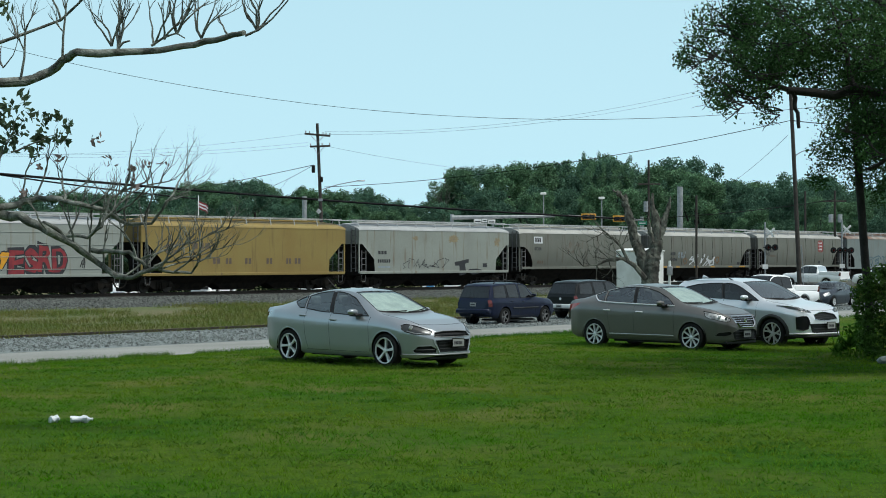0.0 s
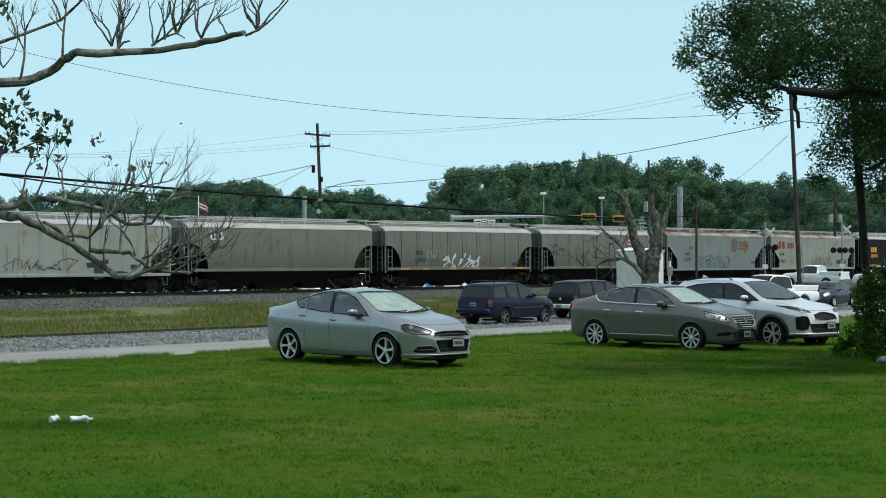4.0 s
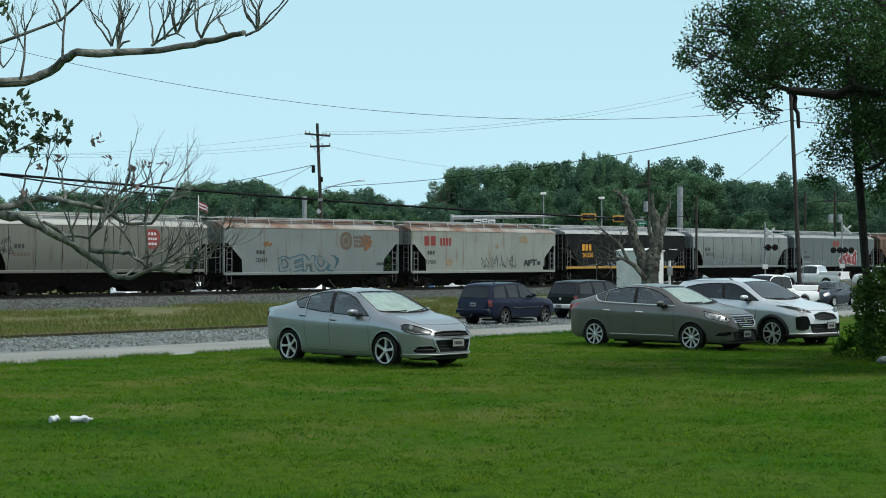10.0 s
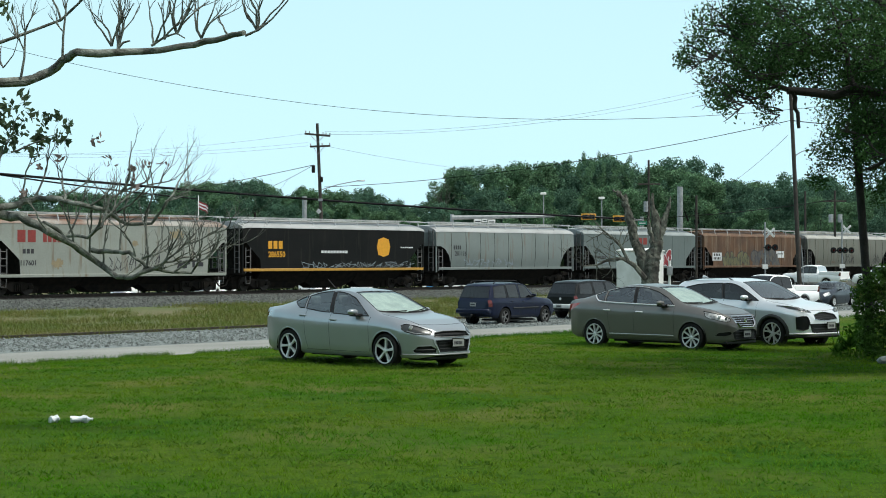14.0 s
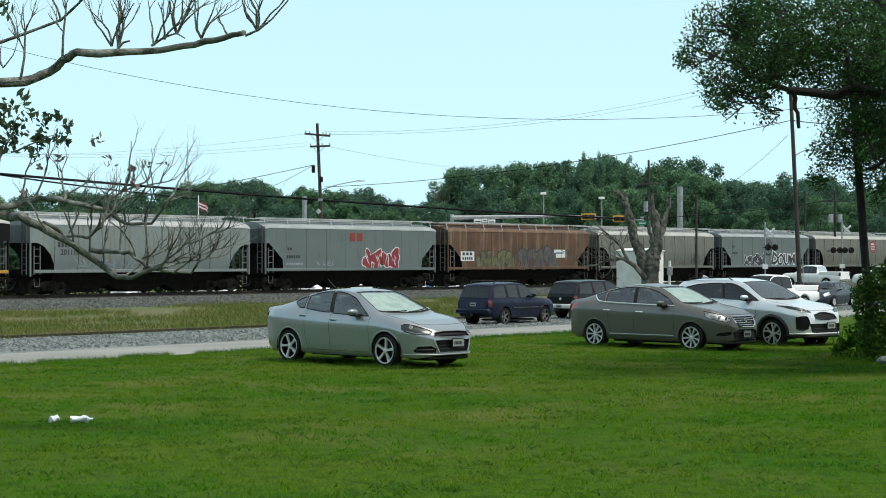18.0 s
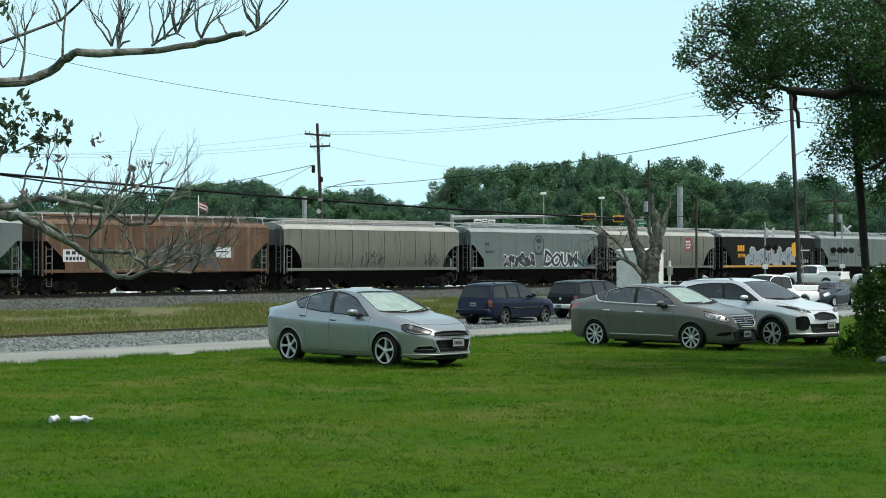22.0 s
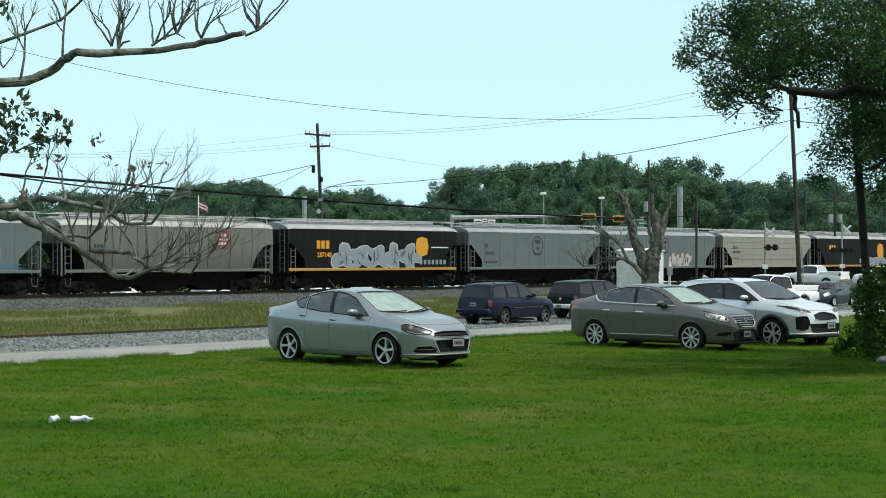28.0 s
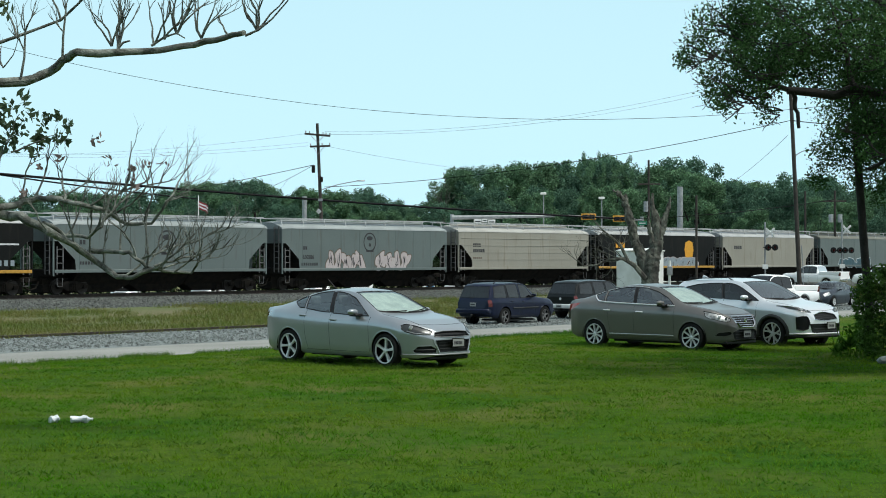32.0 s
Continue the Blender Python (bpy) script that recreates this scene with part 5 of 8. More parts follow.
def alloy_wheel(c, x, y, r, width, rim_r, spokes, inner, outer, split=0.0, mat="alloy", groove="black_plastic"):
    """A tyre on a rim with tapering spokes; split: how far each spoke parts in two towards the rim."""
    s = 1 if y > 0 else -1
    k = width / 2
    key = (round(r, 3), rim_r, spokes, inner, outer, split, mat)

    def tyre():
        return lathe(bmesh.new(), [(rim_r, -k * .9), (r * .86, -k), (r * .95, -k * .96), (r * .985, -k * .8), (r, -k * .5), (r, k * .5), (r * .985, k * .8), (r * .95, k * .96), (r * .86, k), (rim_r * 1.03, k * .93), (rim_r, k * .88)], "y", 40, caps=False)

    def rim():
        bm = bmesh.new()
        lathe(bm, [(rim_r * 1.03, k * .94), (rim_r * 1.0, k * .99), (rim_r * .945, k * .95), (rim_r * .93, k * .75)], "y", 40, caps=False)
        lathe(bm, [(.001, k * .86), (rim_r * .12, k * .85), (rim_r * .20, k * .78), (rim_r * .24, k * .5), (.001, k * .45)], "y", 20)
        for i in range(spokes):
            a0 = 2 * math.pi * i / spokes + .3
            for half in ((-1, 1) if split else (0,)):
                vs = []
                for rad, ww, yy, off in ((rim_r * .14, inner, k * .80, 0), (rim_r * .45, (inner + outer) / 2, k * .76, split * .35), (rim_r * .96, outer, k * .90, split)):
                    a = a0 + half * off
                    cs, sn = math.cos(a), math.sin(a)
                    for t in (-1, 1):
                        for dy in (0, -.035):
                            q = .86 if dy == 0 else 1
                            vs.append(bm.verts.new((rad * cs - t * q * ww / 2 * sn, yy + dy, rad * sn + t * q * ww / 2 * cs)))
                for o in (0, 4):
                    for f in ((0, 2, 6, 4), (1, 5, 7, 3), (0, 4, 5, 1), (2, 3, 7, 6)):
                        bm.faces.new([vs[o + q] for q in f])
        bmesh.ops.recalc_face_normals(bm, faces=bm.faces)
        return bm

    def drum():
        return lathe(bmesh.new(), [(.001, k * .1), (rim_r * .62, k * .1), (rim_r * .62, k * .0), (rim_r * .9, -k * .1), (rim_r * .9, -k * .8), (.001, -k * .8)], "y", 24)

    wheel = part("wheel", cached(("drum",) + key, lambda: with_mat(drum(), groove)), None, c)
    wheel.matrix_basis = pose(x, y, r, 0, 17 * x, 0 if s > 0 else 180)
    part("tyre", cached(("tyre2",) + key, lambda: with_mat(tyre(), "rubber")), None, wheel)
    part("rim", cached(("rim2",) + key, lambda: with_mat(rim(), mat, 30)), None, wheel)
    return wheel


def near_car(name, m, label, s, paint, wheel, glass="side_glass", arch="paint"):
    """A whole car near the camera: skin, openings, glass, wheels, seats. Returns the thing, its shell and the skin still to be cut."""
    c = thing(name, m @ Matrix.Translation((-s["xr"], 0, 0)), label, "car", "parked vehicles")
    sh = FineShell(s)
    bm = sh.skin_mesh()
    # wheel arches
    for xw in (s["xr"], s["xf"]):
        for sd in (-1, 1):
            circle = [(xw + s["ra"] * math.cos(t), s["r"] + s["ra"] * math.sin(t)) for t in np.linspace(0, 2 * math.pi, 27)[:-1]]
            hole = cut_out(bm, circle, "y", lambda f: f.calc_center_median().y * sd > .5)
            hole.free()
            edge = [Vector((xw + (s["ra"] - .004) * math.cos(t), 0, s["r"] + (s["ra"] - .004) * math.sin(t))) for t in np.linspace(-.25, math.pi + .25, 26)]
            for p in edge:
                p.y = sd * (sh.y_at(p.x, p.z) - .006)
            edge = [p for p in edge if p.z > sh.val("zb", p.x) - .01]
            part("arch_lip", tube(bmesh.new(), edge, .042 if arch != "paint" else .014, 6), paint if arch == "paint" else arch, c)
            liner = bmesh.new()
            ya, yb = sd * .55, sd * (s["W"] / 2 - .06)
            ring = [(xw + (s["ra"] + .012) * math.cos(t), s["r"] + (s["ra"] + .012) * math.sin(t)) for t in np.linspace(-.2, math.pi + .2, 18)]
            va, vb = [liner.verts.new((x, ya, z)) for x, z in ring], [liner.verts.new((x, yb, z)) for x, z in ring]
            for i in range(17):
                liner.faces.new((va[i], va[i + 1], vb[i + 1], vb[i]))
            liner.faces.new(va)
            part("wheel_liner", liner, "black_plastic", c)
    # side windows and the dark post between the doors
    for sd in (-1, 1):
        def flank(f):
            return f.normal.y * sd > .3
        for k, poly in enumerate(s["panes"]):
            ob = framed(c, cut_out(bm, poly, "y", flank), "side_window", glass if not s.get("tint") else "dark_glass", "black_plastic", .011)
            ob.visible_shadow = False
        framed(c, cut_out(bm, s["post"], "y", flank), "door_post", "black_plastic")
    # windscreen and rear window, their lower edges bowed
    for key, name, bow in (("ws", "windscreen", .11), ("rw", "rear_window", -.09)):
        a, b = s[key]
        top, foot = (a, b) if key == "ws" else (b, a)
        yt, yf = sh.val("wt", top) * s["W"] / 2 - .055, sh.val("wt", foot) * s["W"] / 2 - .05
        poly = [(foot - bow * (u * u), u * yf) for u in np.linspace(-1, 1, 9)] + [(top - bow * .35 * (u * u) + bow * .2, u * yt) for u in np.linspace(1, -1, 7)]
        if key == "rw" and s.get("tailgate"):
            glass_bm = cut_out(bm, s["tailgate"], "x", lambda f: f.normal.x < -.1 and f.calc_center_median().x < .8)
        else:
            glass_bm = cut_out(bm, poly, "z", lambda f: f.normal.z > .15)
        # added pale sheet just behind the glass brightens it like reflected sky
        if key == "ws" and s.get("shade"):
            blind = bmesh.new()
            behind = {v: blind.verts.new(v.co - v.normal * .03) for v in glass_bm.verts}
            for f in glass_bm.faces:
                blind.faces.new([behind[v] for v in f.verts])
            part("sunshade", blind, "shade", c, "pale sheet added behind the windscreen for its bright reflection")
        ob = framed(c, glass_bm, name, s.get("screen", "glass") if key == "ws" else ("dark_glass" if s.get("tint") else "glass"), "black_plastic", .008)
        ob.visible_shadow = False
    # wipers over a dark cowl
    d = s["ws"][1]
    for y0, y1 in ((-.52, .02), (.02, .56)):
        pts = []
        for u in np.linspace(0, 1, 6):
            y = y0 + (y1 - y0) * u
            x = d + .015 - .10 * (y / .7) ** 2 - .05 * u
            pts.append((x, y, sh.z_at(x, y) + .016))
        part("wiper", tube(bmesh.new(), pts, .011, 5), "black_plastic", c)
    pts = [(d + .03 - .11 * u * u, u * .68, sh.z_at(d + .03 - .11 * u * u, u * .68) + .002) for u in np.linspace(-1, 1, 15)]
    part("cowl", tube(bmesh.new(), pts, .016, 5), "black_plastic", c)
    # wheels
    tw = s["W"] / 2 - wheel["width"] / 2 - .025
    for x in (s["xr"], s["xf"]):
        for sd in (-1, 1):
            alloy_wheel(c, x, sd * tw, s["r"], wheel["width"], wheel["rim"], wheel["spokes"], wheel["inner"], wheel["outer"], wheel.get("split", 0.0), wheel.get("mat", "alloy"), wheel.get("groove", "black_plastic"))
    # door gaps, handles, mirrors
    for sd in (-1, 1):
        for x, top in s["gaps"]:
            zb = sh.val("zb", x) + .09
            pts = []
            for u in np.linspace(0, 1, 12):
                z = zb + (top - zb) * u
                xx = x + .05 * (u - .5) ** 2 - (.16 * max(0, .45 - u) ** 1.5 if x < s["xr"] + .6 else 0) * -1.6
                pts.append((xx, sd * (sh.y_at(xx, z) + .0005), z))
            part("door_gap", tube(bmesh.new(), pts, .0038, 4), "ink", c)
        sill = [(x, sd * (sh.y_at(x, sh.val("zb", x) + .085) + .0005), sh.val("zb", x) + .085) for x in np.linspace(s["gaps"][0][0] + .05, s["gaps"][-1][0], 10)]
        part("door_gap", tube(bmesh.new(), sill, .004, 4), "ink", c)
        for x, z, hm in s["handles"]:
            y = sd * (sh.y_at(x, z) + .016)
            hb = tube(bmesh.new(), [(x - .11, y - sd * .022, z + .002), (x - .08, y, z + .006), (x + .06, y, z), (x + .10, y - sd * .022, z - .002)], [.010, .017, .017, .010], 8)
            grip = part("door_handle", hb, hm, c)
            part("handle_cup", tube(bmesh.new(), [(x - .07, y - sd * .020, z - .006), (x + .05, y - sd * .020, z - .010)], .022, 8), "black_plastic", grip)
        mx, mz = s["mirror"]
        y = sh.y_at(mx, mz - .06)
        shellm = bmesh.new()
        bmesh.ops.create_uvsphere(shellm, u_segments=16, v_segments=10, radius=1)
        for v in shellm.verts:
            p = v.co
            v.co = Vector((mx - .02 + .085 * math.copysign(abs(p.x) ** .75, p.x) * (1 if p.x > 0 else .45), sd * (y + .15 + .12 * p.y), mz + .056 * math.copysign(abs(p.z) ** .8, p.z)))
        mir = part("mirror", shellm, paint if not s.get("mirror_mat") else s["mirror_mat"], c, smooth=60)
        part("mirror_base", box(bmesh.new(), mx - .10, mx + .09, min(sd * (y - .02), sd * (y + .17)), max(sd * (y - .02), sd * (y + .17)), mz - .085, mz - .03, .015), "black_plastic", mir)
    # seats, floor and dashboard
    zf = s["seat_z"]
    for x in s["seats"]:
        for y in (-.37, .37):
            sb = box(bmesh.new(), x - .25, x + .27, y - .24, y + .24, zf - .05, zf + .12, .05)
            box(sb, x - .34, x - .2, y - .24, y + .24, zf, zf + .58, .06)
            box(sb, x - .34, x - .24, y - .13, y + .13, zf + .62, zf + .8, .04)
            part("seat", sb, "seat", c)
    part("floor_pan", box(bmesh.new(), s["xr"] + .4, s["xf"] - .45, -.62, .62, .16, .24), "black_plastic", c, smooth=0)
    part("dashboard", box(bmesh.new(), d - .75, d - .25, -.66, .66, s["dash"] - .2, s["dash"], .05), "black_plastic", c)
    part("steering_wheel", lathe(bmesh.new(), [(.17, -.012), (.19, 0), (.17, .012), (.16, 0), (.17, -.012)], "x", 20, (d - .92, .37, s["dash"] - .04), caps=False), "black_plastic", c)
    # bonnet gap
    for sd in (-1, 1):
        x1 = s["L"] - s.get("nose", .3)
        pts = [(x, sd * yy, sh.z_at(x, yy) + .0005) for x, yy in [(d + .02 + (x1 - d - .02) * u, s["bonnet"] * (1 - .17 * u ** 2)) for u in np.linspace(0, 1, 12)]]
        part("bonnet_gap", tube(bmesh.new(), pts, .004, 4), "ink", c)
    pts = [(x1 + .06 * (1 - u * u), u * s["bonnet"] * .83, sh.z_at(x1 + .06 * (1 - u * u), u * s["bonnet"] * .83) + .0005) for u in np.linspace(-1, 1, 13)]
    part("bonnet_gap", tube(bmesh.new(), pts, .004, 4), "ink", c)
    return c, sh, bm


def front_face(f):
    return f.normal.x > .08 and f.calc_center_median().x > 3.7


def bar_across(sh, y0, y1, z0, z1, r, lift=.01, n=9):
    """A rod that follows the front of a car."""
    return tube(bmesh.new(), [(sh.x_at(y, z) + lift, y, z) for y, z in [(y0 + (y1 - y0) * i / n, z0 + (z1 - z0) * i / n) for i in range(n + 1)]], r, 6)


def projector(sh, sd, y, z, r):
    """A round lamp set in a headlight."""
    x = sh.x_at(y, z)
    return lathe(bmesh.new(), [(.001, x + .014), (r * .6, x + .012), (r, x + .002), (r * 1.15, x + .004), (r * 1.2, x - .02), (.001, x - .02)], "x", 16, (0, sd * y, z))


def silver_sedan():
    s = dict(L=4.67, W=1.83, xr=1.02, xf=3.72, r=.322, ra=.372,
             zt=[(0, .62), (.05, .72), (.10, .97), (.17, 1.065), (.55, 1.105), (.95, 1.23), (1.35, 1.37), (1.75, 1.445), (2.15, 1.466), (2.5, 1.44), (2.78, 1.36), (3.15, 1.17), (3.48, 1.0), (3.7, .965), (4.1, .90), (4.42, .79), (4.58, .71), (4.67, .62)],
             zs=[(0, .56), (.05, .66), (.11, .88), (.3, 1.01), (.6, 1.03), (1.0, 1.01), (2.0, .955), (3.0, .93), (3.45, .915), (3.9, .86), (4.3, .75), (4.55, .66), (4.67, .56)],
             w=[(0, .46), (.06, .62), (.2, .80), (.5, .94), (1.0, .99), (3.0, 1.0), (3.6, .985), (4.0, .95), (4.3, .86), (4.48, .74), (4.6, .58), (4.67, .42)],
             wt=[(0, .6), (.1, .72), (.5, .74), (.8, .66), (1.2, .60), (1.8, .60), (2.5, .61), (2.8, .64), (3.2, .74), (3.5, .82), (3.8, .82), (4.2, .72), (4.5, .52), (4.67, .32)],
             zb=[(0, .44), (.15, .30), (.4, .22), (.7, .20), (3.9, .19), (4.4, .19), (4.67, .25)],
             panes=[[(.99, 1.19), (1.13, 1.255), (1.31, 1.30), (1.40, 1.075), (1.26, 1.08)],
                    [(1.36, 1.305), (1.58, 1.36), (1.8, 1.388), (2.03, 1.398), (2.17, 1.005), (1.93, 1.015), (1.46, 1.065)],
                    [(2.11, 1.398), (2.28, 1.388), (2.46, 1.358), (2.70, 1.285), (3.06, 1.07), (3.25, .955), (2.8, .967), (2.26, .99)]],
             post=[(2.04, 1.398), (2.10, 1.398), (2.25, .992), (2.18, 1.004)],
             ws=(2.60, 3.46), rw=(.60, 1.40), gaps=[(1.50, 1.05), (2.21, .99), (3.30, .95)], handles=[(1.44, .935, "silver_blue"), (2.33, .87, "silver_blue")],
             seat_z=.5, seats=[1.55, 2.45], dash=.95, mirror=(2.98, 1.03), shade=True, bonnet=.70, nose=.34)
    c, sh, bm = near_car("sedan", pose(-2.45, 34.20, 0.0, 0, 0, -43.5), "silver-blue sedan parked on the lawn", s, "silver_blue",
                         dict(width=.215, rim=.240, spokes=5, inner=.036, outer=.058))
    lamp_line = [(.825, .735), (.80, .80), (.745, .825), (.65, .795), (.46, .692), (.53, .632), (.64, .632), (.76, .645), (.815, .685)]
    fog_line = [(.745, .33), (.70, .42), (.52, .432), (.425, .375), (.43, .29), (.72, .285)]
    for sd in (-1, 1):
        lamp = framed(c, cut_out(bm, mirrored(lamp_line, sd), "x", front_face), "headlight", "smoked_lens", "black_plastic", .007, .006, "dark smoked swept-back headlight")
        part("projector", projector(sh, sd, .735, .755, .042), "lamp_clear", lamp)
        part("lamp_strip", tube(bmesh.new(), [(sh.x_at(y, z) + .004, sd * y, z) for y, z in ((.80, .70), (.74, .66), (.64, .645), (.55, .648))], .008, 6), "galv", lamp)
        fog = framed(c, cut_out(bm, mirrored(fog_line, sd), "x", front_face), "fog_intake", "black_plastic", "silver_blue", .010, .045, "black bumper intake")
        part("fog_bar", bar_across(sh, sd * .45, sd * .71, .355, .35, .012, -.01), "cladding", fog)
        part("tail_light", cut_out(bm, [(.10, .965), (.40, .985), (.36, .91), (.10, .86)], "y", lambda f: f.normal.y * sd > .2), "lamp_red", c, "red wrap-round tail light")
    grille = framed(c, cut_out(bm, [(-.47, .592), (-.43, .67), (-.20, .69), (.20, .69), (.43, .67), (.47, .592), (.2, .585), (-.2, .585)], "x", front_face), "grille", "black_plastic", "ladder_steel", .009, .03)
    part("grille_bar", bar_across(sh, -.44, .44, .635, .635, .008, -.012), "cladding", grille)
    low = framed(c, cut_out(bm, [(-.45, .525), (.45, .525), (.36, .315), (-.36, .315)], "x", front_face), "lower_grille", "black_plastic", "black_plastic", .008, .05)
    for z in (.37, .43, .485):
        part("grille_bar", bar_across(sh, -.37, .37, z, z, .007, -.03), "cladding", low)
    for sd in (-1, 1):
        part("bumper_blade", tube(bmesh.new(), [(sh.x_at(y, z) + .006, sd * y, z) for y, z in ((.50, .56), (.47, .47), (.42, .38), (.385, .305))], .013, 6), "silver_blue", c)
    part("chin_spoiler", tube(bmesh.new(), [(sh.x_at(y, .262) + .012, y, .262) for y in spread(-.80, .80, 20)], .014, 6), "galv", c, "silver lower bumper strip")
    part("undertray", box(bmesh.new(), 4.0, 4.55, -.55, .55, .15, .24, .03), "black_plastic", c)
    plate_at(c, 4.695, .10, .475)
    part("antenna", tube(bmesh.new(), [(1.5, 0, 1.41), (1.22, 0, 1.62)], [.012, .006], 5), "black_plastic", c)
    part("body", bm, "silver_blue", c, smooth=34)
    return c


def plate_at(c, x, y, z, w=.31, h=.155):
    p = part("number_plate", box(bmesh.new(), x - .008, x + .008, y - w / 2, y + w / 2, z - h / 2, z + h / 2, .004), "plate", c)
    part("plate_frame", tube(bmesh.new(), [(x + .006, y + a * w / 2, z + b * h / 2) for a, b in ((-1, -1), (1, -1), (1, 1), (-1, 1), (-1, -1))], .008, 5), "black_plastic", p)
    for k in range(6):
        y0 = y - w * .36 + k * w * .12
        part("plate_bar", box(bmesh.new(), x + .009, x + .012, y0, y0 + w * .085, z - h * .22, z + h * .14), "ink", p, smooth=0)


def grey_sedan():
    s = dict(L=4.625, W=1.76, xr=1.02, xf=3.72, r=.318, ra=.362,
             zt=[(0, .64), (.05, .76), (.11, 1.0), (.19, 1.085), (.3, 1.11), (.6, 1.15), (.95, 1.27), (1.35, 1.40), (1.75, 1.475), (2.15, 1.495), (2.55, 1.46), (2.85, 1.37), (3.2, 1.18), (3.5, 1.04), (3.75, 1.0), (4.15, .93), (4.42, .83), (4.55, .74), (4.625, .62)],
             zs=[(0, .58), (.05, .68), (.11, .90), (.35, 1.03), (.7, 1.05), (1.2, 1.03), (2.0, .99), (3.0, .97), (3.45, .95), (3.9, .89), (4.3, .79), (4.55, .67), (4.625, .56)],
             w=[(0, .46), (.06, .62), (.2, .80), (.5, .94), (1.0, .99), (3.0, 1.0), (3.6, .985), (4.0, .95), (4.3, .86), (4.48, .72), (4.58, .56), (4.625, .44)],
             wt=[(0, .6), (.1, .72), (.5, .74), (.8, .66), (1.2, .60), (1.8, .60), (2.5, .61), (2.8, .64), (3.2, .74), (3.5, .82), (3.8, .82), (4.2, .72), (4.5, .52), (4.625, .32)],
             zb=[(0, .44), (.15, .31), (.4, .24), (.7, .22), (3.9, .21), (4.4, .21), (4.625, .26)],
             panes=[[(.91, 1.215), (1.04, 1.262), (1.20, 1.308), (1.25, 1.085), (1.11, 1.10)],
                    [(1.25, 1.314), (1.53, 1.378), (1.78, 1.408), (2.02, 1.418), (2.11, 1.055), (1.76, 1.065), (1.31, 1.08)],
                    [(2.10, 1.418), (2.36, 1.393), (2.68, 1.318), (3.0, 1.185), (3.22, 1.03), (2.72, 1.033), (2.19, 1.048)]],
             post=[(2.03, 1.418), (2.09, 1.418), (2.18, 1.05), (2.12, 1.056)],
             ws=(2.64, 3.48), rw=(.62, 1.40), gaps=[(1.42, 1.07), (2.15, 1.045), (3.26, .99)], handles=[(1.40, .88, "alloy"), (2.33, .855, "alloy")],
             seat_z=.52, seats=[1.6, 2.5], dash=.98, mirror=(2.98, 1.07), shade=True, bonnet=.66, nose=.26)
    c, sh, bm = near_car("sedan", pose(4.11, 40.17, -.03, 0, 0, -43.0), "warm dark-grey sedan with chrome window trim on the lawn", s, "warm_grey",
                         dict(width=.205, rim=.232, spokes=9, inner=.022, outer=.046))
    lamp_line = [(.745, .905), (.68, .865), (.56, .815), (.47, .73), (.50, .685), (.60, .672), (.70, .70), (.785, .745), (.80, .80)]
    fog_line = [(.74, .36), (.70, .44), (.52, .465), (.475, .40), (.62, .345)]
    for sd in (-1, 1):
        lamp = framed(c, cut_out(bm, mirrored(lamp_line, sd), "x", front_face), "headlight", "clear_lens", "black_plastic", .006, .004, "clear swept headlight")
        part("projector", projector(sh, sd, .66, .765, .042), "lamp_clear", lamp)
        part("projector", projector(sh, sd, .56, .735, .03), "smoked_lens", lamp)
        framed(c, cut_out(bm, mirrored(fog_line, sd), "x", front_face), "fog_intake", "black_plastic", "warm_grey", .008, .035)
        part("tail_light", cut_out(bm, [(.10, .985), (.30, 1.01), (.55, 1.035), (.50, .975), (.30, .89), (.08, .84)], "y", lambda f: f.normal.y * sd > .15), "bright_tail", c, "red wrap-round tail light")
        for name, pts, r in (("window_trim", [(.89, 1.21), (1.0, 1.145), (1.10, 1.087), (1.26, 1.068), (1.8, 1.048), (2.4, 1.03), (3.24, 1.012)], .017),
                             ("window_trim", [(.89, 1.215), (1.04, 1.275), (1.25, 1.328), (1.55, 1.392), (1.8, 1.422), (2.1, 1.432), (2.4, 1.402)], .007)):
            fine = [(x, z) for x, z in zip(np.linspace(pts[0][0], pts[-1][0], 24), np.interp(np.linspace(pts[0][0], pts[-1][0], 24), [p[0] for p in pts], [p[1] for p in pts]))]
            part(name, tube(bmesh.new(), [(x, sd * (sh.y_at(x, z) + .006), z) for x, z in fine], r, 6), "alloy", c)
    grille = framed(c, cut_out(bm, [(-.42, .79), (.42, .79), (.36, .64), (.27, .55), (-.27, .55), (-.36, .64)], "x", front_face), "grille", "black_plastic", "chrome", .017, .03)
    for z, w in ((.60, .30), (.65, .34), (.70, .37), (.745, .39)):
        part("grille_bar", bar_across(sh, -w, w, z, z, .009, -.008), "chrome", grille)
    part("badge", lathe(bmesh.new(), [(.05, 4.585), (.062, 4.60), (.05, 4.61), (.045, 4.60)], "x", 18, (0, 0, .69)), "chrome", grille)
    low = framed(c, cut_out(bm, [(-.46, .44), (-.30, .50), (.30, .50), (.46, .44), (.42, .28), (-.42, .28)], "x", front_face), "lower_grille", "black_plastic", "black_plastic", .008, .04)
    for z in (.33, .39, .45):
        part("grille_bar", bar_across(sh, -.38, .38, z, z, .007, -.025), "cladding", low)
    part("sill_strip", tube(bmesh.new(), [(x, -(sh.y_at(x, .345) + .004), .345) for x in np.linspace(1.45, 3.25, 8)], .010, 5), "alloy", c)
    part("undertray", box(bmesh.new(), 3.95, 4.5, -.6, .6, .17, .25, .02), "black_plastic", c)
    plate_at(c, 4.65, 0, .40)
    part("body", bm, "warm_grey", c, smooth=34)
    return c


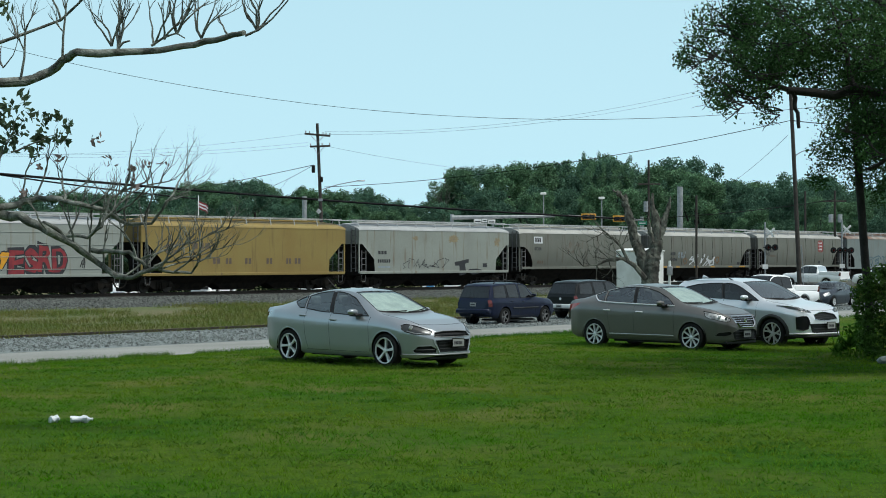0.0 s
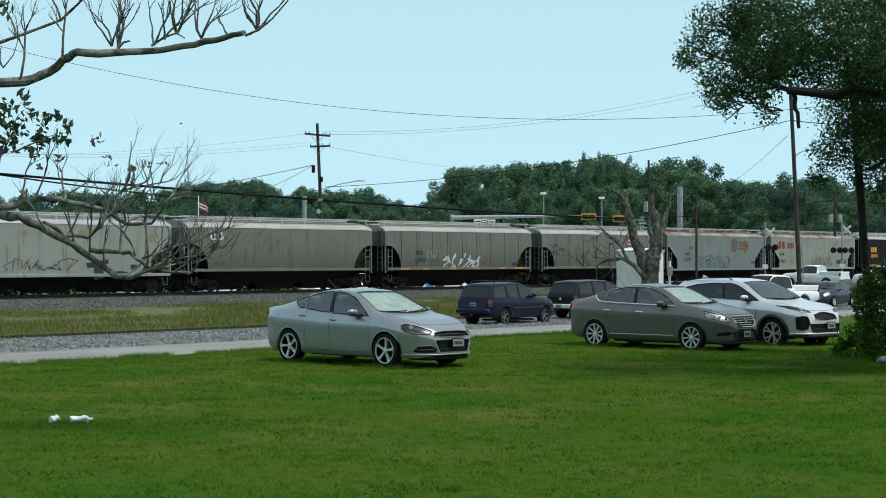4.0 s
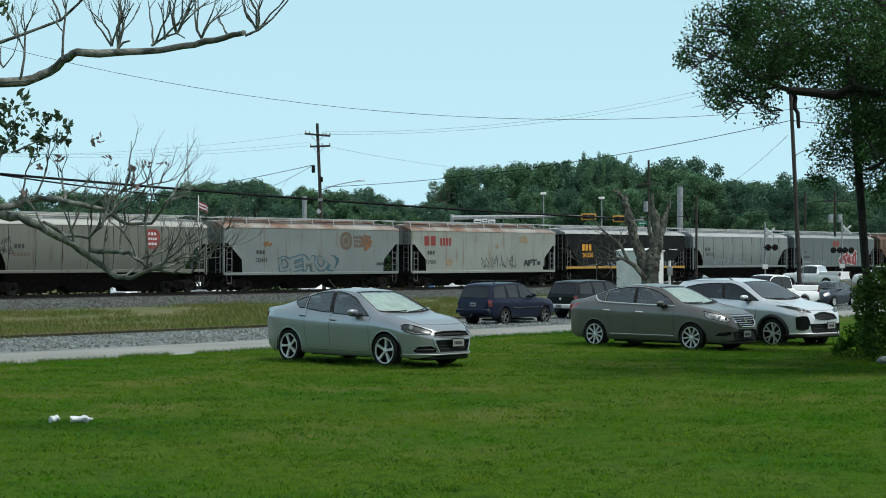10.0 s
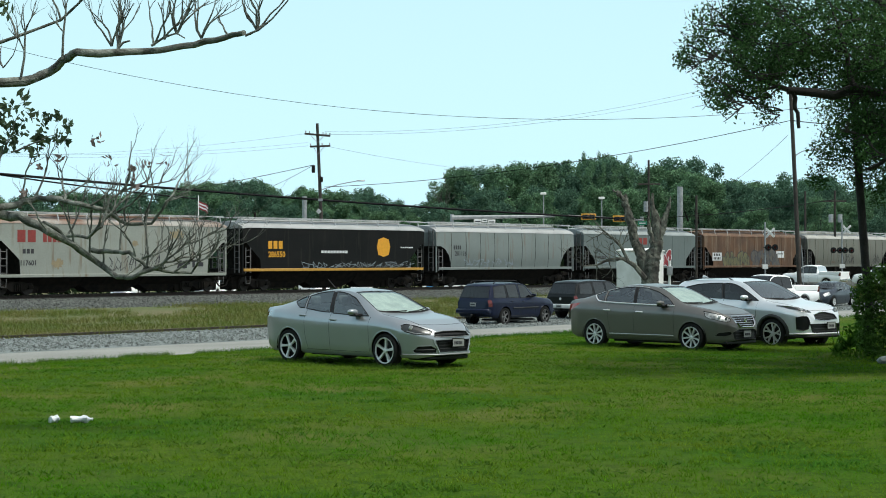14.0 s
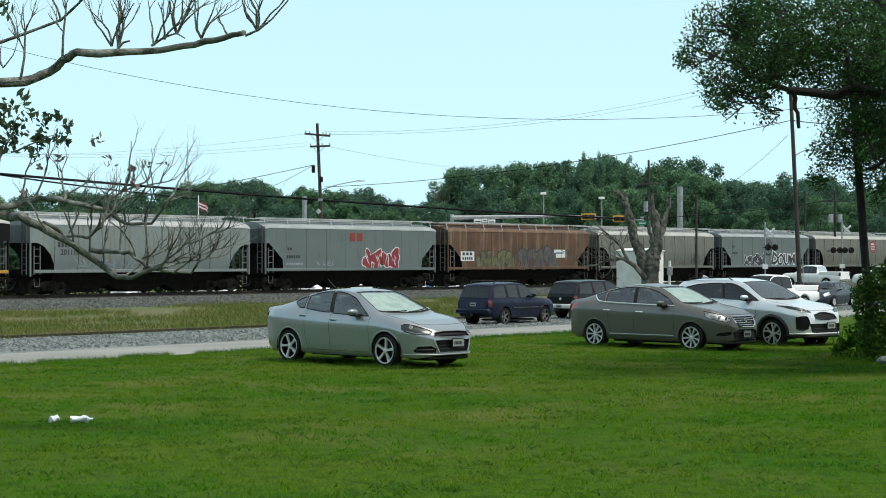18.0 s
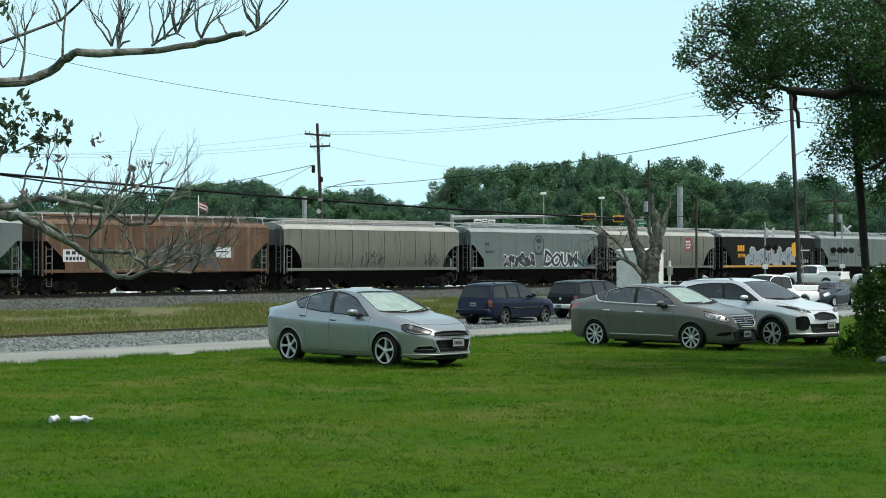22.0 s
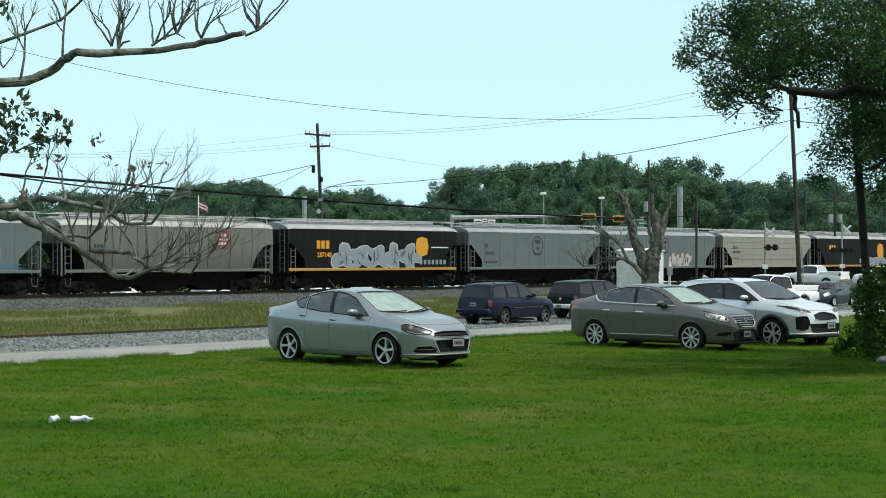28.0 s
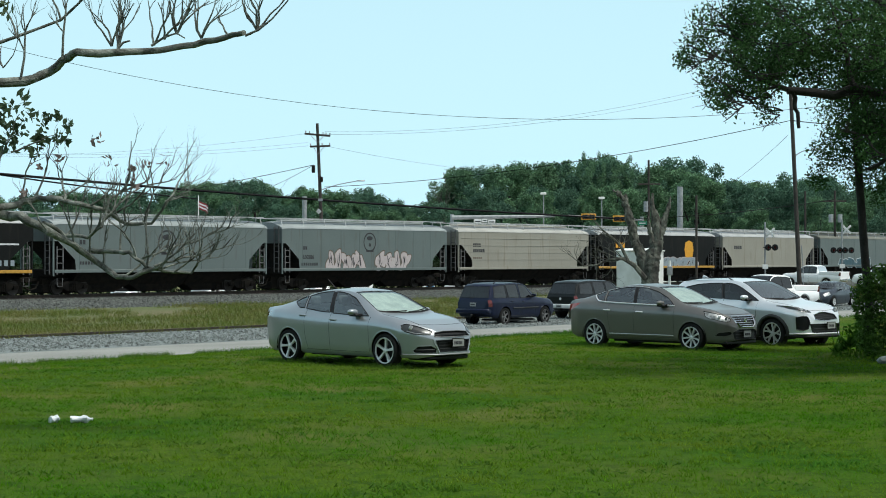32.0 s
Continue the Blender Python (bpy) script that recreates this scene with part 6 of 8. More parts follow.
def silver_crossover():
    s = dict(L=4.485, W=1.855, xr=.93, xf=3.60, r=.352, ra=.425,
             zt=[(0, .98), (.05, 1.12), (.18, 1.22), (.4, 1.42), (.62, 1.57), (.95, 1.61), (1.6, 1.635), (2.1, 1.63), (2.45, 1.58), (2.7, 1.49), (3.05, 1.28), (3.3, 1.13), (3.5, 1.09), (3.95, 1.03), (4.25, .95), (4.4, .85), (4.485, .70)],
             zs=[(0, .95), (.1, 1.06), (.3, 1.13), (.8, 1.12), (1.8, 1.08), (2.8, 1.05), (3.3, 1.03), (3.8, .98), (4.2, .90), (4.4, .78), (4.485, .62)],
             w=[(0, .74), (.06, .84), (.2, .93), (.5, .98), (1.0, 1.0), (3.0, 1.0), (3.6, .99), (3.95, .96), (4.2, .88), (4.35, .78), (4.44, .64), (4.485, .52)],
             wt=[(0, .68), (.3, .66), (.6, .63), (1.5, .64), (2.4, .65), (2.8, .68), (3.1, .76), (3.4, .86), (3.8, .87), (4.2, .80), (4.4, .64), (4.485, .46)],
             zb=[(0, .42), (.25, .30), (.7, .27), (3.7, .26), (4.2, .28), (4.485, .34)],
             panes=[[(.52, 1.28), (.80, 1.40), (1.19, 1.478), (1.55, 1.505), (1.93, 1.515), (2.08, 1.145), (1.3, 1.18), (.72, 1.22)],
                    [(2.0, 1.517), (2.24, 1.505), (2.40, 1.465), (2.55, 1.41), (2.87, 1.255), (3.15, 1.115), (2.14, 1.14)]],
             post=[(1.94, 1.515), (1.99, 1.516), (2.13, 1.142), (2.09, 1.145)], tint=True, screen="clear_screen",
             ws=(2.50, 3.30), rw=(.16, .52), gaps=[(1.06, 1.17), (2.11, 1.13), (3.14, 1.07)], handles=[(1.15, 1.0, "bright_silver"), (2.22, .98, "bright_silver")],
             seat_z=.68, seats=[1.45, 2.35], dash=1.06, mirror=(2.86, 1.19), bonnet=.74, nose=.20)
    c, sh, bm = near_car("crossover", pose(6.63, 42.39, -.07, 0, 0, -48.8), "bright silver crossover with black lower cladding on the lawn", s, "bright_silver",
                         dict(width=.225, rim=.252, spokes=5, inner=.045, outer=.036, split=.26), arch="cladding")
    lamp_line = [(.86, 1.015), (.78, 1.0), (.62, .945), (.44, .885), (.45, .845), (.60, .855), (.72, .885), (.82, .94)]
    fog_line = [(.80, .74), (.70, .77), (.60, .755), (.565, .62), (.60, .475), (.70, .435), (.775, .46)]
    for sd in (-1, 1):
        lamp = framed(c, cut_out(bm, mirrored(lamp_line, sd), "x", front_face), "headlight", "smoked_lens", "chrome", .006, .005, "dark-rimmed headlight")
        part("projector", projector(sh, sd, .66, .915, .036), "lamp_clear", lamp)
        part("projector", projector(sh, sd, .56, .885, .030), "lamp_clear", lamp)
        framed(c, cut_out(bm, mirrored(fog_line, sd), "x", front_face), "fog_housing", "black_plastic", "black_plastic", .01, .03, "black fog lamp housing")
        part("tail_light", cut_out(bm, [(.03, 1.05), (.32, 1.10), (.30, 1.0), (.03, .96)], "y", lambda f: f.normal.y * sd > .2), "lamp_red", c)
        part("cladding", cut_out(bm, [(1.30, .38), (3.22, .38), (3.22, .26), (1.30, .26)], "y", lambda f: f.normal.y * sd > .2), "cladding", c, "black plastic sill cladding")
        part("sill_strip", tube(bmesh.new(), [(x, sd * (sh.y_at(x, .385) + .004), .385) for x in np.linspace(1.38, 3.15, 8)], .012, 5), "alloy", c)
        part("roof_rail", tube(bmesh.new(), [(.75, sd * .58, 1.56), (.85, sd * .58, 1.625), (2.05, sd * .58, 1.645), (2.2, sd * .58, 1.58)], .014, 6), "black_plastic", c)
    grille = framed(c, cut_out(bm, [(-.42, .69), (-.40, .80), (-.10, .855), (.10, .855), (.40, .80), (.42, .69), (.1, .66), (-.1, .66)], "x", front_face), "grille", "black_plastic", "chrome", .010, .03)
    for z in (.71, .755, .80):
        part("grille_bar", bar_across(sh, -.37, .37, z, z, .006, -.02), "cladding", grille)
    low = framed(c, cut_out(bm, [(-.56, .585), (.56, .585), (.50, .40), (.3, .36), (-.3, .36), (-.50, .40)], "x", front_face), "lower_grille", "black_plastic", "black_plastic", .01, .04)
    for z in (.42, .48, .54):
        part("grille_bar", bar_across(sh, -.44, .44, z, z, .008, -.02), "cladding", low)
    part("chin_spoiler", tube(bmesh.new(), [(sh.x_at(y, .36) + .012, y, .36) for y in spread(-.84, .84, 20)], .022, 6), "alloy", c, "silver skid strip")
    part("chin_cladding", tube(bmesh.new(), [(sh.x_at(y, .31) + .002, y, .305) for y in spread(-.84, .84, 20)], .045, 6), "black_plastic", c)
    plate_at(c, 4.515, .16, .545)
    part("antenna_fin", prism(bmesh.new(), [(.75, 1.59), (1.0, 1.61), (.78, 1.70)], -.02, .02), "bright_silver", c)
    part("body", bm, "bright_silver", c, smooth=34)
    return c


def boxy_suv(m, label, paint, rack=True, k=1.0):
    """A square-backed wagon; k stretches it behind the front doors."""
    def st(pts):
        return [(x * k, v) for x, v in pts]
    s = dict(L=4.87 * k, W=1.89, xr=1.02 * k, xf=3.90 * k, r=.37, ra=.44,
             zt=st([(0, 1.0), (.05, 1.12), (.16, 1.35), (.32, 1.66), (.5, 1.74), (.9, 1.78), (2.0, 1.79), (2.5, 1.76), (2.72, 1.68), (3.0, 1.45), (3.32, 1.18), (3.5, 1.14), (4.3, 1.07), (4.65, 1.0), (4.8, .88), (4.87, .72)]),
             zs=st([(0, .98), (.1, 1.06), (.4, 1.09), (2.0, 1.08), (3.2, 1.06), (3.6, 1.04), (4.4, .98), (4.75, .85), (4.87, .65)]),
             w=st([(0, .84), (.05, .90), (.2, .96), (.5, .99), (1.0, 1.0), (3.8, 1.0), (4.3, .96), (4.6, .88), (4.78, .76), (4.87, .64)]),
             wt=st([(0, .80), (.3, .74), (.6, .73), (1.5, .73), (2.5, .73), (2.8, .74), (3.1, .78), (3.4, .86), (3.9, .86), (4.5, .78), (4.87, .55)]),
             zb=st([(0, .50), (.25, .36), (.7, .32), (4.2, .30), (4.6, .34), (4.87, .40)]),
             panes=[st(p) for p in ([(.40, 1.60), (1.16, 1.68), (1.16, 1.15), (.30, 1.16)], [(1.26, 1.68), (2.0, 1.69), (2.05, 1.14), (1.30, 1.15)], [(2.12, 1.69), (2.5, 1.67), (2.70, 1.58), (3.06, 1.14), (2.14, 1.13)])],
             post=st([(1.18, 1.68), (1.24, 1.68), (1.28, 1.15), (1.18, 1.15)]), tint=True, tailgate=[(-.74, 1.16), (.74, 1.16), (.62, 1.62), (-.62, 1.62)], screen="dark_glass", ws=(2.58 * k, 3.32 * k), rw=(.10 * k, .31 * k),
             gaps=[(1.27 * k, 1.13), (2.08 * k, 1.12), (3.16 * k, 1.1)], handles=[(1.46 * k, 1.0, paint), (2.26 * k, 1.0, paint)],
             seat_z=.75, seats=[1.5 * k, 2.4 * k], dash=1.08, mirror=(2.95 * k, 1.24), bonnet=.72, nose=.3)
    c, sh, bm = near_car("suv", m, label, s, paint, dict(width=.24, rim=.235, spokes=5 if rack else 6, inner=.05, outer=.07, mat="ladder_steel"))
    for sd in (-1, 1):
        part("tail_light", cut_out(bm, [(.0, 1.06), (.14, 1.08), (.16, .80), (.0, .78)], "y", lambda f: f.normal.y * sd > .1), "lamp_red", c, "red tail light")
        part("headlight", cut_out(bm, mirrored([(.50, .90), (.74, .94), (.80, .80), (.52, .76)], sd), "x", front_face), "clear_lens", c)
        part("side_moulding", tube(bmesh.new(), [(x * k, sd * (sh.y_at(x * k, .72) + .004), .72) for x in np.linspace(1.55, 3.35, 7)], .028, 6), "cladding", c)
        if rack:
            part("roof_rail", tube(bmesh.new(), [(.6, sd * .6, 1.73), (.7, sd * .6, 1.83), (2.2, sd * .6, 1.85), (2.35, sd * .6, 1.74)], .022, 6), "black_plastic", c)
    if rack:
        for x in (1.0, 1.9):
            part("roof_bar", tube(bmesh.new(), [(x, -.6, 1.835), (x, .6, 1.835)], .018, 6), "black_plastic", c)
    part("rear_bumper", box(bmesh.new(), -.10, .16, -.86, .86, .50, .70, .05), paint if rack else "alloy", c)
    part("front_bumper", box(bmesh.new(), s["L"] - .27, s["L"] + .03, -.72, .72, .42, .62, .06), paint, c)
    part("grille", box(bmesh.new(), s["L"] - .09, s["L"] + .015, -.5, .5, .68, .84, .03), "black_plastic", c)
    number_plate(c, -.012 if rack else -.115, .0, .88 if rack else .60, False)
    if not rack:
        part("badge", lathe(bmesh.new(), [(.001, -.012), (.06, -.006), (.07, .01), (.001, .02)], "x", 14, (0, 0, .93)), "alloy", c)
    part("rear_wiper", tube(bmesh.new(), [(.02, 0, 1.13), (.10, .35, 1.20)], .012, 5), "black_plastic", c)
    part("hitch", box(bmesh.new(), -.16, .1, -.05, .05, .38, .48, .01), "black_plastic", c)
    part("body", bm, paint, c, smooth=34)
    return c


def pickup(m, label, paint="truck_white"):
    s = dict(L=5.7, W=1.95, xr=1.28, xf=4.72, r=.39, ra=.47,
             zt=[(0, 1.02), (.04, 1.06), (1.8, 1.08), (2.02, 1.08), (2.08, 1.45), (2.18, 1.76), (2.5, 1.85), (3.2, 1.87), (3.5, 1.83), (3.7, 1.72), (3.95, 1.48), (4.2, 1.24), (4.4, 1.20), (5.1, 1.16), (5.5, 1.08), (5.64, .95), (5.7, .78)],
             zs=[(0, 1.0), (1.9, 1.05), (2.05, 1.14), (3.5, 1.14), (4.2, 1.12), (4.8, 1.09), (5.4, 1.0), (5.62, .85), (5.7, .7)],
             w=[(0, .94), (.05, .97), (.3, 1.0), (4.8, 1.0), (5.3, .96), (5.55, .88), (5.66, .78), (5.7, .7)],
             wt=[(0, .9), (1.95, .90), (2.1, .74), (2.4, .70), (3.4, .70), (3.7, .73), (4.0, .80), (4.25, .88), (4.8, .88), (5.4, .8), (5.7, .6)],
             zb=[(0, .56), (.3, .44), (1.0, .40), (5.0, .38), (5.4, .42), (5.7, .48)],
             side_glass=[(2.2, 2.9), (2.97, 3.85)], ws=(3.52, 4.18), rw=(2.06, 2.2),
             seams=[2.1, 2.93, 4.0], handles=[(2.25, paint), (3.1, paint)], seat_z=.85, seats=[2.6, 3.3], dash=1.14, mirror=3.85, tuck=0)
    c, sh = car("pickup_truck", m, label, s, paint, glass="dark_glass", wheel=dict(rim=.23, spokes=6, spoke_w=.07, width=.26, inset=.10), category="pickup truck")
    for sd in (-1, 1):
        part("bed_side", box(bmesh.new(), .03, 1.98, sd * .89 - .045, sd * .89 + .045, 1.0, 1.30, .025), paint, c)
        part("tail_light", box(bmesh.new(), -.02, .14, sd * .86 - .075, sd * .86 + .075, .94, 1.24, .015), "lamp_red", c)
        part("headlight", patch(sh, 5.38, 5.6, 5.2, 6.3, sd, .006), "lamp_clear", c)
    part("tailgate", box(bmesh.new(), -.01, .07, -.78, .78, .72, 1.29, .02), paint, c)
    part("bed_front", box(bmesh.new(), 1.92, 2.0, -.85, .85, 1.0, 1.30, .01), paint, c)
    part("bed_liner", box(bmesh.new(), .08, 1.91, -.83, .83, 1.085, 1.10), "black_plastic", c, smooth=0)
    part("rear_bumper", box(bmesh.new(), -.14, .06, -.9, .9, .52, .68, .03), "chrome", c)
    part("front_bumper", box(bmesh.new(), 5.5, 5.76, -.78, .78, .46, .66, .05), "chrome", c)
    part("grille", box(bmesh.new(), 5.6, 5.725, -.55, .55, .72, .98, .03), "black_plastic", c)
    number_plate(c, -.15, 0, .62, False)
    return c


def small_sedan(m, label, paint):
    s = dict(L=4.5, W=1.74, xr=.95, xf=3.6, r=.31, ra=.37,
             zt=[(0, .9), (.08, 1.02), (.3, 1.07), (.6, 1.11), (.95, 1.25), (1.35, 1.39), (1.75, 1.44), (2.15, 1.45), (2.5, 1.42), (2.8, 1.33), (3.1, 1.15), (3.4, 1.0), (3.7, .95), (4.1, .87), (4.35, .76), (4.5, .6)],
             zs=[(0, .84), (.1, .95), (.4, .99), (1.2, .97), (2.0, .94), (3.0, .92), (3.4, .90), (3.9, .82), (4.3, .68), (4.5, .53)],
             w=[(0, .72), (.06, .82), (.2, .91), (.5, .97), (1.0, 1.0), (3.2, 1.0), (3.8, .96), (4.2, .85), (4.4, .68), (4.5, .5)],
             wt=[(0, .62), (.5, .74), (.8, .66), (1.2, .61), (2.5, .61), (2.8, .66), (3.2, .78), (3.5, .82), (4.1, .7), (4.5, .4)],
             zb=[(0, .36), (.25, .25), (.7, .21), (3.9, .2), (4.5, .26)],
             side_glass=[(.75, 1.0), (1.04, 1.85), (1.92, 2.95)], ws=(2.62, 3.38), rw=(.62, 1.4),
             seams=[1.06, 1.89, 3.06], handles=[(1.2, paint), (2.05, paint)], seat_z=.5, seats=[1.5, 2.4], dash=.93, mirror=2.86)
    c, sh = car("sedan", m, label, s, paint, wheel=dict(rim=.2, spokes=7, spoke_w=.05, width=.2))
    for sd in (-1, 1):
        part("headlight", patch(sh, 3.95, 4.36, 5.2, 6.7, sd, .006), "lamp_clear", c, "large clear headlight")
        part("tail_light", patch(sh, .03, .28, 5.1, 6.3, sd, .006), "lamp_red", c)
    part("grille", box(bmesh.new(), 4.42, 4.51, -.4, .4, .5, .6, .02), "black_plastic", c)
    part("lower_grille", box(bmesh.new(), 4.42, 4.515, -.5, .5, .28, .42, .02), "black_plastic", c)
    return c


silver_sedan()
grey_sedan()
silver_crossover()
boxy_suv(pose(1.87, 70.75, -.74, 0, 0, 51.7), "navy-blue suv with roof rack parked on gravel", "navy")
boxy_suv(pose(6.10, 78.0, -.73, 0, 0, 49.0), "long black suv with bright rear bumper parked on gravel", "black_car", rack=False, k=1.14)
pickup(pose(18.25, 89.2, -.66, 0, 0, -140), "white pickup truck parked beyond the lawn")
pickup(pose(33.2, 145.0, -.40, 0, 0, 139.8), "white crew-cab pickup truck waiting at the crossing")
pickup(pose(38.2, 140.2, -.42, 0, 0, 139.8), "white pickup truck behind another at the crossing")
small_sedan(pose(23.1, 99.0, -.73, 0, 0, -126), "dark slate-blue sedan parked on gravel", "slate_blue")
# vehicles standing in the lot behind the railway
BUILT = {}
for build, q, turn, words, paint in (
        (pickup, 79.6, -82, "white pickup truck parked in the lot behind the railway", "truck_white"),
        (pickup, 89.2, -100, "white pickup truck parked in the lot behind the railway", "truck_white"),
        (small_sedan, 98.6, -70, "white sedan parked in the lot behind the railway", "truck_white"),
        (boxy_suv, 104.8, -88, "white suv parked in the lot behind the railway", "truck_white"),
        (small_sedan, 116.0, 30, "white sedan parked in the lot behind the railway", "truck_white"),
        (boxy_suv, 126.0, 195, "white suv parked in the lot behind the railway", "truck_white"),
        (pickup, 146.0, 20, "white pickup truck parked in the lot behind the railway", "truck_white")):
    place = Matrix.Translation(at(q, 97.5, -1.0)) @ pose(0, 0, 0, 0, 0, turn)
    if build in BUILT:
        copy_thing(BUILT[build], place)
    else:
        BUILT[build] = build(place, words, paint)
sign = thing("lot_sign", Matrix.Translation(at(110.5, 95, -1.0)) @ pose(0, 0, 0, 0, 0, 10), "white board sign with a blue panel in the lot", "sign")
part("board", box(bmesh.new(), -.55, .55, -.04, .04, .15, 1.25, .01), "white_paint", sign)
part("panel", box(bmesh.new(), -.2, .45, -.055, -.04, .55, 1.05), "blue_sign", sign, smooth=0)
for _x in (-.45, .45):
    part("leg", box(bmesh.new(), _x - .04, _x + .04, -.04, .04, 0, .2), "white_paint", sign, smooth=0)


# ---- poles, wires, crossing signals ----
def utility_pole():
    p = thing("utility_pole", pose(-9.25, 125, -.46), "tall dark wooden utility pole with two crossarms", "utility pole")
    part("pole", tube(bmesh.new(), [(.5, 0, 0), (-.03, 0, 12.45)], [.15, .105], 12), "wood_pole", p)
    for z, a, b, lean in ((11.6, -.95, .95, .09), (10.75, -.55, .95, -.035)):
        arm = part("crossarm", box(bmesh.new(), a, b, -.17, -.05, z - .07, z + .07, .01), "wood_pole", p)
        arm.matrix_basis = Matrix.Translation((0, 0, z)) @ Matrix.Rotation(lean, 4, "Y") @ Matrix.Translation((0, 0, -z))
        for x in ([-.88, -.6, .4, .62, .9] if z > 11 else [-.5, .35, .9]):
            part("insulator", lathe(bmesh.new(), [(.001, z + .24), (.04, z + .22), (.055, z + .15), (.03, z + .12), (.05, z + .07)], "z", 8, (x, -.11, 0)), "porcelain", arm)
        part("arm_brace", tube(bmesh.new(), [(a * .5, -.11, z - .06), (0, -.11, z - .6)], .02, 5), "galv", p)
        part("arm_brace", tube(bmesh.new(), [(b * .5, -.11, z - .06), (0, -.11, z - .6)], .02, 5), "galv", p)
    part("transformer", lathe(bmesh.new(), [(.001, 9.35), (.11, 9.35), (.13, 9.28), (.13, 8.85), (.1, 8.8), (.001, 8.8)], "z", 14, (-.3, -.15, 0)), "under", p)
    part("transformer", lathe(bmesh.new(), [(.001, 8.5), (.10, 8.5), (.10, 8.1), (.001, 8.1)], "z", 14, (.3, -.1, 0)), "under", p)
    lamp = part("lamp_arm", tube(bmesh.new(), [(.1, 0, 7.5), (1.6, -.2, 7.95), (3.0, -.4, 8.2)], .035, 6), "galv", p)
    part("lamp_head", box(bmesh.new(), 2.9, 3.5, -.5, -.3, 8.15, 8.25, .04), "galv", lamp)
    part("guard_plate", box(bmesh.new(), .05, .4, -.26, -.2, 6.7, 6.9, .01), "galv", p)
    sg = part("warning_sign", box(bmesh.new(), -.15, .15, -.02, .02, -.15, .15, .01), "board_metal", p, "small pale diamond sign")
    sg.matrix_basis = Matrix.Translation((.1, -.26, 5.95)) @ Matrix.Rotation(radians(45), 4, "Y")
    return p


def plain_pole(x, y, z, h, r0, r1, lean=0.0, name="utility_pole", label="slim dark wooden pole", mat="wood_pole", cat="utility pole"):
    p = thing(name, pose(x, y, z), label, cat)
    part("pole", tube(bmesh.new(), [(0, 0, -.72), (lean * .5, 0, h * .5), (lean, 0, h)], [r0, (r0 + r1) / 2, r1], 12), mat, p)
    return p


def wire(a, b, sag, r=.012, label="thin black overhead wire between poles"):
    a, b = Vector(a), Vector(b)
    bm = bmesh.new()
    n = 28
    pts = []
    for i in range(n + 1):
        t = i / n
        p = a.lerp(b, t)
        p.z -= sag * 4 * t * (1 - t)
        pts.append(p)
    tube(bm, pts, r, 5)
    me = finish(bm, 60)
    me.materials.append(M["wire"])
    return tagged(new("overhead_wire", me), label, "cable", "overhead wires")


utility_pole()
road_pole = plain_pole(20.9, 99, -.6, 13.0, .145, .105, lean=-.62, label="tall leaning wooden pole beside the crossing road")
arm = part("lamp_arm", tube(bmesh.new(), [(-.42, 0, 8.35), (-.25, -.05, 8.7), (.1, -.1, 8.9), (.75, -.15, 8.98)], .03, 6), "galv", road_pole)
part("lamp_head", box(bmesh.new(), .68, 1.15, -.25, -.05, 8.93, 9.05, .04), "galv", arm)
part("conduit", tube(bmesh.new(), [(.16, -.05, -.6), (.10, -.05, 2.4), (.02, -.05, 3.4)], .03, 6), "galv", road_pole)
plain_pole(14.95, 100, -.6, 6.35, .075, .065, label="short dark post in front of the railway")
far_pole = plain_pole(19.9, 164, -.46, 12.0, .13, .10, label="distant wooden pole with crossarm")
part("crossarm", box(bmesh.new(), -1.0, 1.1, -.2, -.08, 9.6, 9.75, .01), "wood_pole", far_pole)
part("transformer", lathe(bmesh.new(), [(.001, 8.0), (.22, 8.0), (.22, 7.0), (.001, 7.0)], "z", 12, (-.3, -.25, 0)), "galv", far_pole)
rear_pole = plain_pole(39.3, 170, -.46, 9.3, .14, .11, label="distant wooden pole with two pale transformers")
part("crossarm", box(bmesh.new(), -1.25, 1.1, -.2, -.08, 8.15, 8.3, .01), "wood_pole", rear_pole)
for _x in (-.45, .45):
    part("transformer", lathe(bmesh.new(), [(.001, 6.9), (.22, 6.9), (.24, 6.8), (.24, 6.1), (.001, 6.1)], "z", 14, (_x, -.25, 0)), "galv", rear_pole)
plain_pole(36.75, 172, -.46, 9.3, .12, .10, label="slim dark wooden pole at the wood's edge")
grey_a = plain_pole(-14.3, 175, -.46, 8.9, .26, .24, label="grey steel pole behind the railway", mat="galv", name="steel_pole", cat="pole")
grey_b = plain_pole(23.5, 168, -.46, 9.6, .30, .28, label="grey steel pole behind the railway", mat="galv", name="steel_pole", cat="pole")
# wires: near feeder down from the left, thick cable across the train, high lines to the pole
wire((-19.68, 60.0, 10.67), (18.32, 60.0, 8.11), 2.25, .008)
wire((-32.80, 100.0, 7.62), (17.92, 160.0, 5.73), .3, .085, "thick black cable bundle strung along the railway")
wire((-33.46, 102.0, 8.14), (-18.52, 128.0, 6.53), .2, .055)
wire((17.92, 160.0, 5.73), (39.3, 170.0, 7.95), .3, .036, "thick black cable bundle strung along the railway")
wire((-9.54, 125.0, 8.93), (-27.25, 140.0, 6.81), .2, .022)
wire((-9.54, 125.0, 8.93), (-17.20, 150.0, 7.65), .2, .016)
wire((-8.75, 125.0, 7.30), (20.33, 99.0, 10.10), .7, .020, "black service cable rising to the leaning pole")
wire((20.33, 99.0, 10.10), (27.48, 90.0, 9.40), .3, .025)
wire((20.13, 99.0, 9.21), (23.80, 150.0, 7.65), .3, .012)
wire((-8.71, 125.0, 11.38), (21.49, 130.0, 15.35), 1.0, .008)
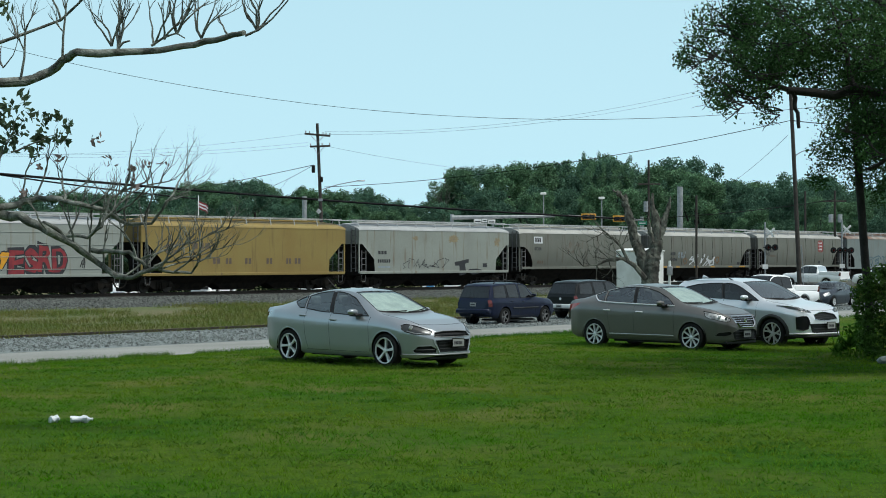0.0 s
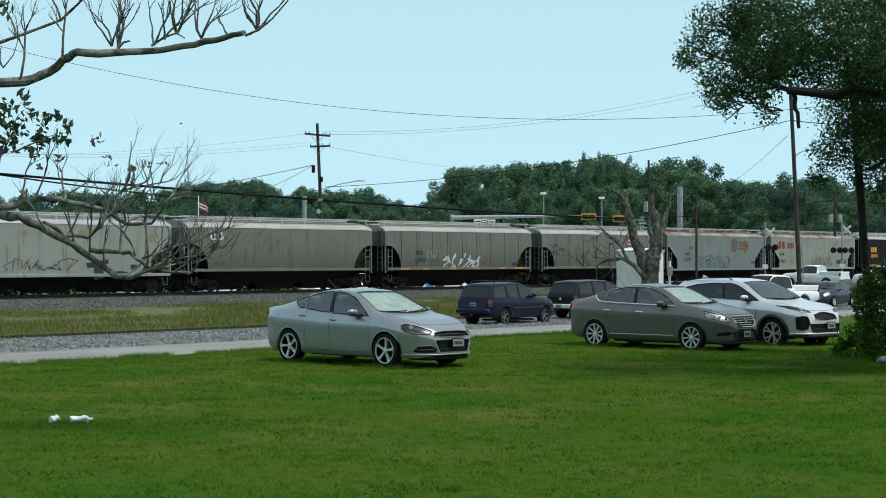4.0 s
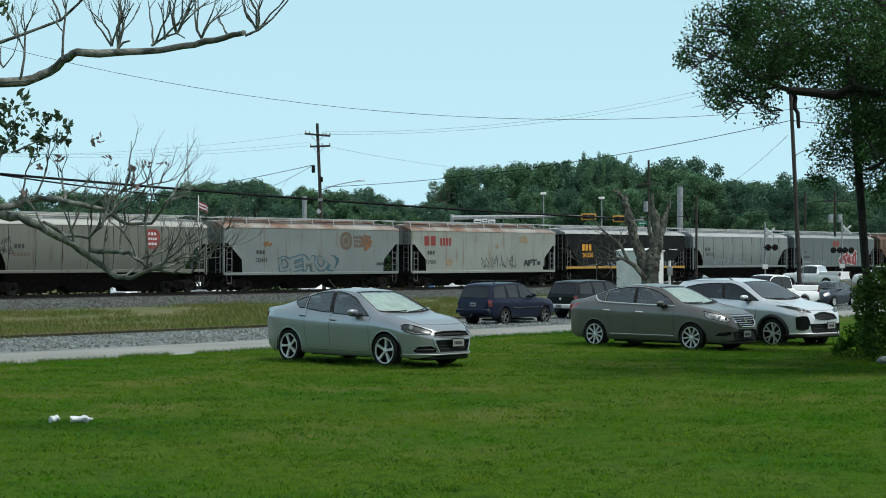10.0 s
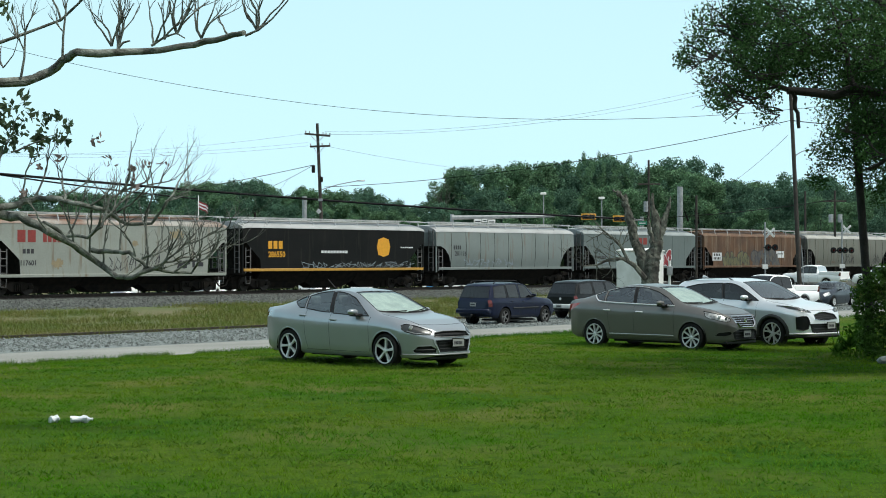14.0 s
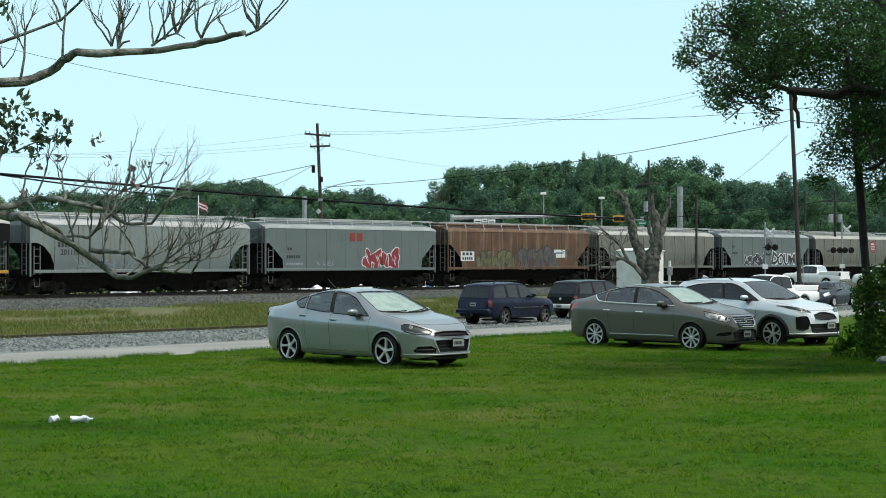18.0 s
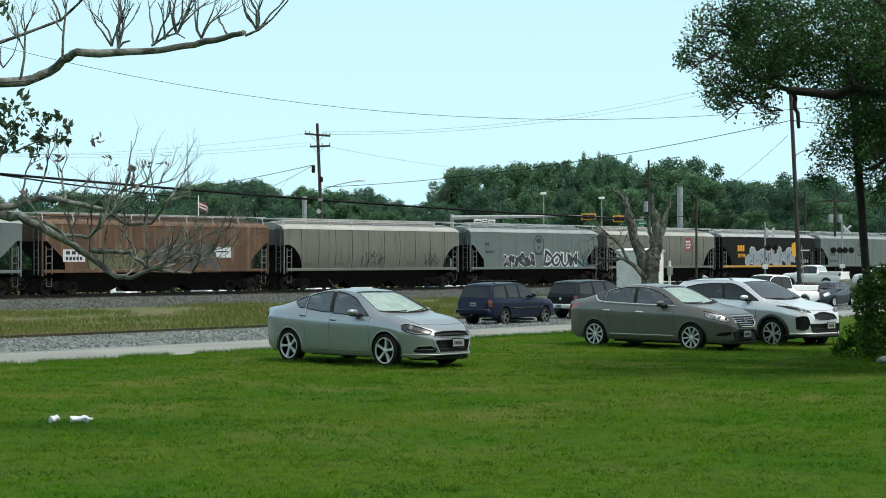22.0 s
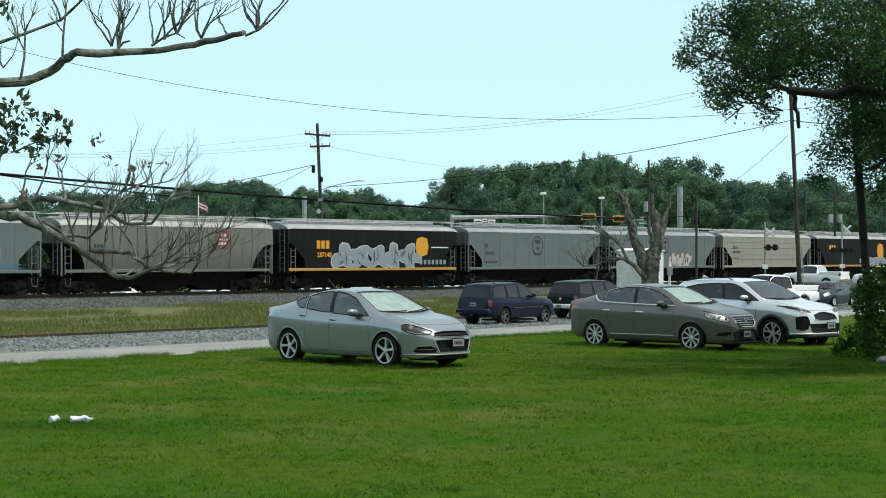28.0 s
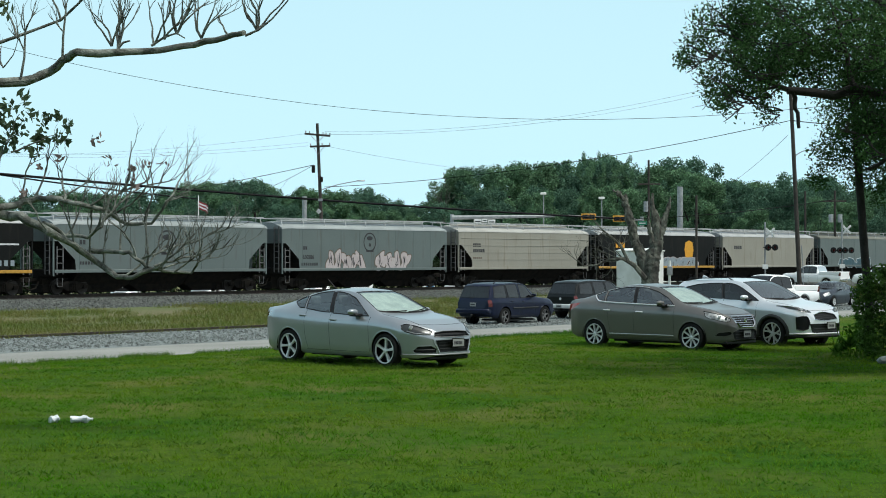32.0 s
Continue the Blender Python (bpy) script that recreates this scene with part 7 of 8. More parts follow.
wire((-8.71, 125.0, 11.18), (23.15, 140.0, 16.00), 1.0, .008)
wire((-8.71, 125.0, 10.34), (20.80, 150.0, 9.40), 1.0, .008)
wire((-9.96, 125.0, 11.26), (-44.28, 135.0, 10.55), .8, .006)
wire((-9.96, 125.0, 10.59), (-44.28, 135.0, 11.00), .8, .006)
wire((-9.96, 125.0, 10.34), (-44.28, 135.0, 10.82), .8, .006)


def crossing_signal(x, y, z, label, buck=4.75, lamps=3.45, sides=(1,)):
    c = thing("crossing_signal", pose(x, y, z), label, "crossing signal", "railway crossing signals")
    part("mast", tube(bmesh.new(), [(0, 0, 0), (0, 0, buck + .95)], .075, 10), "galv", c)
    part("base", box(bmesh.new(), -.3, .3, -.3, .3, 0, .5, .03), "galv", c)
    for a in (-45, 45):
        ob = part("crossbuck_board", box(bmesh.new(), -.54, .54, -.02, .02, -.10, .10, .01), "white_paint", c)
        ob.matrix_basis = Matrix.Translation((.42, -.1 - (.03 if a > 0 else 0), buck)) @ Matrix.Rotation(radians(-25), 4, "Z") @ Matrix.Rotation(radians(a), 4, "Y")
    part("crossbuck_bracket", tube(bmesh.new(), [(0, -.05, buck), (.45, -.08, buck)], .03, 6), "galv", c)
    arm = part("lamp_arm", tube(bmesh.new(), [(-.2 if len(sides) == 1 else -1.0, -.08, lamps), (.95, -.08, lamps)], .045, 6), "black_plastic", c)
    for sx in [s * k for s in sides for k in (.25, .85)]:
        ob = part("signal_lamp", lathe(bmesh.new(), [(.001, 0), (.28, 0), (.29, -.02), (.15, -.02), (.15, -.28), (.13, -.28), (.12, -.05), (.001, -.05)], "y", 18, (sx, -.12, lamps)), "black_plastic", arm)
        part("signal_lens", lathe(bmesh.new(), [(.001, -.06), (.11, -.055), (.12, -.05)], "y", 14, (sx, -.12, lamps)), "lamp_red", arm)
    part("notice", box(bmesh.new(), -.25, .25, -.1, -.08, 1.55, 1.95, .005), "white_paint", c)
    return c


crossing_signal(28.5, 150, -.45, "railway crossing signal with white crossbuck and dark lamps")
crossing_signal(37.9, 161, -.45, "railway crossing signal with white crossbuck beside the road", 5.2, 3.25, (-1, 1))


def traffic_arm(x0, z0, x1, z1, y, r0, r1, heads, label):
    t = thing("traffic_signal", pose(x0, y, -.46), label, "traffic signal", "traffic signals")
    part("pole", tube(bmesh.new(), [(0, 0, -.72), (0, 0, z0 + .46 + .35)], .17, 12), "galv", t)
    part("mast_arm", tube(bmesh.new(), [(0, -.1, z0 + .46), (x1 - x0, -.1, z1 + .46)], [r0, r1], 10), "galv", t)
    for xh in heads:
        u = (xh - x0) / (x1 - x0)
        z = z0 + (z1 - z0) * u + .46
        h = part("signal_head", box(bmesh.new(), xh - x0 - .72, xh - x0 + .72, -.42, -.34, z - .3, z + .3, .04), "signal_yellow", t, "yellow backplate of a horizontal signal head")
        part("signal_box", box(bmesh.new(), xh - x0 - .6, xh - x0 + .6, -.5, -.42, z - .2, z + .2, .03), "black_plastic", h)
        for k in (-.38, 0, .38):
            part("signal_lens", lathe(bmesh.new(), [(.001, -.53), (.12, -.52), (.14, -.50)], "y", 12, (xh - x0 + k, 0, z)), "lamp_amber" if k == 0 else "ink", h)
            part("visor", lathe(bmesh.new(), [(.15, -.5), (.15, -.72), (.165, -.72), (.165, -.5)], "y", 10, (xh - x0 + k, 0, z), caps=False), "ink", h)
    return t


traffic_arm(0.88, 6.0, 10.89, 6.15, 165, .22, .12, [], "grey tapered mast arm over the road behind the train")
cross_arm = traffic_arm(19.36, 5.75, 12.16, 6.2, 165, .12, .08, [17.21, 14.13], "traffic signal arm with two yellow-backed heads")
street_sign = part("street_name_sign", box(bmesh.new(), -.42, .45, -.32, -.28, 5.72, 6.1, .01), "green_sign", cross_arm, "small green street name board")
part("sign_bar", box(bmesh.new(), -.3, .32, -.33, -.322, 5.86, 5.96), "white_paint", street_sign, smooth=0)
for x, h in ((10.98, 9.54), (17.33, 9.05)):
    lp = plain_pole(x, 185, -.46, h, .08, .06, name="street_lamp", label="slim grey street lamp behind the train", mat="galv", cat="street lamp")
    part("lamp_head", box(bmesh.new(), -.35, .3, -.2, .2, h - .1, h + .15, .04), "white_paint", lp)

flag = thing("flagpole", pose(-20.2, 140, -.46), "thin white flagpole with a red and white striped flag", "flagpole")
part("pole", tube(bmesh.new(), [(0, 0, -.6), (0, 0, 7.7)], [.06, .04], 8), "white_paint", flag)
for k in range(5):
    z0, z1 = 7.25 - .13 * k, 7.25 - .13 * (k + 1)
    part("flag_stripe", prism(bmesh.new(), [(.04, z0), (.35, z0 - .16), (.62, z0 - .24), (.80, z0 - .46), (.78, z1 - .46), (.60, z1 - .24), (.35, z1 - .16), (.04, z1)], -.02, .02), "tagred" if k % 2 == 0 else "tagwhite", flag)
board = thing("roadside_sign", pose(4.25, 172, -.46), "white roadside sign panels on posts behind the train", "sign")
for _a, _b, _z in ((-1.1, -.35, 6.05), (-.3, .25, 6.15), (.32, 1.05, 6.0)):
    panel = part("panel", box(bmesh.new(), _a, _b, -.06, .06, _z, _z + .42, .02), "white_paint", board)
    part("panel_bar", box(bmesh.new(), _a + .1, _b - .1, -.07, -.062, _z + .14, _z + .24), "ink", panel, smooth=0)
for _x in (-.8, .8):
    part("post", tube(bmesh.new(), [(_x, 0, -.6), (_x, 0, 6.1)], .07, 8), "galv", board)

# equipment hut of the crossing
hut = thing("equipment_hut", Matrix.Translation((12.55, 108, -.62)) @ pose(0, 0, 0, 0, 0, TURN), "white metal railway equipment hut", "hut")
part("wall", box(bmesh.new(), -1.05, 1.05, -1.1, 1.1, .15, 3.1, .02), "white_paint", hut)
part("roof", prism(bmesh.new(), [(-1.12, 3.1), (1.12, 3.1), (1.12, 3.16), (0, 3.3), (-1.12, 3.16)], -1.16, 1.16), "white_paint", hut)
d = part("door", box(bmesh.new(), -.45, .45, -1.13, -1.1, .25, 2.3, .01), "white_paint", hut)
part("handle", box(bmesh.new(), .3, .36, -1.17, -1.13, 1.2, 1.35, .005), "galv", d)
part("footing", box(bmesh.new(), -1.0, 1.0, -1.05, 1.05, 0, .15), "galv", hut, smooth=0)
meter = thing("meter_box", pose(13.9, 104, -.6), "pale utility meter box on a white post", "meter box")
part("post", tube(bmesh.new(), [(0, 0, 0), (0, 0, 2.5)], .08, 8), "white_paint", meter)
part("cabinet", box(bmesh.new(), -.16, .16, -.2, -.05, 1.6, 2.15, .02), "galv", meter)

# an old rail left lying along the gravel's edge
old = thing("old_rail", Matrix.Translation(at(60, 49.7, -.735)) @ pose(0, 0, 0, 0, 0, TURN), "rusty disused rail along the gravel's edge", "rail", kind="structure")
part("rail", box(bmesh.new(), -45, 30, -.035, .035, 0, .10, .015), "rail", old)


# ---- plants ----
RNG = np.random.default_rng(7)


def leaf_quads(centres, size, rng, flat=0.0, long=1.6):
    """Small bent-less leaves as quads, one at each centre, turned at random."""
    n = len(centres)
    a = rng.normal(size=(n, 3))
    a[:, 2] *= (1 - flat)
    a /= np.linalg.norm(a, axis=1)[:, None] + 1e-9
    b = rng.normal(size=(n, 3))
    b -= a * (a * b).sum(1)[:, None]
    b /= np.linalg.norm(b, axis=1)[:, None] + 1e-9
    s = size * rng.uniform(.6, 1.3, size=(n, 1))
    u, v = a * s * long / 2, b * s / 2
    return np.stack([centres - u, centres - v * .9, centres + u, centres + v * .9], 1)


def clump_points(clumps, per, rng, shell=.5):
    """Points in and near the skin of lumpy balls (x, y, z, r)."""
    out = []
    for x, y, z, r in clumps:
        k = max(6, int(per * r * r))
        d = rng.normal(size=(k, 3))
        d /= np.linalg.norm(d, axis=1)[:, None]
        rad = r * (shell + (1 - shell) * rng.uniform(0, 1, size=(k, 1)) ** .6) * rng.uniform(.8, 1.15, size=(k, 1))
        out.append(np.array([[x, y, z]]) + d * rad)
    return np.concatenate(out)


def wander(a, b, bend, n=7, seed=0):
    """A crooked line from a to b."""
    r = random.Random(seed)
    a, b = Vector(a), Vector(b)
    L = (b - a).length
    pts = []
    for i in range(n + 1):
        t = i / n
        w = math.sin(math.pi * t)
        pts.append(a.lerp(b, t) + Vector((r.uniform(-1, 1), r.uniform(-1, 1), r.uniform(-1, 1))) * bend * L * w)
    return pts


def twig_spray(bm, base, direction, length, r0, depth, rnd, up=.5, tips=None):
    """Twigs that fork and turn upwards."""
    d = Vector(direction).normalized()
    p = Vector(base)
    pts, rad = [p.copy()], [r0]
    n = 5
    for i in range(n):
        d = (d + Vector((rnd.uniform(-.42, .42), rnd.uniform(-.35, .35), rnd.uniform(-.25, .25) + up * .2))).normalized()
        p = p + d * length / n
        pts.append(p.copy())
        rad.append(r0 * (1 - .68 * (i + 1) / n))
        if depth and i in (1, 2, 3) and rnd.random() < .72:
            side = Vector((rnd.uniform(-1, 1), rnd.uniform(-.7, .7), rnd.uniform(.1, .9)))
            twig_spray(bm, p, d * .7 + side * .75, length * rnd.uniform(.45, .75), rad[-1] * .8, depth - 1, rnd, up, tips)
    tube(bm, pts, rad, 5, cap=False)
    if tips is not None:
        tips.append(p.copy())


def bare_tree():
    """A tree with mostly bare limbs; its trunk stands left of the view."""
    t = thing("bare_tree", pose(-7.9, 20.0, 0), "half-dead tree with bare lichen-grey limbs", "tree")
    o = Vector((7.9, 0, 0))
    part("trunk", tube(bmesh.new(), [(0, 0, -.1), (.05, 0, 1.0), (.25, 0, 2.2), (.5, .1, 3.2), (.8, .1, 4.2)], [.26, .2, .17, .14, .11], 12), "pale_bark", t)
    # limbs: points (x, z) with the tree's foot at -7.9
    limbs = {
        "a": ([(-7.3, 3.6), (-6.4, 4.0), (-5.6, 4.08), (-4.96, 4.14), (-4.69, 4.28), (-4.43, 4.44), (-4.29, 4.46), (-3.9, 4.45), (-3.36, 4.53), (-2.96, 4.61), (-2.56, 4.66), (-2.32, 4.68)], .065, .032),
        "b": ([(-7.2, 3.9), (-6.0, 4.35), (-5.3, 4.58), (-4.56, 4.9), (-4.2, 5.2)], .03, .012),
        "c": ([(-7.65, 2.2), (-6.6, 2.55), (-5.6, 2.62), (-5.15, 2.55), (-4.96, 2.55), (-4.6, 2.36), (-4.36, 2.22), (-4.13, 2.0), (-3.86, 1.83), (-3.62, 1.83), (-3.3, 1.96)], .070, .022),
        "d": ([(-5.25, 2.62), (-5.06, 2.70), (-4.83, 2.77), (-4.53, 2.74), (-4.23, 2.67), (-3.96, 2.60), (-3.79, 2.47), (-3.46, 2.46), (-3.25, 2.72)], .045, .014),
        "e": ([(-4.75, 2.48), (-4.5, 2.32), (-4.2, 2.3), (-3.98, 2.42), (-3.9, 2.75), (-3.55, 2.95)], .026, .01),
        "f": ([(-4.2, 2.14), (-3.9, 2.12), (-3.66, 2.11), (-3.46, 1.95), (-3.29, 1.9), (-3.0, 1.88), (-2.9, 2.0)], .03, .012),
        "h": ([(-3.53, 2.06), (-3.40, 2.08), (-3.23, 2.17), (-3.02, 2.23), (-2.72, 2.34), (-2.47, 2.42)], .015, .005),
        "i": ([(-3.36, 1.95), (-3.06, 2.06), (-2.85, 2.10), (-2.51, 2.21)], .014, .005),
        "j": ([(-3.29, 1.93), (-3.02, 2.02), (-2.68, 2.06)], .012, .005),
        "k": ([(-4.2, 2.3), (-4.0, 2.55), (-3.7, 2.68), (-3.45, 2.9), (-3.2, 2.95)], .016, .006),
    }
    rnd = random.Random(5)
    dry, tips_all = [], []
    for key, (pts, r0, r1) in limbs.items():
        k = len(pts)
        p3 = [Vector((x, .25 * math.sin(i * 1.3 + ord(key)), z)) + o for i, (x, z) in enumerate(pts)]
        fine, rad = [], []
        for i in range(k - 1):
            for s in range(3):
                u = s / 3
                fine.append(p3[i].lerp(p3[i + 1], u) + Vector((rnd.uniform(-.012, .012), rnd.uniform(-.012, .012), rnd.uniform(-.012, .012))))
                rad.append((r0 + (r1 - r0) * (i + u) / (k - 1)) * rnd.uniform(.92, 1.1))
        fine.append(p3[-1])
        rad.append(r1)
        limb = part("limb", tube(bmesh.new(), fine, rad, 9), "pale_bark", t)
        bm = bmesh.new()
        tips = []
        count = {"a": 0, "b": 5, "c": 6, "d": 9, "e": 5, "f": 6, "h": 7, "i": 6, "j": 4, "k": 5}[key]
        start = {"a": .33, "b": .3, "c": .45, "d": .1}.get(key, .2)
        for i in range(count):
            u = start + (1 - start) * (i + rnd.uniform(.2, .8)) / count
            b = fine[int(u * (len(fine) - 1))]
            direction = (rnd.uniform(-.5, .6), rnd.uniform(-.4, .4), 1.0) if key in "ab" else (rnd.uniform(-.2, 1.0), rnd.uniform(-.5, .5), rnd.uniform(.25, .8))
            twig_spray(bm, b, direction, rnd.uniform(.45, .85) if key in "ab" else (rnd.uniform(.2, .42) if key in "hijk" else rnd.uniform(.4, .8)), .010 if key in "hijk" else .0155, 1 if key in "hijk" else 2, rnd, .5, tips)
        if key == "a":
            # fans of twigs at the old forks of the upper limb
            for x, z, n, long in ((-3.85, 4.52, 5, .62), (-3.92, 4.56, 3, .55), (-3.42, 4.57, 2, .5), (-3.15, 4.70, 6, .6), (-3.30, 4.64, 2, .5), (-2.86, 4.65, 4, .55), (-2.54, 4.68, 1, .35), (-2.20, 4.74, 6, .55)):
                for i in range(n):
                    twig_spray(bm, Vector((x, .05, z)) + o, (rnd.uniform(-.55, .55), rnd.uniform(-.3, .3), 1.0), long * rnd.uniform(.8, 1.2), .015, 2, rnd, .6, tips)
            for pts in (((-3.45, 4.56), (-3.3, 4.66), (-3.15, 4.71), (-3.05, 4.65)), ((-2.34, 4.68), (-2.18, 4.75), (-2.02, 4.88), (-1.83, 5.1)), ((-4.99, 4.19), (-4.95, 4.42), (-4.94, 4.72)), ((-4.5, 4.4), (-4.49, 4.68), (-4.46, 4.98)), ((-3.85, 4.52), (-3.78, 4.60), (-3.70, 4.62))):
                tube(bm, [Vector((x, .03, z)) + o for x, z in pts], [.017 - .003 * k for k in range(len(pts))], 6)
            for x, z, n in ((-4.94, 4.72, 4), (-4.95, 4.5, 2), (-4.46, 4.98, 3), (-4.48, 4.72, 2), (-5.2, 4.3, 3)):
                for i in range(n):
                    twig_spray(bm, Vector((x, .03, z)) + o, (rnd.uniform(-.7, .7), rnd.uniform(-.3, .3), 1.0), .42 * rnd.uniform(.7, 1.2), .009, 1, rnd, .5, tips)
        for i in range(0 if key == "a" else 3):
            twig_spray(bm, fine[-1], (.9, rnd.uniform(-.4, .4), rnd.uniform(.1, .8)), rnd.uniform(.35, .6), r1 * .7, 2, rnd, .6, tips)
        tagged(part("twig_growth", bm, "pale_bark", limb), kind="stuff")
        tips_all += [p for p in tips if key in "cd"]
    # the few living leaves, and withered ones at twig ends
    rng = np.random.default_rng(3)
    c = clump_points([(x + 7.9, .05, z, r * 1.15) for x, z, r in ((-5.16, 3.83, .12), (-4.96, 3.96, .09), (-5.05, 3.6, .13), (-4.73, 3.66, .11), (-4.76, 3.46, .12), (-4.56, 3.72, .09), (-4.5, 3.46, .12), (-5.15, 3.4, .15), (-4.85, 3.32, .12), (-5.2, 5.0, .1), (-4.45, 3.62, .08), (-4.9, 3.75, .1), (-5.2, 3.62, .12))], 1500, rng, .1)
    part("leaves", quads(leaf_quads(c, .058, rng, long=1.8)), "pale_leaf", t)
    bm = bmesh.new()
    for a, b in (((-5.6, 2.62), (-5.1, 3.5)), ((-5.1, 3.3), (-4.6, 3.5)), ((-5.3, 3.0), (-5.0, 3.75))):
        tube(bm, wander((a[0] + 7.9, 0, a[1]), (b[0] + 7.9, 0, b[1]), .05, 6, 3), [.014 - .0015 * i for i in range(7)], 5)
    part("leaf_twigs", bm, "pale_bark", t)
    sel = [Vector((x + 7.9, 0, z)) for x, z in ((-4.1, 3.43), (-3.96, 3.23), (-3.52, 3.16), (-3.33, 3.17), (-3.66, 2.93), (-4.5, 3.25), (-4.75, 3.1))] + [p for p in tips_all if p.z > 2.6][::90]
    c = np.concatenate([np.array(p)[None] + rng.normal(size=(9, 3)) * .04 for p in sel]) if sel else np.zeros((1, 3))
    part("dry_leaves", quads(leaf_quads(c, .05, rng, long=1.8)), "dry_leaf", t)
    return t


def oak():
    """The tree whose limbs hang in from the right."""
    D = 30.0
    t = thing("oak_tree", pose(9.3, D, 0), "large dark-leaved oak hanging over the lawn", "tree")
    part("trunk", tube(bmesh.new(), [(0, 0, -.1), (-.05, 0, 1.5), (-.1, 0, 3.2), (-.2, 0, 5), (-.3, 0, 7.5)], [.42, .34, .30, .26, .16], 14), "dark_bark", t)
    for a, b, r0, r1, seed in (((-.15, 0, 4.9), (-3.2, 0, 5.02), .13, .07, 1), ((-.2, 0, 6.2), (-3.6, .3, 7.4), .08, .03, 2), ((-3.1, 0, 5.0), (-4.9, .5, 5.9), .05, .012, 3),
                               ((-3.1, 0, 5.05), (-3.0, 0, 4.35), .045, .03, 4), ((-.2, 0, 4.3), (-1.9, -.4, 3.6), .09, .03, 5), ((-2.0, 0, 5.0), (-2.4, .2, 6.6), .05, .015, 6), ((-3.3, 0, 5.1), (-4.4, .3, 4.95), .03, .012, 7)):
        pts = wander(a, b, .035, 8, seed)
        part("limb", tube(bmesh.new(), pts, [r0 + (r1 - r0) * i / 8 for i in range(9)], 9), "dark_bark", t)
    rng = np.random.default_rng(11)
    clumps = [(-4.75, 0, 5.75, .40), (-5.0, .2, 5.65, .2), (-4.5, .3, 6.3, .45), (-4.1, -.2, 6.0, .55), (-4.5, 0, 5.2, .38), (-4.0, .2, 5.0, .42), (-3.55, 0, 4.75, .3), (-3.6, -.3, 5.4, .45), (-3.5, .2, 6.4, .65),
              (-3.0, 0, 5.8, .5), (-2.9, .2, 6.6, .6), (-2.4, -.2, 5.7, .45), (-2.2, .1, 6.4, .6), (-1.9, .4, 5.2, .4), (-1.4, 0, 5.7, .6), (-1.0, .2, 6.4, .7), (-.8, 0, 5.2, .6), (-1.7, .3, 4.5, .36),
              (-1.4, 0, 4.1, .46), (-1.0, .2, 4.5, .55), (-.8, -.2, 3.9, .6), (-1.75, .2, 4.0, .28), (-.5, .2, 3.3, .5), (-2.15, .1, 4.45, .2), (-4.3, 0, 4.85, .25), (-3.9, .1, 7.0, .5), (-.3, 0, 4.6, .7), (-.4, .4, 5.9, .8), (-.9, .3, 4.9, .8), (-.5, .3, 4.2, .8), (-.3, .3, 3.6, .7), (-1.2, .5, 5.6, .8), (-.2, .4, 5.2, .9), (-1.6, 1.2, 5.2, .8), (-.9, 1.2, 6.1, .9), (-.6, 1.2, 4.6, .9), (-.3, 1.2, 3.8, .8), (-1.1, 1.3, 4.3, .6), (.1, 1.2, 5.4, 1.0), (-1.5, 1.3, 6.6, .8), (-.4, 1.3, 6.9, .9)]
    clumps += [(x + .1, y + .9, z, r * 1.1) for x, y, z, r in clumps[:28]] + [(-3.3, .6, 5.6, .5), (-2.6, .6, 5.5, .5), (-2.9, .8, 6.2, .6), (-2.2, .7, 6.0, .5), (-3.8, .6, 5.6, .5), (-1.8, .7, 6.7, .7), (-2.7, .5, 5.25, .3)] + [(-4.0, 1.0, 5.5, .45), (-3.7, 1.1, 5.9, .5), (-3.4, .9, 5.3, .4), (-3.2, 1.1, 6.1, .5), (-3.0, .9, 5.5, .45), (-3.8, 1.0, 6.4, .5), (-3.3, 1.1, 6.7, .5), (-2.8, 1.0, 5.9, .45), (-3.6, .9, 5.1, .3)]
    # the crown is deep: clumps stand nearer and farther by turns
    deep = random.Random(8)
    spaced = []
    for x, y, z, r in clumps:
        k = 1 + deep.uniform(-2.6, 3.4) / D
        spaced.append(((9.3 + x) * k - 9.3, y + D * (k - 1), 2.05 + (z - 2.05) * k, r * k))
    clumps = spaced
    pts = clump_points(clumps, 3300, rng, .2)
    # the unseen half of the crown, spreading right, thickened to shade the bush and grass
    wide = [(deep.uniform(.2, 4.2), deep.uniform(-2.5, 5.5), deep.uniform(4.4, 8.2), deep.uniform(.7, 1.15)) for _ in range(80)]
    pts = np.concatenate([pts, clump_points(wide, 900, rng, .2)])
    keep = np.array([noise.noise(Vector((p[0], p[1] * .3, p[2])) * 1.9) + .55 * noise.noise(Vector(p) * 6) > (-1 if p[0] > .2 else .0 if p[0] < -4.2 or (p[2] < 5 and p[0] < -2) else -.26) for p in pts])
    tagged(part("crown", quads(leaf_quads(pts[keep], .042, rng)), "oak_leaf", t), kind="")
    bm = bmesh.new()
    rnd = random.Random(4)
    for i, (x, y, z, r) in enumerate(clumps):
        for k in range(3):
            twig_spray(bm, (x + .3, y, z - .1), (-.8, rnd.uniform(-.5, .5), rnd.uniform(-.5, .6)), r * 1.5, .016, 1, rnd, .1)
    tagged(part("twig_growth", bm, "dark_bark", t), kind="stuff")
    # a slimmer trunk behind the bush
    s = thing("shade_tree", pose(9.05, 36.4, 0), "slim dark-trunked tree behind the bush", "tree")
    part("trunk", tube(bmesh.new(), [(.12, 0, -.1), (.1, 0, 1.0), (.0, 0, 2.2), (-.1, 0, 3.6), (-.2, 0, 5.0), (-.2, 0, 6.5)], [.12, .095, .088, .085, .08, .05], 10), "dark_bark", s)
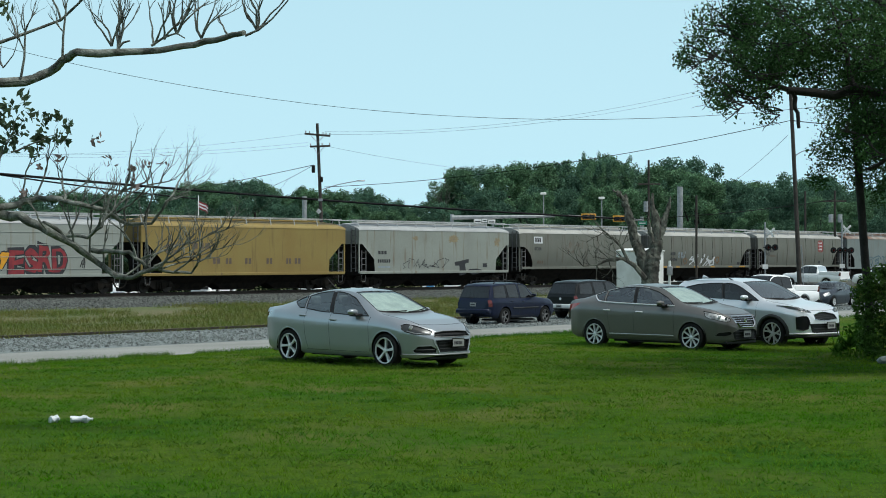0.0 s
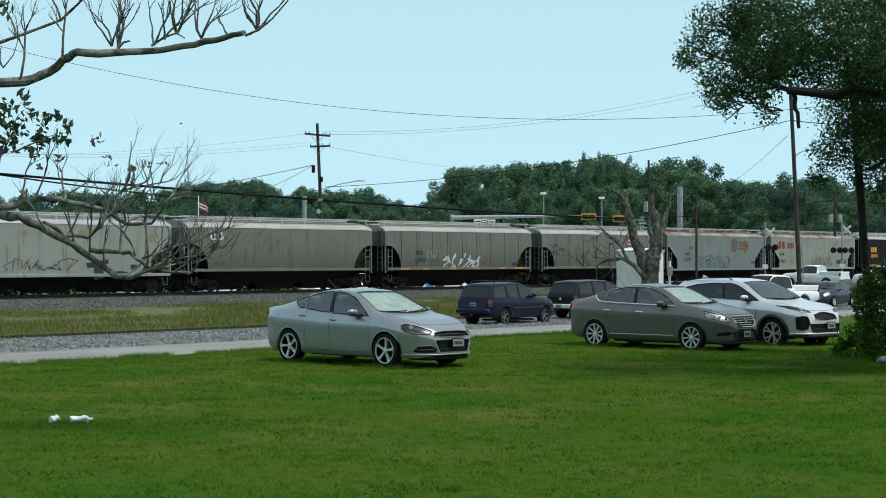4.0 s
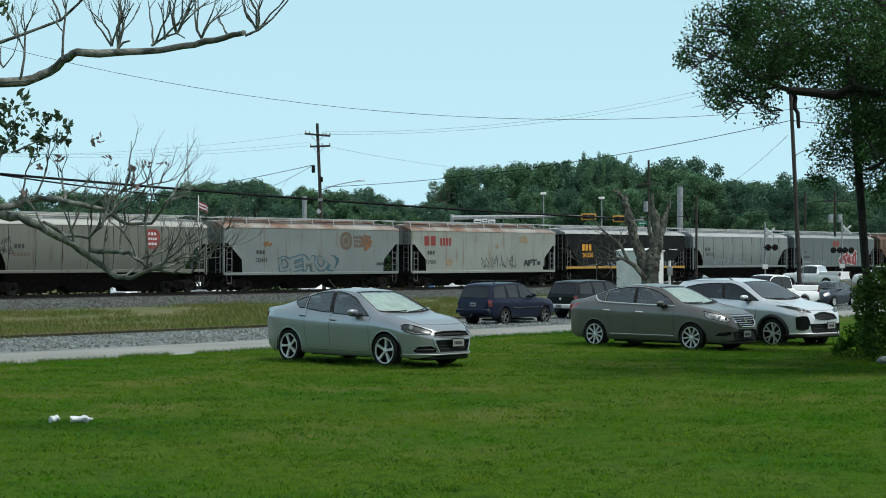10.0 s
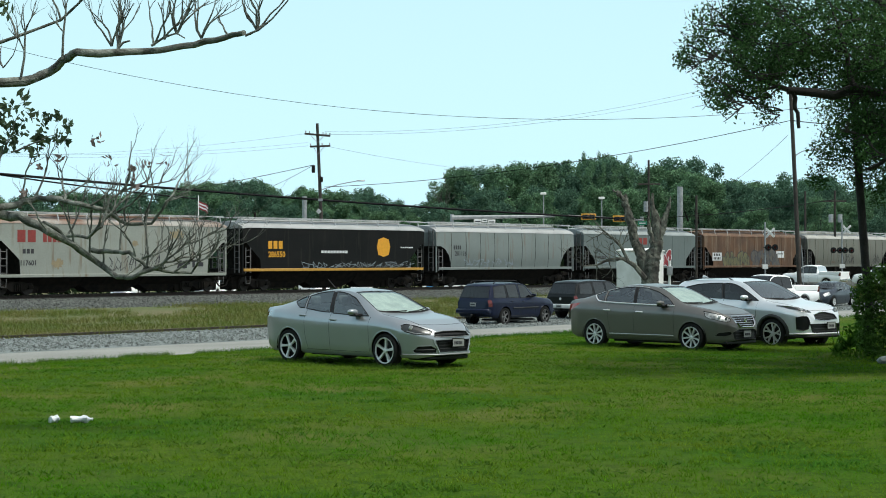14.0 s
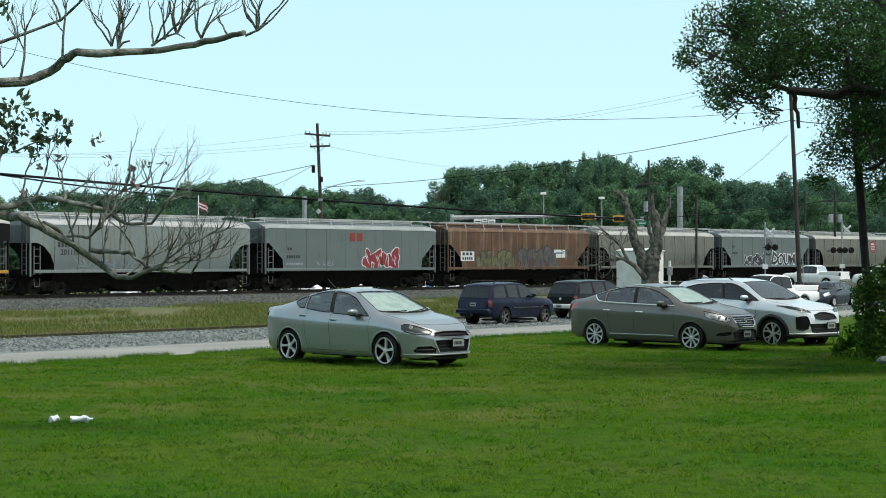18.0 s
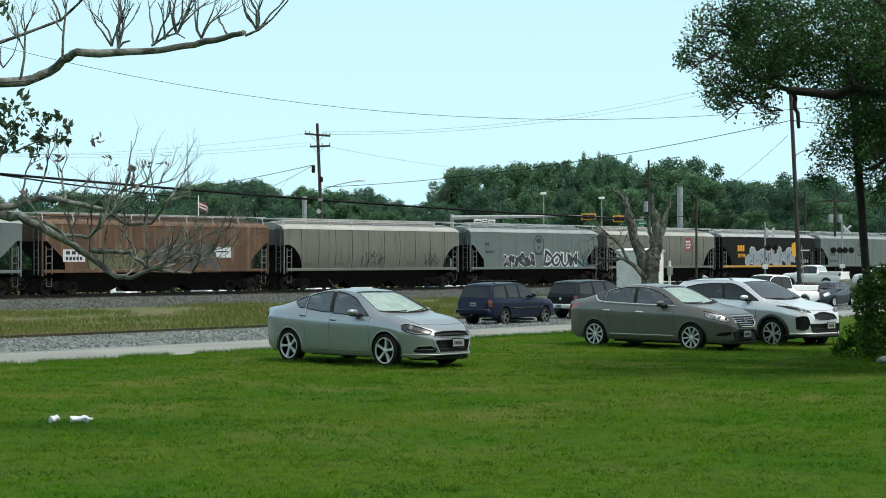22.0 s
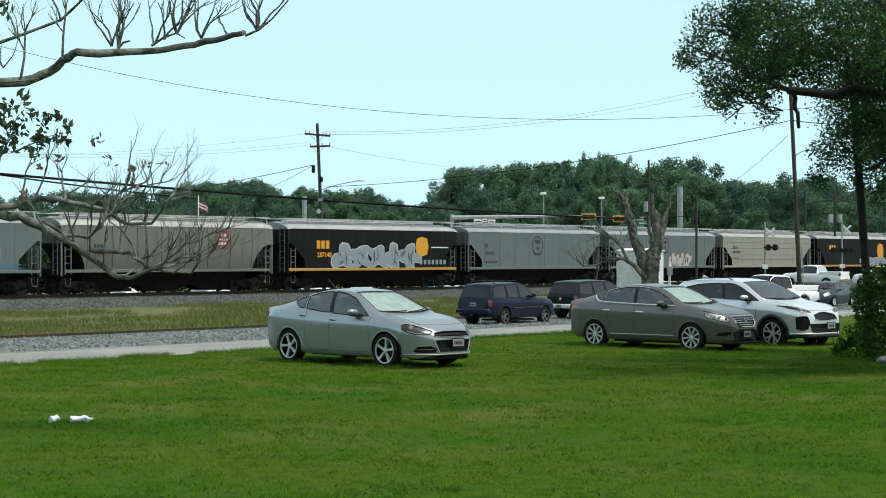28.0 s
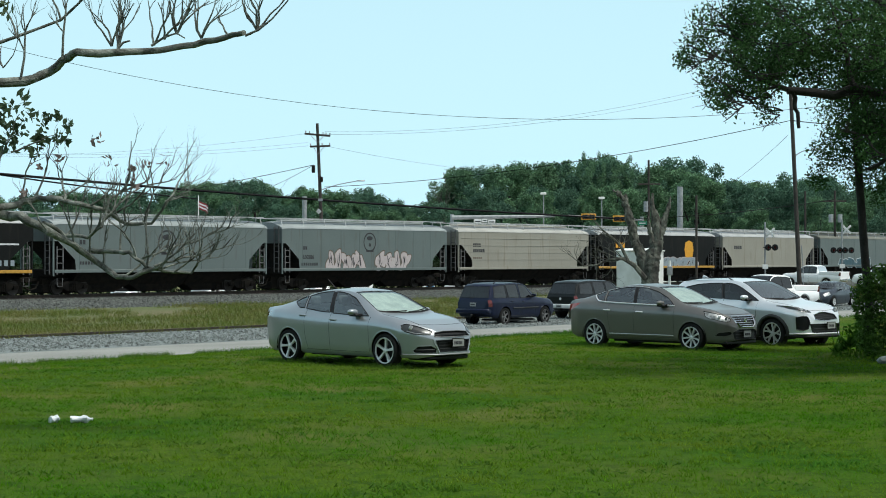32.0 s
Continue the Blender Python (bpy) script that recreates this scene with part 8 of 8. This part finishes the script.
    cl = [(-.7, 0, 4.3, .55), (-.2, .2, 4.6, .7), (.3, 0, 4.2, .7), (-.4, 0, 5.3, .8), (.3, 0, 5.4, .9), (-.95, .2, 3.75, .3), (.5, .1, 3.5, .5), (-.1, .2, 3.75, .35), (.2, -.2, 6.4, .9)]
    pts = clump_points(cl, 3600, rng, .2)
    part("crown", quads(leaf_quads(pts, .043, rng)), "oak_leaf", s)


def bush():
    b = thing("bush", pose(8.95, 33.6, 0), "dense leafy green bush at the lawn's edge", "bush")
    rng = np.random.default_rng(21)
    cl = [(-.62, 0, 1.35, .26), (-.55, 0, .85, .26), (-.35, 0, 1.62, .30), (-.1, 0, 1.05, .5), (.2, 0, 1.6, .42), (.3, 0, .6, .6), (-.35, 0, .4, .38), (.6, .1, 1.2, .6), (.7, 0, .5, .6), (-.15, .1, 1.78, .2), (.5, .1, 1.85, .3), (-.6, 0, .45, .2), (-.72, 0, 1.1, .14)]
    part("crown", quads(leaf_quads(clump_points(cl, 5600, rng, .25), .050, rng)), "bush_leaf", b)
    bm = bmesh.new()
    rnd = random.Random(2)
    for i in range(9):
        twig_spray(bm, (rnd.uniform(-.1, .6), rnd.uniform(-.1, .1), -.02), (rnd.uniform(-.4, .4), 0, 1), 1.5, .018, 1, rnd, .4)
    part("stems", bm, "dark_bark", b)
    w = thing("weeds", pose(8.55, 35.2, 0), "pale green tall weeds beside the bush", "weeds")
    cl = [(-.2, 0, .25, .2), (.0, 0, .45, .25), (.2, 0, .3, .3), (-.35, 0, .15, .15), (.15, .1, .7, .16)]
    part("leaves", quads(leaf_quads(clump_points(cl, 1900, rng, .1), .07, rng, long=2.2)), "blade", w)
    bm = bmesh.new()
    for i in range(14):
        x = rnd.uniform(-.4, .35)
        tube(bm, wander((x, 0, -.02), (x + rnd.uniform(-.1, .1), 0, rnd.uniform(.3, .8)), .05, 4, i), .008, 4)
    part("stalks", bm, "blade", w)
    st = bmesh.new()
    bmesh.ops.create_icosphere(st, subdivisions=2, radius=.14)
    for v in st.verts:
        v.co = Vector((v.co.x * 1.3, v.co.y, v.co.z * .7)) * (1 + .25 * noise.noise(v.co * 8))
    ob = part("stone", st, "stone", None)
    ob.location = (8.6, 32.9, .06)
    tagged(ob, "pale rough stone in the grass under the bush", "stone")


def snag():
    """The lopped dead trunk before the railway."""
    t = thing("dead_tree", pose(11.0, 90.0, -.72), "lopped dead tree trunk with pale broken limbs", "tree")
    def gnarled(name, pts, rad, jag):
        fine, rr = [], []
        for i in range(len(pts) - 1):
            for k in range(10):
                fine.append(Vector(pts[i]).lerp(Vector(pts[i + 1]), k / 10))
                rr.append((rad[i] + (rad[i + 1] - rad[i]) * k / 10) * .78)
        fine.append(Vector(pts[-1]))
        rr.append(rad[-1] * .78)
        bm = tube(bmesh.new(), fine, rr, 26)
        top = fine[-1].z
        for v in bm.verts:
            d = Vector((noise.noise(v.co * 2.1), noise.noise(v.co * 2.1 + Vector((9, 0, 0))), .4 * noise.noise(v.co * 3)))
            v.co += d * .08 + Vector((noise.noise(v.co * 7), noise.noise(v.co * 7 + Vector((0, 7, 0))), 0)) * .07
            v.co += Vector((noise.noise((v.co.x * 16, v.co.y * 16, v.co.z * 4)), noise.noise((v.co.x * 16, v.co.y * 16 + 5, v.co.z * 4)), 0)) * .05
            if v.co.z > top - .3 and jag:
                v.co.z += jag * noise.noise(v.co * 6 + Vector((3, 3, 0)))
        part(name, bm, "bark", t, smooth=50)

    gnarled("trunk", [(.0, 0, -.1), (.02, 0, 1.0), (.0, 0, 2.0), (.05, 0, 2.7), (.34, 0, 3.3), (.43, 0, 4.2), (.24, 0, 5.1), (.06, 0, 5.95)], [.74, .62, .56, .60, .43, .36, .25, .12], .5)
    gnarled("broken_limb", [(-.25, 0, 2.2), (-.45, 0, 2.9), (-.78, .1, 3.6), (-.98, .1, 4.5), (-1.2, .1, 5.4), (-1.43, .1, 6.05)], [.42, .38, .33, .29, .25, .16], .5)
    gnarled("broken_limb", [(.45, 0, 4.0), (.62, 0, 4.5), (.88, 0, 5.2), (1.08, 0, 5.9)], [.3, .26, .17, .07], .4)
    gnarled("broken_limb", [(-1.3, .1, 5.7), (-1.6, 0, 6.2), (-1.95, 0, 6.4)], [.17, .13, .07], .2)
    gnarled("broken_limb", [(.1, -.2, 3.6), (-.12, -.2, 4.4), (-.15, -.2, 5.0)], [.2, .15, .06], .3)
    bm = bmesh.new()
    rnd = random.Random(9)
    low = [Vector(p) for p in ((-.3, -.3, 1.7), (-.9, -.4, 2.4), (-1.5, -.4, 2.75), (-2.2, -.4, 2.7), (-2.9, -.4, 2.4), (-3.6, -.4, 2.35))]
    part("dead_branch", tube(bmesh.new(), low, [.16, .13, .10, .07, .05, .03], 7), "bark", t)
    up = [Vector(p) for p in ((-1.2, -.4, 2.6), (-1.6, -.4, 3.4), (-2.0, -.4, 3.8), (-2.5, -.4, 4.2))]
    part("dead_branch", tube(bmesh.new(), up, [.09, .08, .06, .04], 7), "bark", t)
    for p in low[2:] + up[1:]:
        for k in range(4):
            twig_spray(bm, p, (rnd.uniform(-1, .3), rnd.uniform(-.3, .3), rnd.uniform(-.6, 1)), rnd.uniform(.7, 1.5), .028, 2, rnd, .1)
    tagged(part("twig_growth", bm, "bark", t), kind="stuff")


def far_trees():
    """The wood behind the railway: a handful of grown trees, set out in rows of differing height."""
    rng = np.random.default_rng(31)
    kinds = []
    for k in range(7):
        H = 10.0
        t = thing("woodland_tree", pose(-400, 700, -.46), "broad green woodland tree in full leaf", "tree", "trees of the wood")
        part("trunk", tube(bmesh.new(), [(0, 0, -.8), (.1, 0, 3), (0, .1, 7)], [.3, .22, .1], 8), "dark_bark", t)
        cl = []
        if k == 6:     # a tall pine-like one
            for i in range(16):
                z = 3.5 + 6.3 * i / 15
                r = .95 - .5 * i / 15
                cl.append((rng.normal() * .8, rng.normal() * .8, z, r * rng.uniform(.7, 1.2)))
        else:
            for i in range(58):
                a = rng.uniform(0, 2 * math.pi)
                z = rng.uniform(1.0, 9.2)
                R = 3.3 * math.sqrt(max(.05, 1 - ((z - 4.6) / 5.2) ** 2)) * rng.uniform(.45, 1.0)
                cl.append((math.cos(a) * R, math.sin(a) * R, z, rng.uniform(.38, 1.02)))
        pts = clump_points(cl, 820 if k < 6 else 640, rng, .3)
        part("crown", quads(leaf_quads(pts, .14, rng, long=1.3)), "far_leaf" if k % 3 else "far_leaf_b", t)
        part("limbs", tube(tube(bmesh.new(), [(0, 0, 3), (1.5, .3, 6)], [.14, .04], 6), [(0, 0, 3.6), (-1.4, -.4, 6.6)], [.13, .04], 6), "dark_bark", t)
        kinds.append(t)
    # the wood's skyline: rise of the tree tops along its edge
    bx = [-300, -195, -168, -145, -128, -101, -95, -88, -80, -68, -61, -48, -35, -28, -11, 2, 15, 25, 39, 49, 59, 72, 82, 89, 99, 109, 115, 125, 135, 149, 157, 162, 165, 179, 192, 205, 219, 232, 300]
    bh = [.033, .037, .037, .041, .043, .042, .036, .035, .042, .039, .038, .039, .038, .031, .031, .046, .052, .055, .052, .055, .052, .053, .056, .056, .056, .056, .052, .052, .056, .059, .056, .048, .041, .042, .048, .046, .047, .042, .043]
    rnd = random.Random(6)
    places = {k: [] for k in range(7)}
    x = -330
    i = 0
    while x < 330:
        for row, d in enumerate((215, 248, 285)):
            dd = d + rnd.uniform(-10, 10)
            bxx = x + rnd.uniform(-7, 7) + (5 if row == 1 else 0)
            top = min(float(np.interp(bxx + o, bx, bh)) for o in (-6, -3, 0, 3, 6)) * (1.0, 1.02, 1.0)[row] * rnd.uniform((.62, .86, .90)[row], (.84, 1.0, 1.02)[row])
            H = (2.05 + top * dd + .46) * 1.1
            k = rnd.randrange(6)
            m = Matrix.Translation((bxx / 1000 * dd, dd, -.46)) @ pose(0, 0, 0, 0, 0, rnd.uniform(0, 360)) @ Matrix.Diagonal((H / 10 * rnd.uniform(.9, 1.25), H / 10 * rnd.uniform(.9, 1.25), H / 10, 1))
            places[k].append(m)
        x += 12.5
    for j, (b, top) in enumerate(((84, .0615), (93, .062), (104, .057), (111, .0605), (-108, .044), (88, .059))):
        dd = 240
        H = 2.05 + top * dd + .46
        m = Matrix.Translation((b / 1000 * dd, dd + j, -.46)) @ pose(0, 0, 0, 0, 0, j * 50) @ Matrix.Diagonal((.8, .8, H / 10, 1))
        places[6].append(m)
    for k, ms in places.items():
        for m in ms[1:]:
            copy_thing(kinds[k], m)
        kinds[k].matrix_basis = ms[0]
    # a leafless tree over the dip in the wood
    t = thing("bare_far_tree", pose(-.0, 232, -.46), "leafless grey tree at the wood's edge", "tree")
    part("trunk", tube(bmesh.new(), [(0, 0, 0), (.1, 0, 6), (.0, 0, 10)], [.3, .2, .1], 8), "bark", t)
    bm = bmesh.new()
    for j in range(12):
        twig_spray(bm, (0, 0, 6.5 + j * .3), (rnd.uniform(-1, 1), rnd.uniform(-1, 1), .7), 3.2, .07, 2, rnd, .4)
    tagged(part("twig_growth", bm, "bark", t), kind="stuff")


def undergrowth():
    """Dense shrubs added along the wood's foot, behind the lots; tree shade is in their dark colour."""
    rng = np.random.default_rng(77)
    n = 60000
    q, m = rng.uniform(40, 190, n), rng.uniform(114.5, 118.5, n)
    top = np.array([1.9 + 1.1 * noise.noise((v * .16, 2, 0)) + .5 * noise.noise((v * .7, 5, 0)) for v in q])
    z = -1.05 + (top + .9) * rng.uniform(0, 1, n) ** .7
    p = np.array([at(a, b, c) for a, b, c in zip(q, m, z)])
    me = quads(leaf_quads(p, .27, rng, long=1.3))
    me = me if isinstance(me, bpy.types.Mesh) else finish(me)
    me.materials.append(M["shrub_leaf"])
    return tagged(new("undergrowth", me), "added dense shrubs at the foot of the wood, leaves darkened for shade", "shrubs", kind="stuff")


def blades(count, area, height, width, mat, name, label, thin=None, lean=.35):
    """Upright blades of grass as narrow triangles. area(rng, n) gives x, y, z."""
    rng = np.random.default_rng(17 + count)
    p = area(rng, count)
    n = len(p)
    a = rng.uniform(0, 2 * np.pi, n)
    h = height * rng.uniform(.45, 1.15, n)
    w = width * rng.uniform(.7, 1.3, n)
    side = np.stack([np.cos(a), np.sin(a), np.zeros(n)], 1) * w[:, None] / 2
    tip = np.stack([rng.normal(size=n) * lean, rng.normal(size=n) * lean, np.ones(n)], 1) * h[:, None]
    me = tris(np.stack([p - side, p + side, p + tip], 1))
    me.materials.append(M[mat])
    return tagged(new(name, me), label, "grass", kind="stuff")


def lawn_area(rng, n):
    d = np.sqrt(rng.uniform(13.5 ** 2, 47 ** 2, n * 2))
    x = d * rng.uniform(-.275, .275, n * 2)
    q, m = x * QC + d * QS, -x * QS + d * QC
    edge = 33.6 + np.array([noise.noise((v * .25, 3, 0)) for v in q]) * 1.1
    k = m < edge
    x, d, m, q = x[k][:n], d[k][:n], m[k][:n], q[k][:n]
    return np.stack([x, d, levels(q, m) - .005], 1)


def tuft_area(rng, n):
    p = lawn_area(rng, n // 13)
    p = np.repeat(p, 13, axis=0)
    p[:, :2] += rng.normal(size=(len(p), 2)) * .05
    return p


def weed_area(rng, n):
    p = np.repeat(lawn_area(rng, n // 44), 44, axis=0)
    p[:, :2] += rng.normal(size=(len(p), 2)) * np.array([.22, .13])
    return p


def lawn_edge_area(rng, n):
    q = rng.uniform(8, 110, n)
    wave = np.array([noise.noise((v * .25, 3, 0)) + .55 * noise.noise((v * .9, 4, 0)) for v in q])
    m = 33.7 + rng.normal(size=n) * .32 + wave * 1.05
    lump = np.array([noise.noise((a * .8, b * .8, 9)) for a, b in zip(q, m)])
    q, m = q[lump > -.12], m[lump > -.12]
    p = np.stack([q * QC - m * QS, q * QS + m * QC, levels(q, m) - .005], 1)
    return p


def meadow_area(rng, n):
    q = rng.uniform(20, 150, n)
    m = rng.uniform(49.3, 70, n)
    patch_ = np.array([noise.noise((a * .12, b * .25, 5)) + .5 * noise.noise((a * .5, b * .8, 6)) for a, b in zip(q, m)])
    k = patch_ > -.3 + np.clip((m - 64) * .09, 0, 1)
    q, m = q[k], m[k]
    return np.stack([q * QC - m * QS, q * QS + m * QC, levels(q, m) - .005], 1)


def tyre_area(rng, n):
    """Uncut tufts round the cars' wheels and under their sills."""
    out = []
    for x, y, a in ((-2.45, 34.20, -43.5), (4.11, 40.17, -43.0), (6.63, 42.39, -48.8)):
        c, s = math.cos(radians(a)), math.sin(radians(a))
        u, v = rng.uniform(-1.0, 3.6, n // 3), rng.normal(-.95, .12, n // 3)
        near = np.minimum(abs(u), abs(u - 2.7)) < rng.uniform(.1, .9, n // 3)
        u, v = u[near], v[near]
        out.append(np.stack([x + u * c - v * s, y + u * s + v * c, np.full(len(u), -.06)], 1))
    return np.concatenate(out)


bare_tree()
oak()
bush()
snag()
far_trees()
undergrowth()
blades(170000, lawn_area, .026, .012, "lawn_blade", "lawn_grass", "short mown green lawn grass", lean=.8)
blades(90000, tuft_area, .055, .013, "lawn_blade", "lawn_tufts", "small taller tufts scattered over the lawn", lean=.7)
blades(22000, weed_area, .05, .032, "blade", "lawn_weeds", "low broad-leaved weeds in darker patches of the lawn", lean=1.2)
blades(11000, tyre_area, .16, .012, "blade", "uncut_grass", "uncut grass tufts round parked wheels")
blades(52000, lawn_edge_area, .15, .016, "blade", "edge_grass", "longer grass along the lane's edge")
blades(190000, meadow_area, .30, .017, "meadow", "meadow_grass", "rough yellowing grass before the railway", lean=.6)


# ---- stones and litter ----
def stones(count, n0, n1, q0, q1, size, name, label, zfun, mat="stone"):
    rng = np.random.default_rng(count)
    q, m = rng.uniform(q0, q1, count), rng.uniform(n0, n1, count)
    c = np.stack([q * QC - m * QS, q * QS + m * QC, zfun(q, m)], 1)
    s = size * rng.uniform(.5, 1.3, (count, 1, 1))
    base = np.array([(1, 0, 0), (0, 1, 0), (-1, 0, 0), (0, -1, 0), (0, 0, .8)])
    v = c[:, None, :] + (base[None] + rng.normal(size=(count, 5, 3)) * .25) * s
    f = np.stack([v[:, [0, 1, 4]], v[:, [1, 2, 4]], v[:, [2, 3, 4]], v[:, [3, 0, 4]]], 1).reshape(-1, 3, 3)
    me = tris(f)
    me.materials.append(M[mat])
    return tagged(new(name, me), label, "stones", kind="stuff")


stones(26000, 40.6, 49.3, 25, 120, .05, "gravel_stones", "loose grey gravel stones", lambda q, m: levels(q, m) + .01)
stones(30000, 69.5, 79.6, 38, 150, .06, "ballast_stones", "dark grey ballast stones",
       lambda q, m: np.interp(m, [66, 69, 74, 77.8, 79, 83, 85, 89], [-.58, -.54, -.44, -.33, -.27, -.27, -.33, -.52]), "dark_stone")


def bottle(x, y, l, r, turn, label):
    b = thing("plastic_bottle", pose(x, y, r * .9, 0, 0, turn), label, "bottle")
    bm = bmesh.new()
    lathe(bm, [(.001, -l / 2), (r * .9, -l / 2), (r, -l * .42), (r * .93, -l * .2), (r * .72, -l * .05), (r * .95, l * .1), (r, l * .25), (r * .5, l * .38), (r * .35, l * .42), (r * .35, l * .48), (.001, l * .48)], "x", 14)
    for v in bm.verts:
        v.co += Vector((0, noise.noise(v.co * 22) * .018, noise.noise(v.co * 19 + Vector((5, 0, 0))) * .018))
    part("bottle", bm, "litter", b)
    part("cap", lathe(bmesh.new(), [(.001, l * .47), (r * .4, l * .47), (r * .4, l * .53), (.001, l * .53)], "x", 10), "litter", b)


bottle(-4.83, 21.1, .13, .05, 50, "crushed white plastic bottle on the lawn")
bottle(-4.50, 21.1, .27, .05, 14, "white plastic bottle lying on the lawn")


# ---- a bird crossing the sky ----
def bird():
    b = thing("bird", pose(-50, 120, 2), "small dark bird flying over the railway", "bird")
    part("body", lathe(bmesh.new(), [(.001, -.12), (.025, -.08), (.04, 0), (.03, .08), (.001, .13)], "x", 8), "black_plastic", b)
    for s in (-1, 1):
        part("wing", tube(bmesh.new(), [(0, 0, .02), (.02, s * .09, .06), (-.03, s * .19, .04)], [.028, .02, .006], 5), "black_plastic", b)
    return b


BIRD = bird()


# ---- what moves ----
def travel(t):
    u = t / 32.0
    return 8.27 * t * (1 + .09197 * u - .05271 * u * u + .02924 * u ** 3)


def motions():
    for car, _, _ in TRAIN:
        q = car["q"]
        walk(car, [(t, Matrix.Translation(at(q - travel(t), TRACK_N, RAIL)) @ pose(0, 0, 0, 0, 0, TURN)) for t in range(0, 33)])
    walk(BIRD, [(t, pose(-53.6 + 8.76 * t, 120, 2.45 + 2.28 * t, 0, -14, 0)) for t in (0, 8, 16, 24, 32)])
    roll = 32 * 16
    turn = [(32 * i / roll, Matrix.Rotation(-travel(32 * i / roll) / .42, 4, "Y")) for i in range(roll + 1)]
    for w in WHEELSETS:
        place = Matrix.Translation(w.location)
        walk(w, [(t, place @ m) for t, m in turn])


motions()
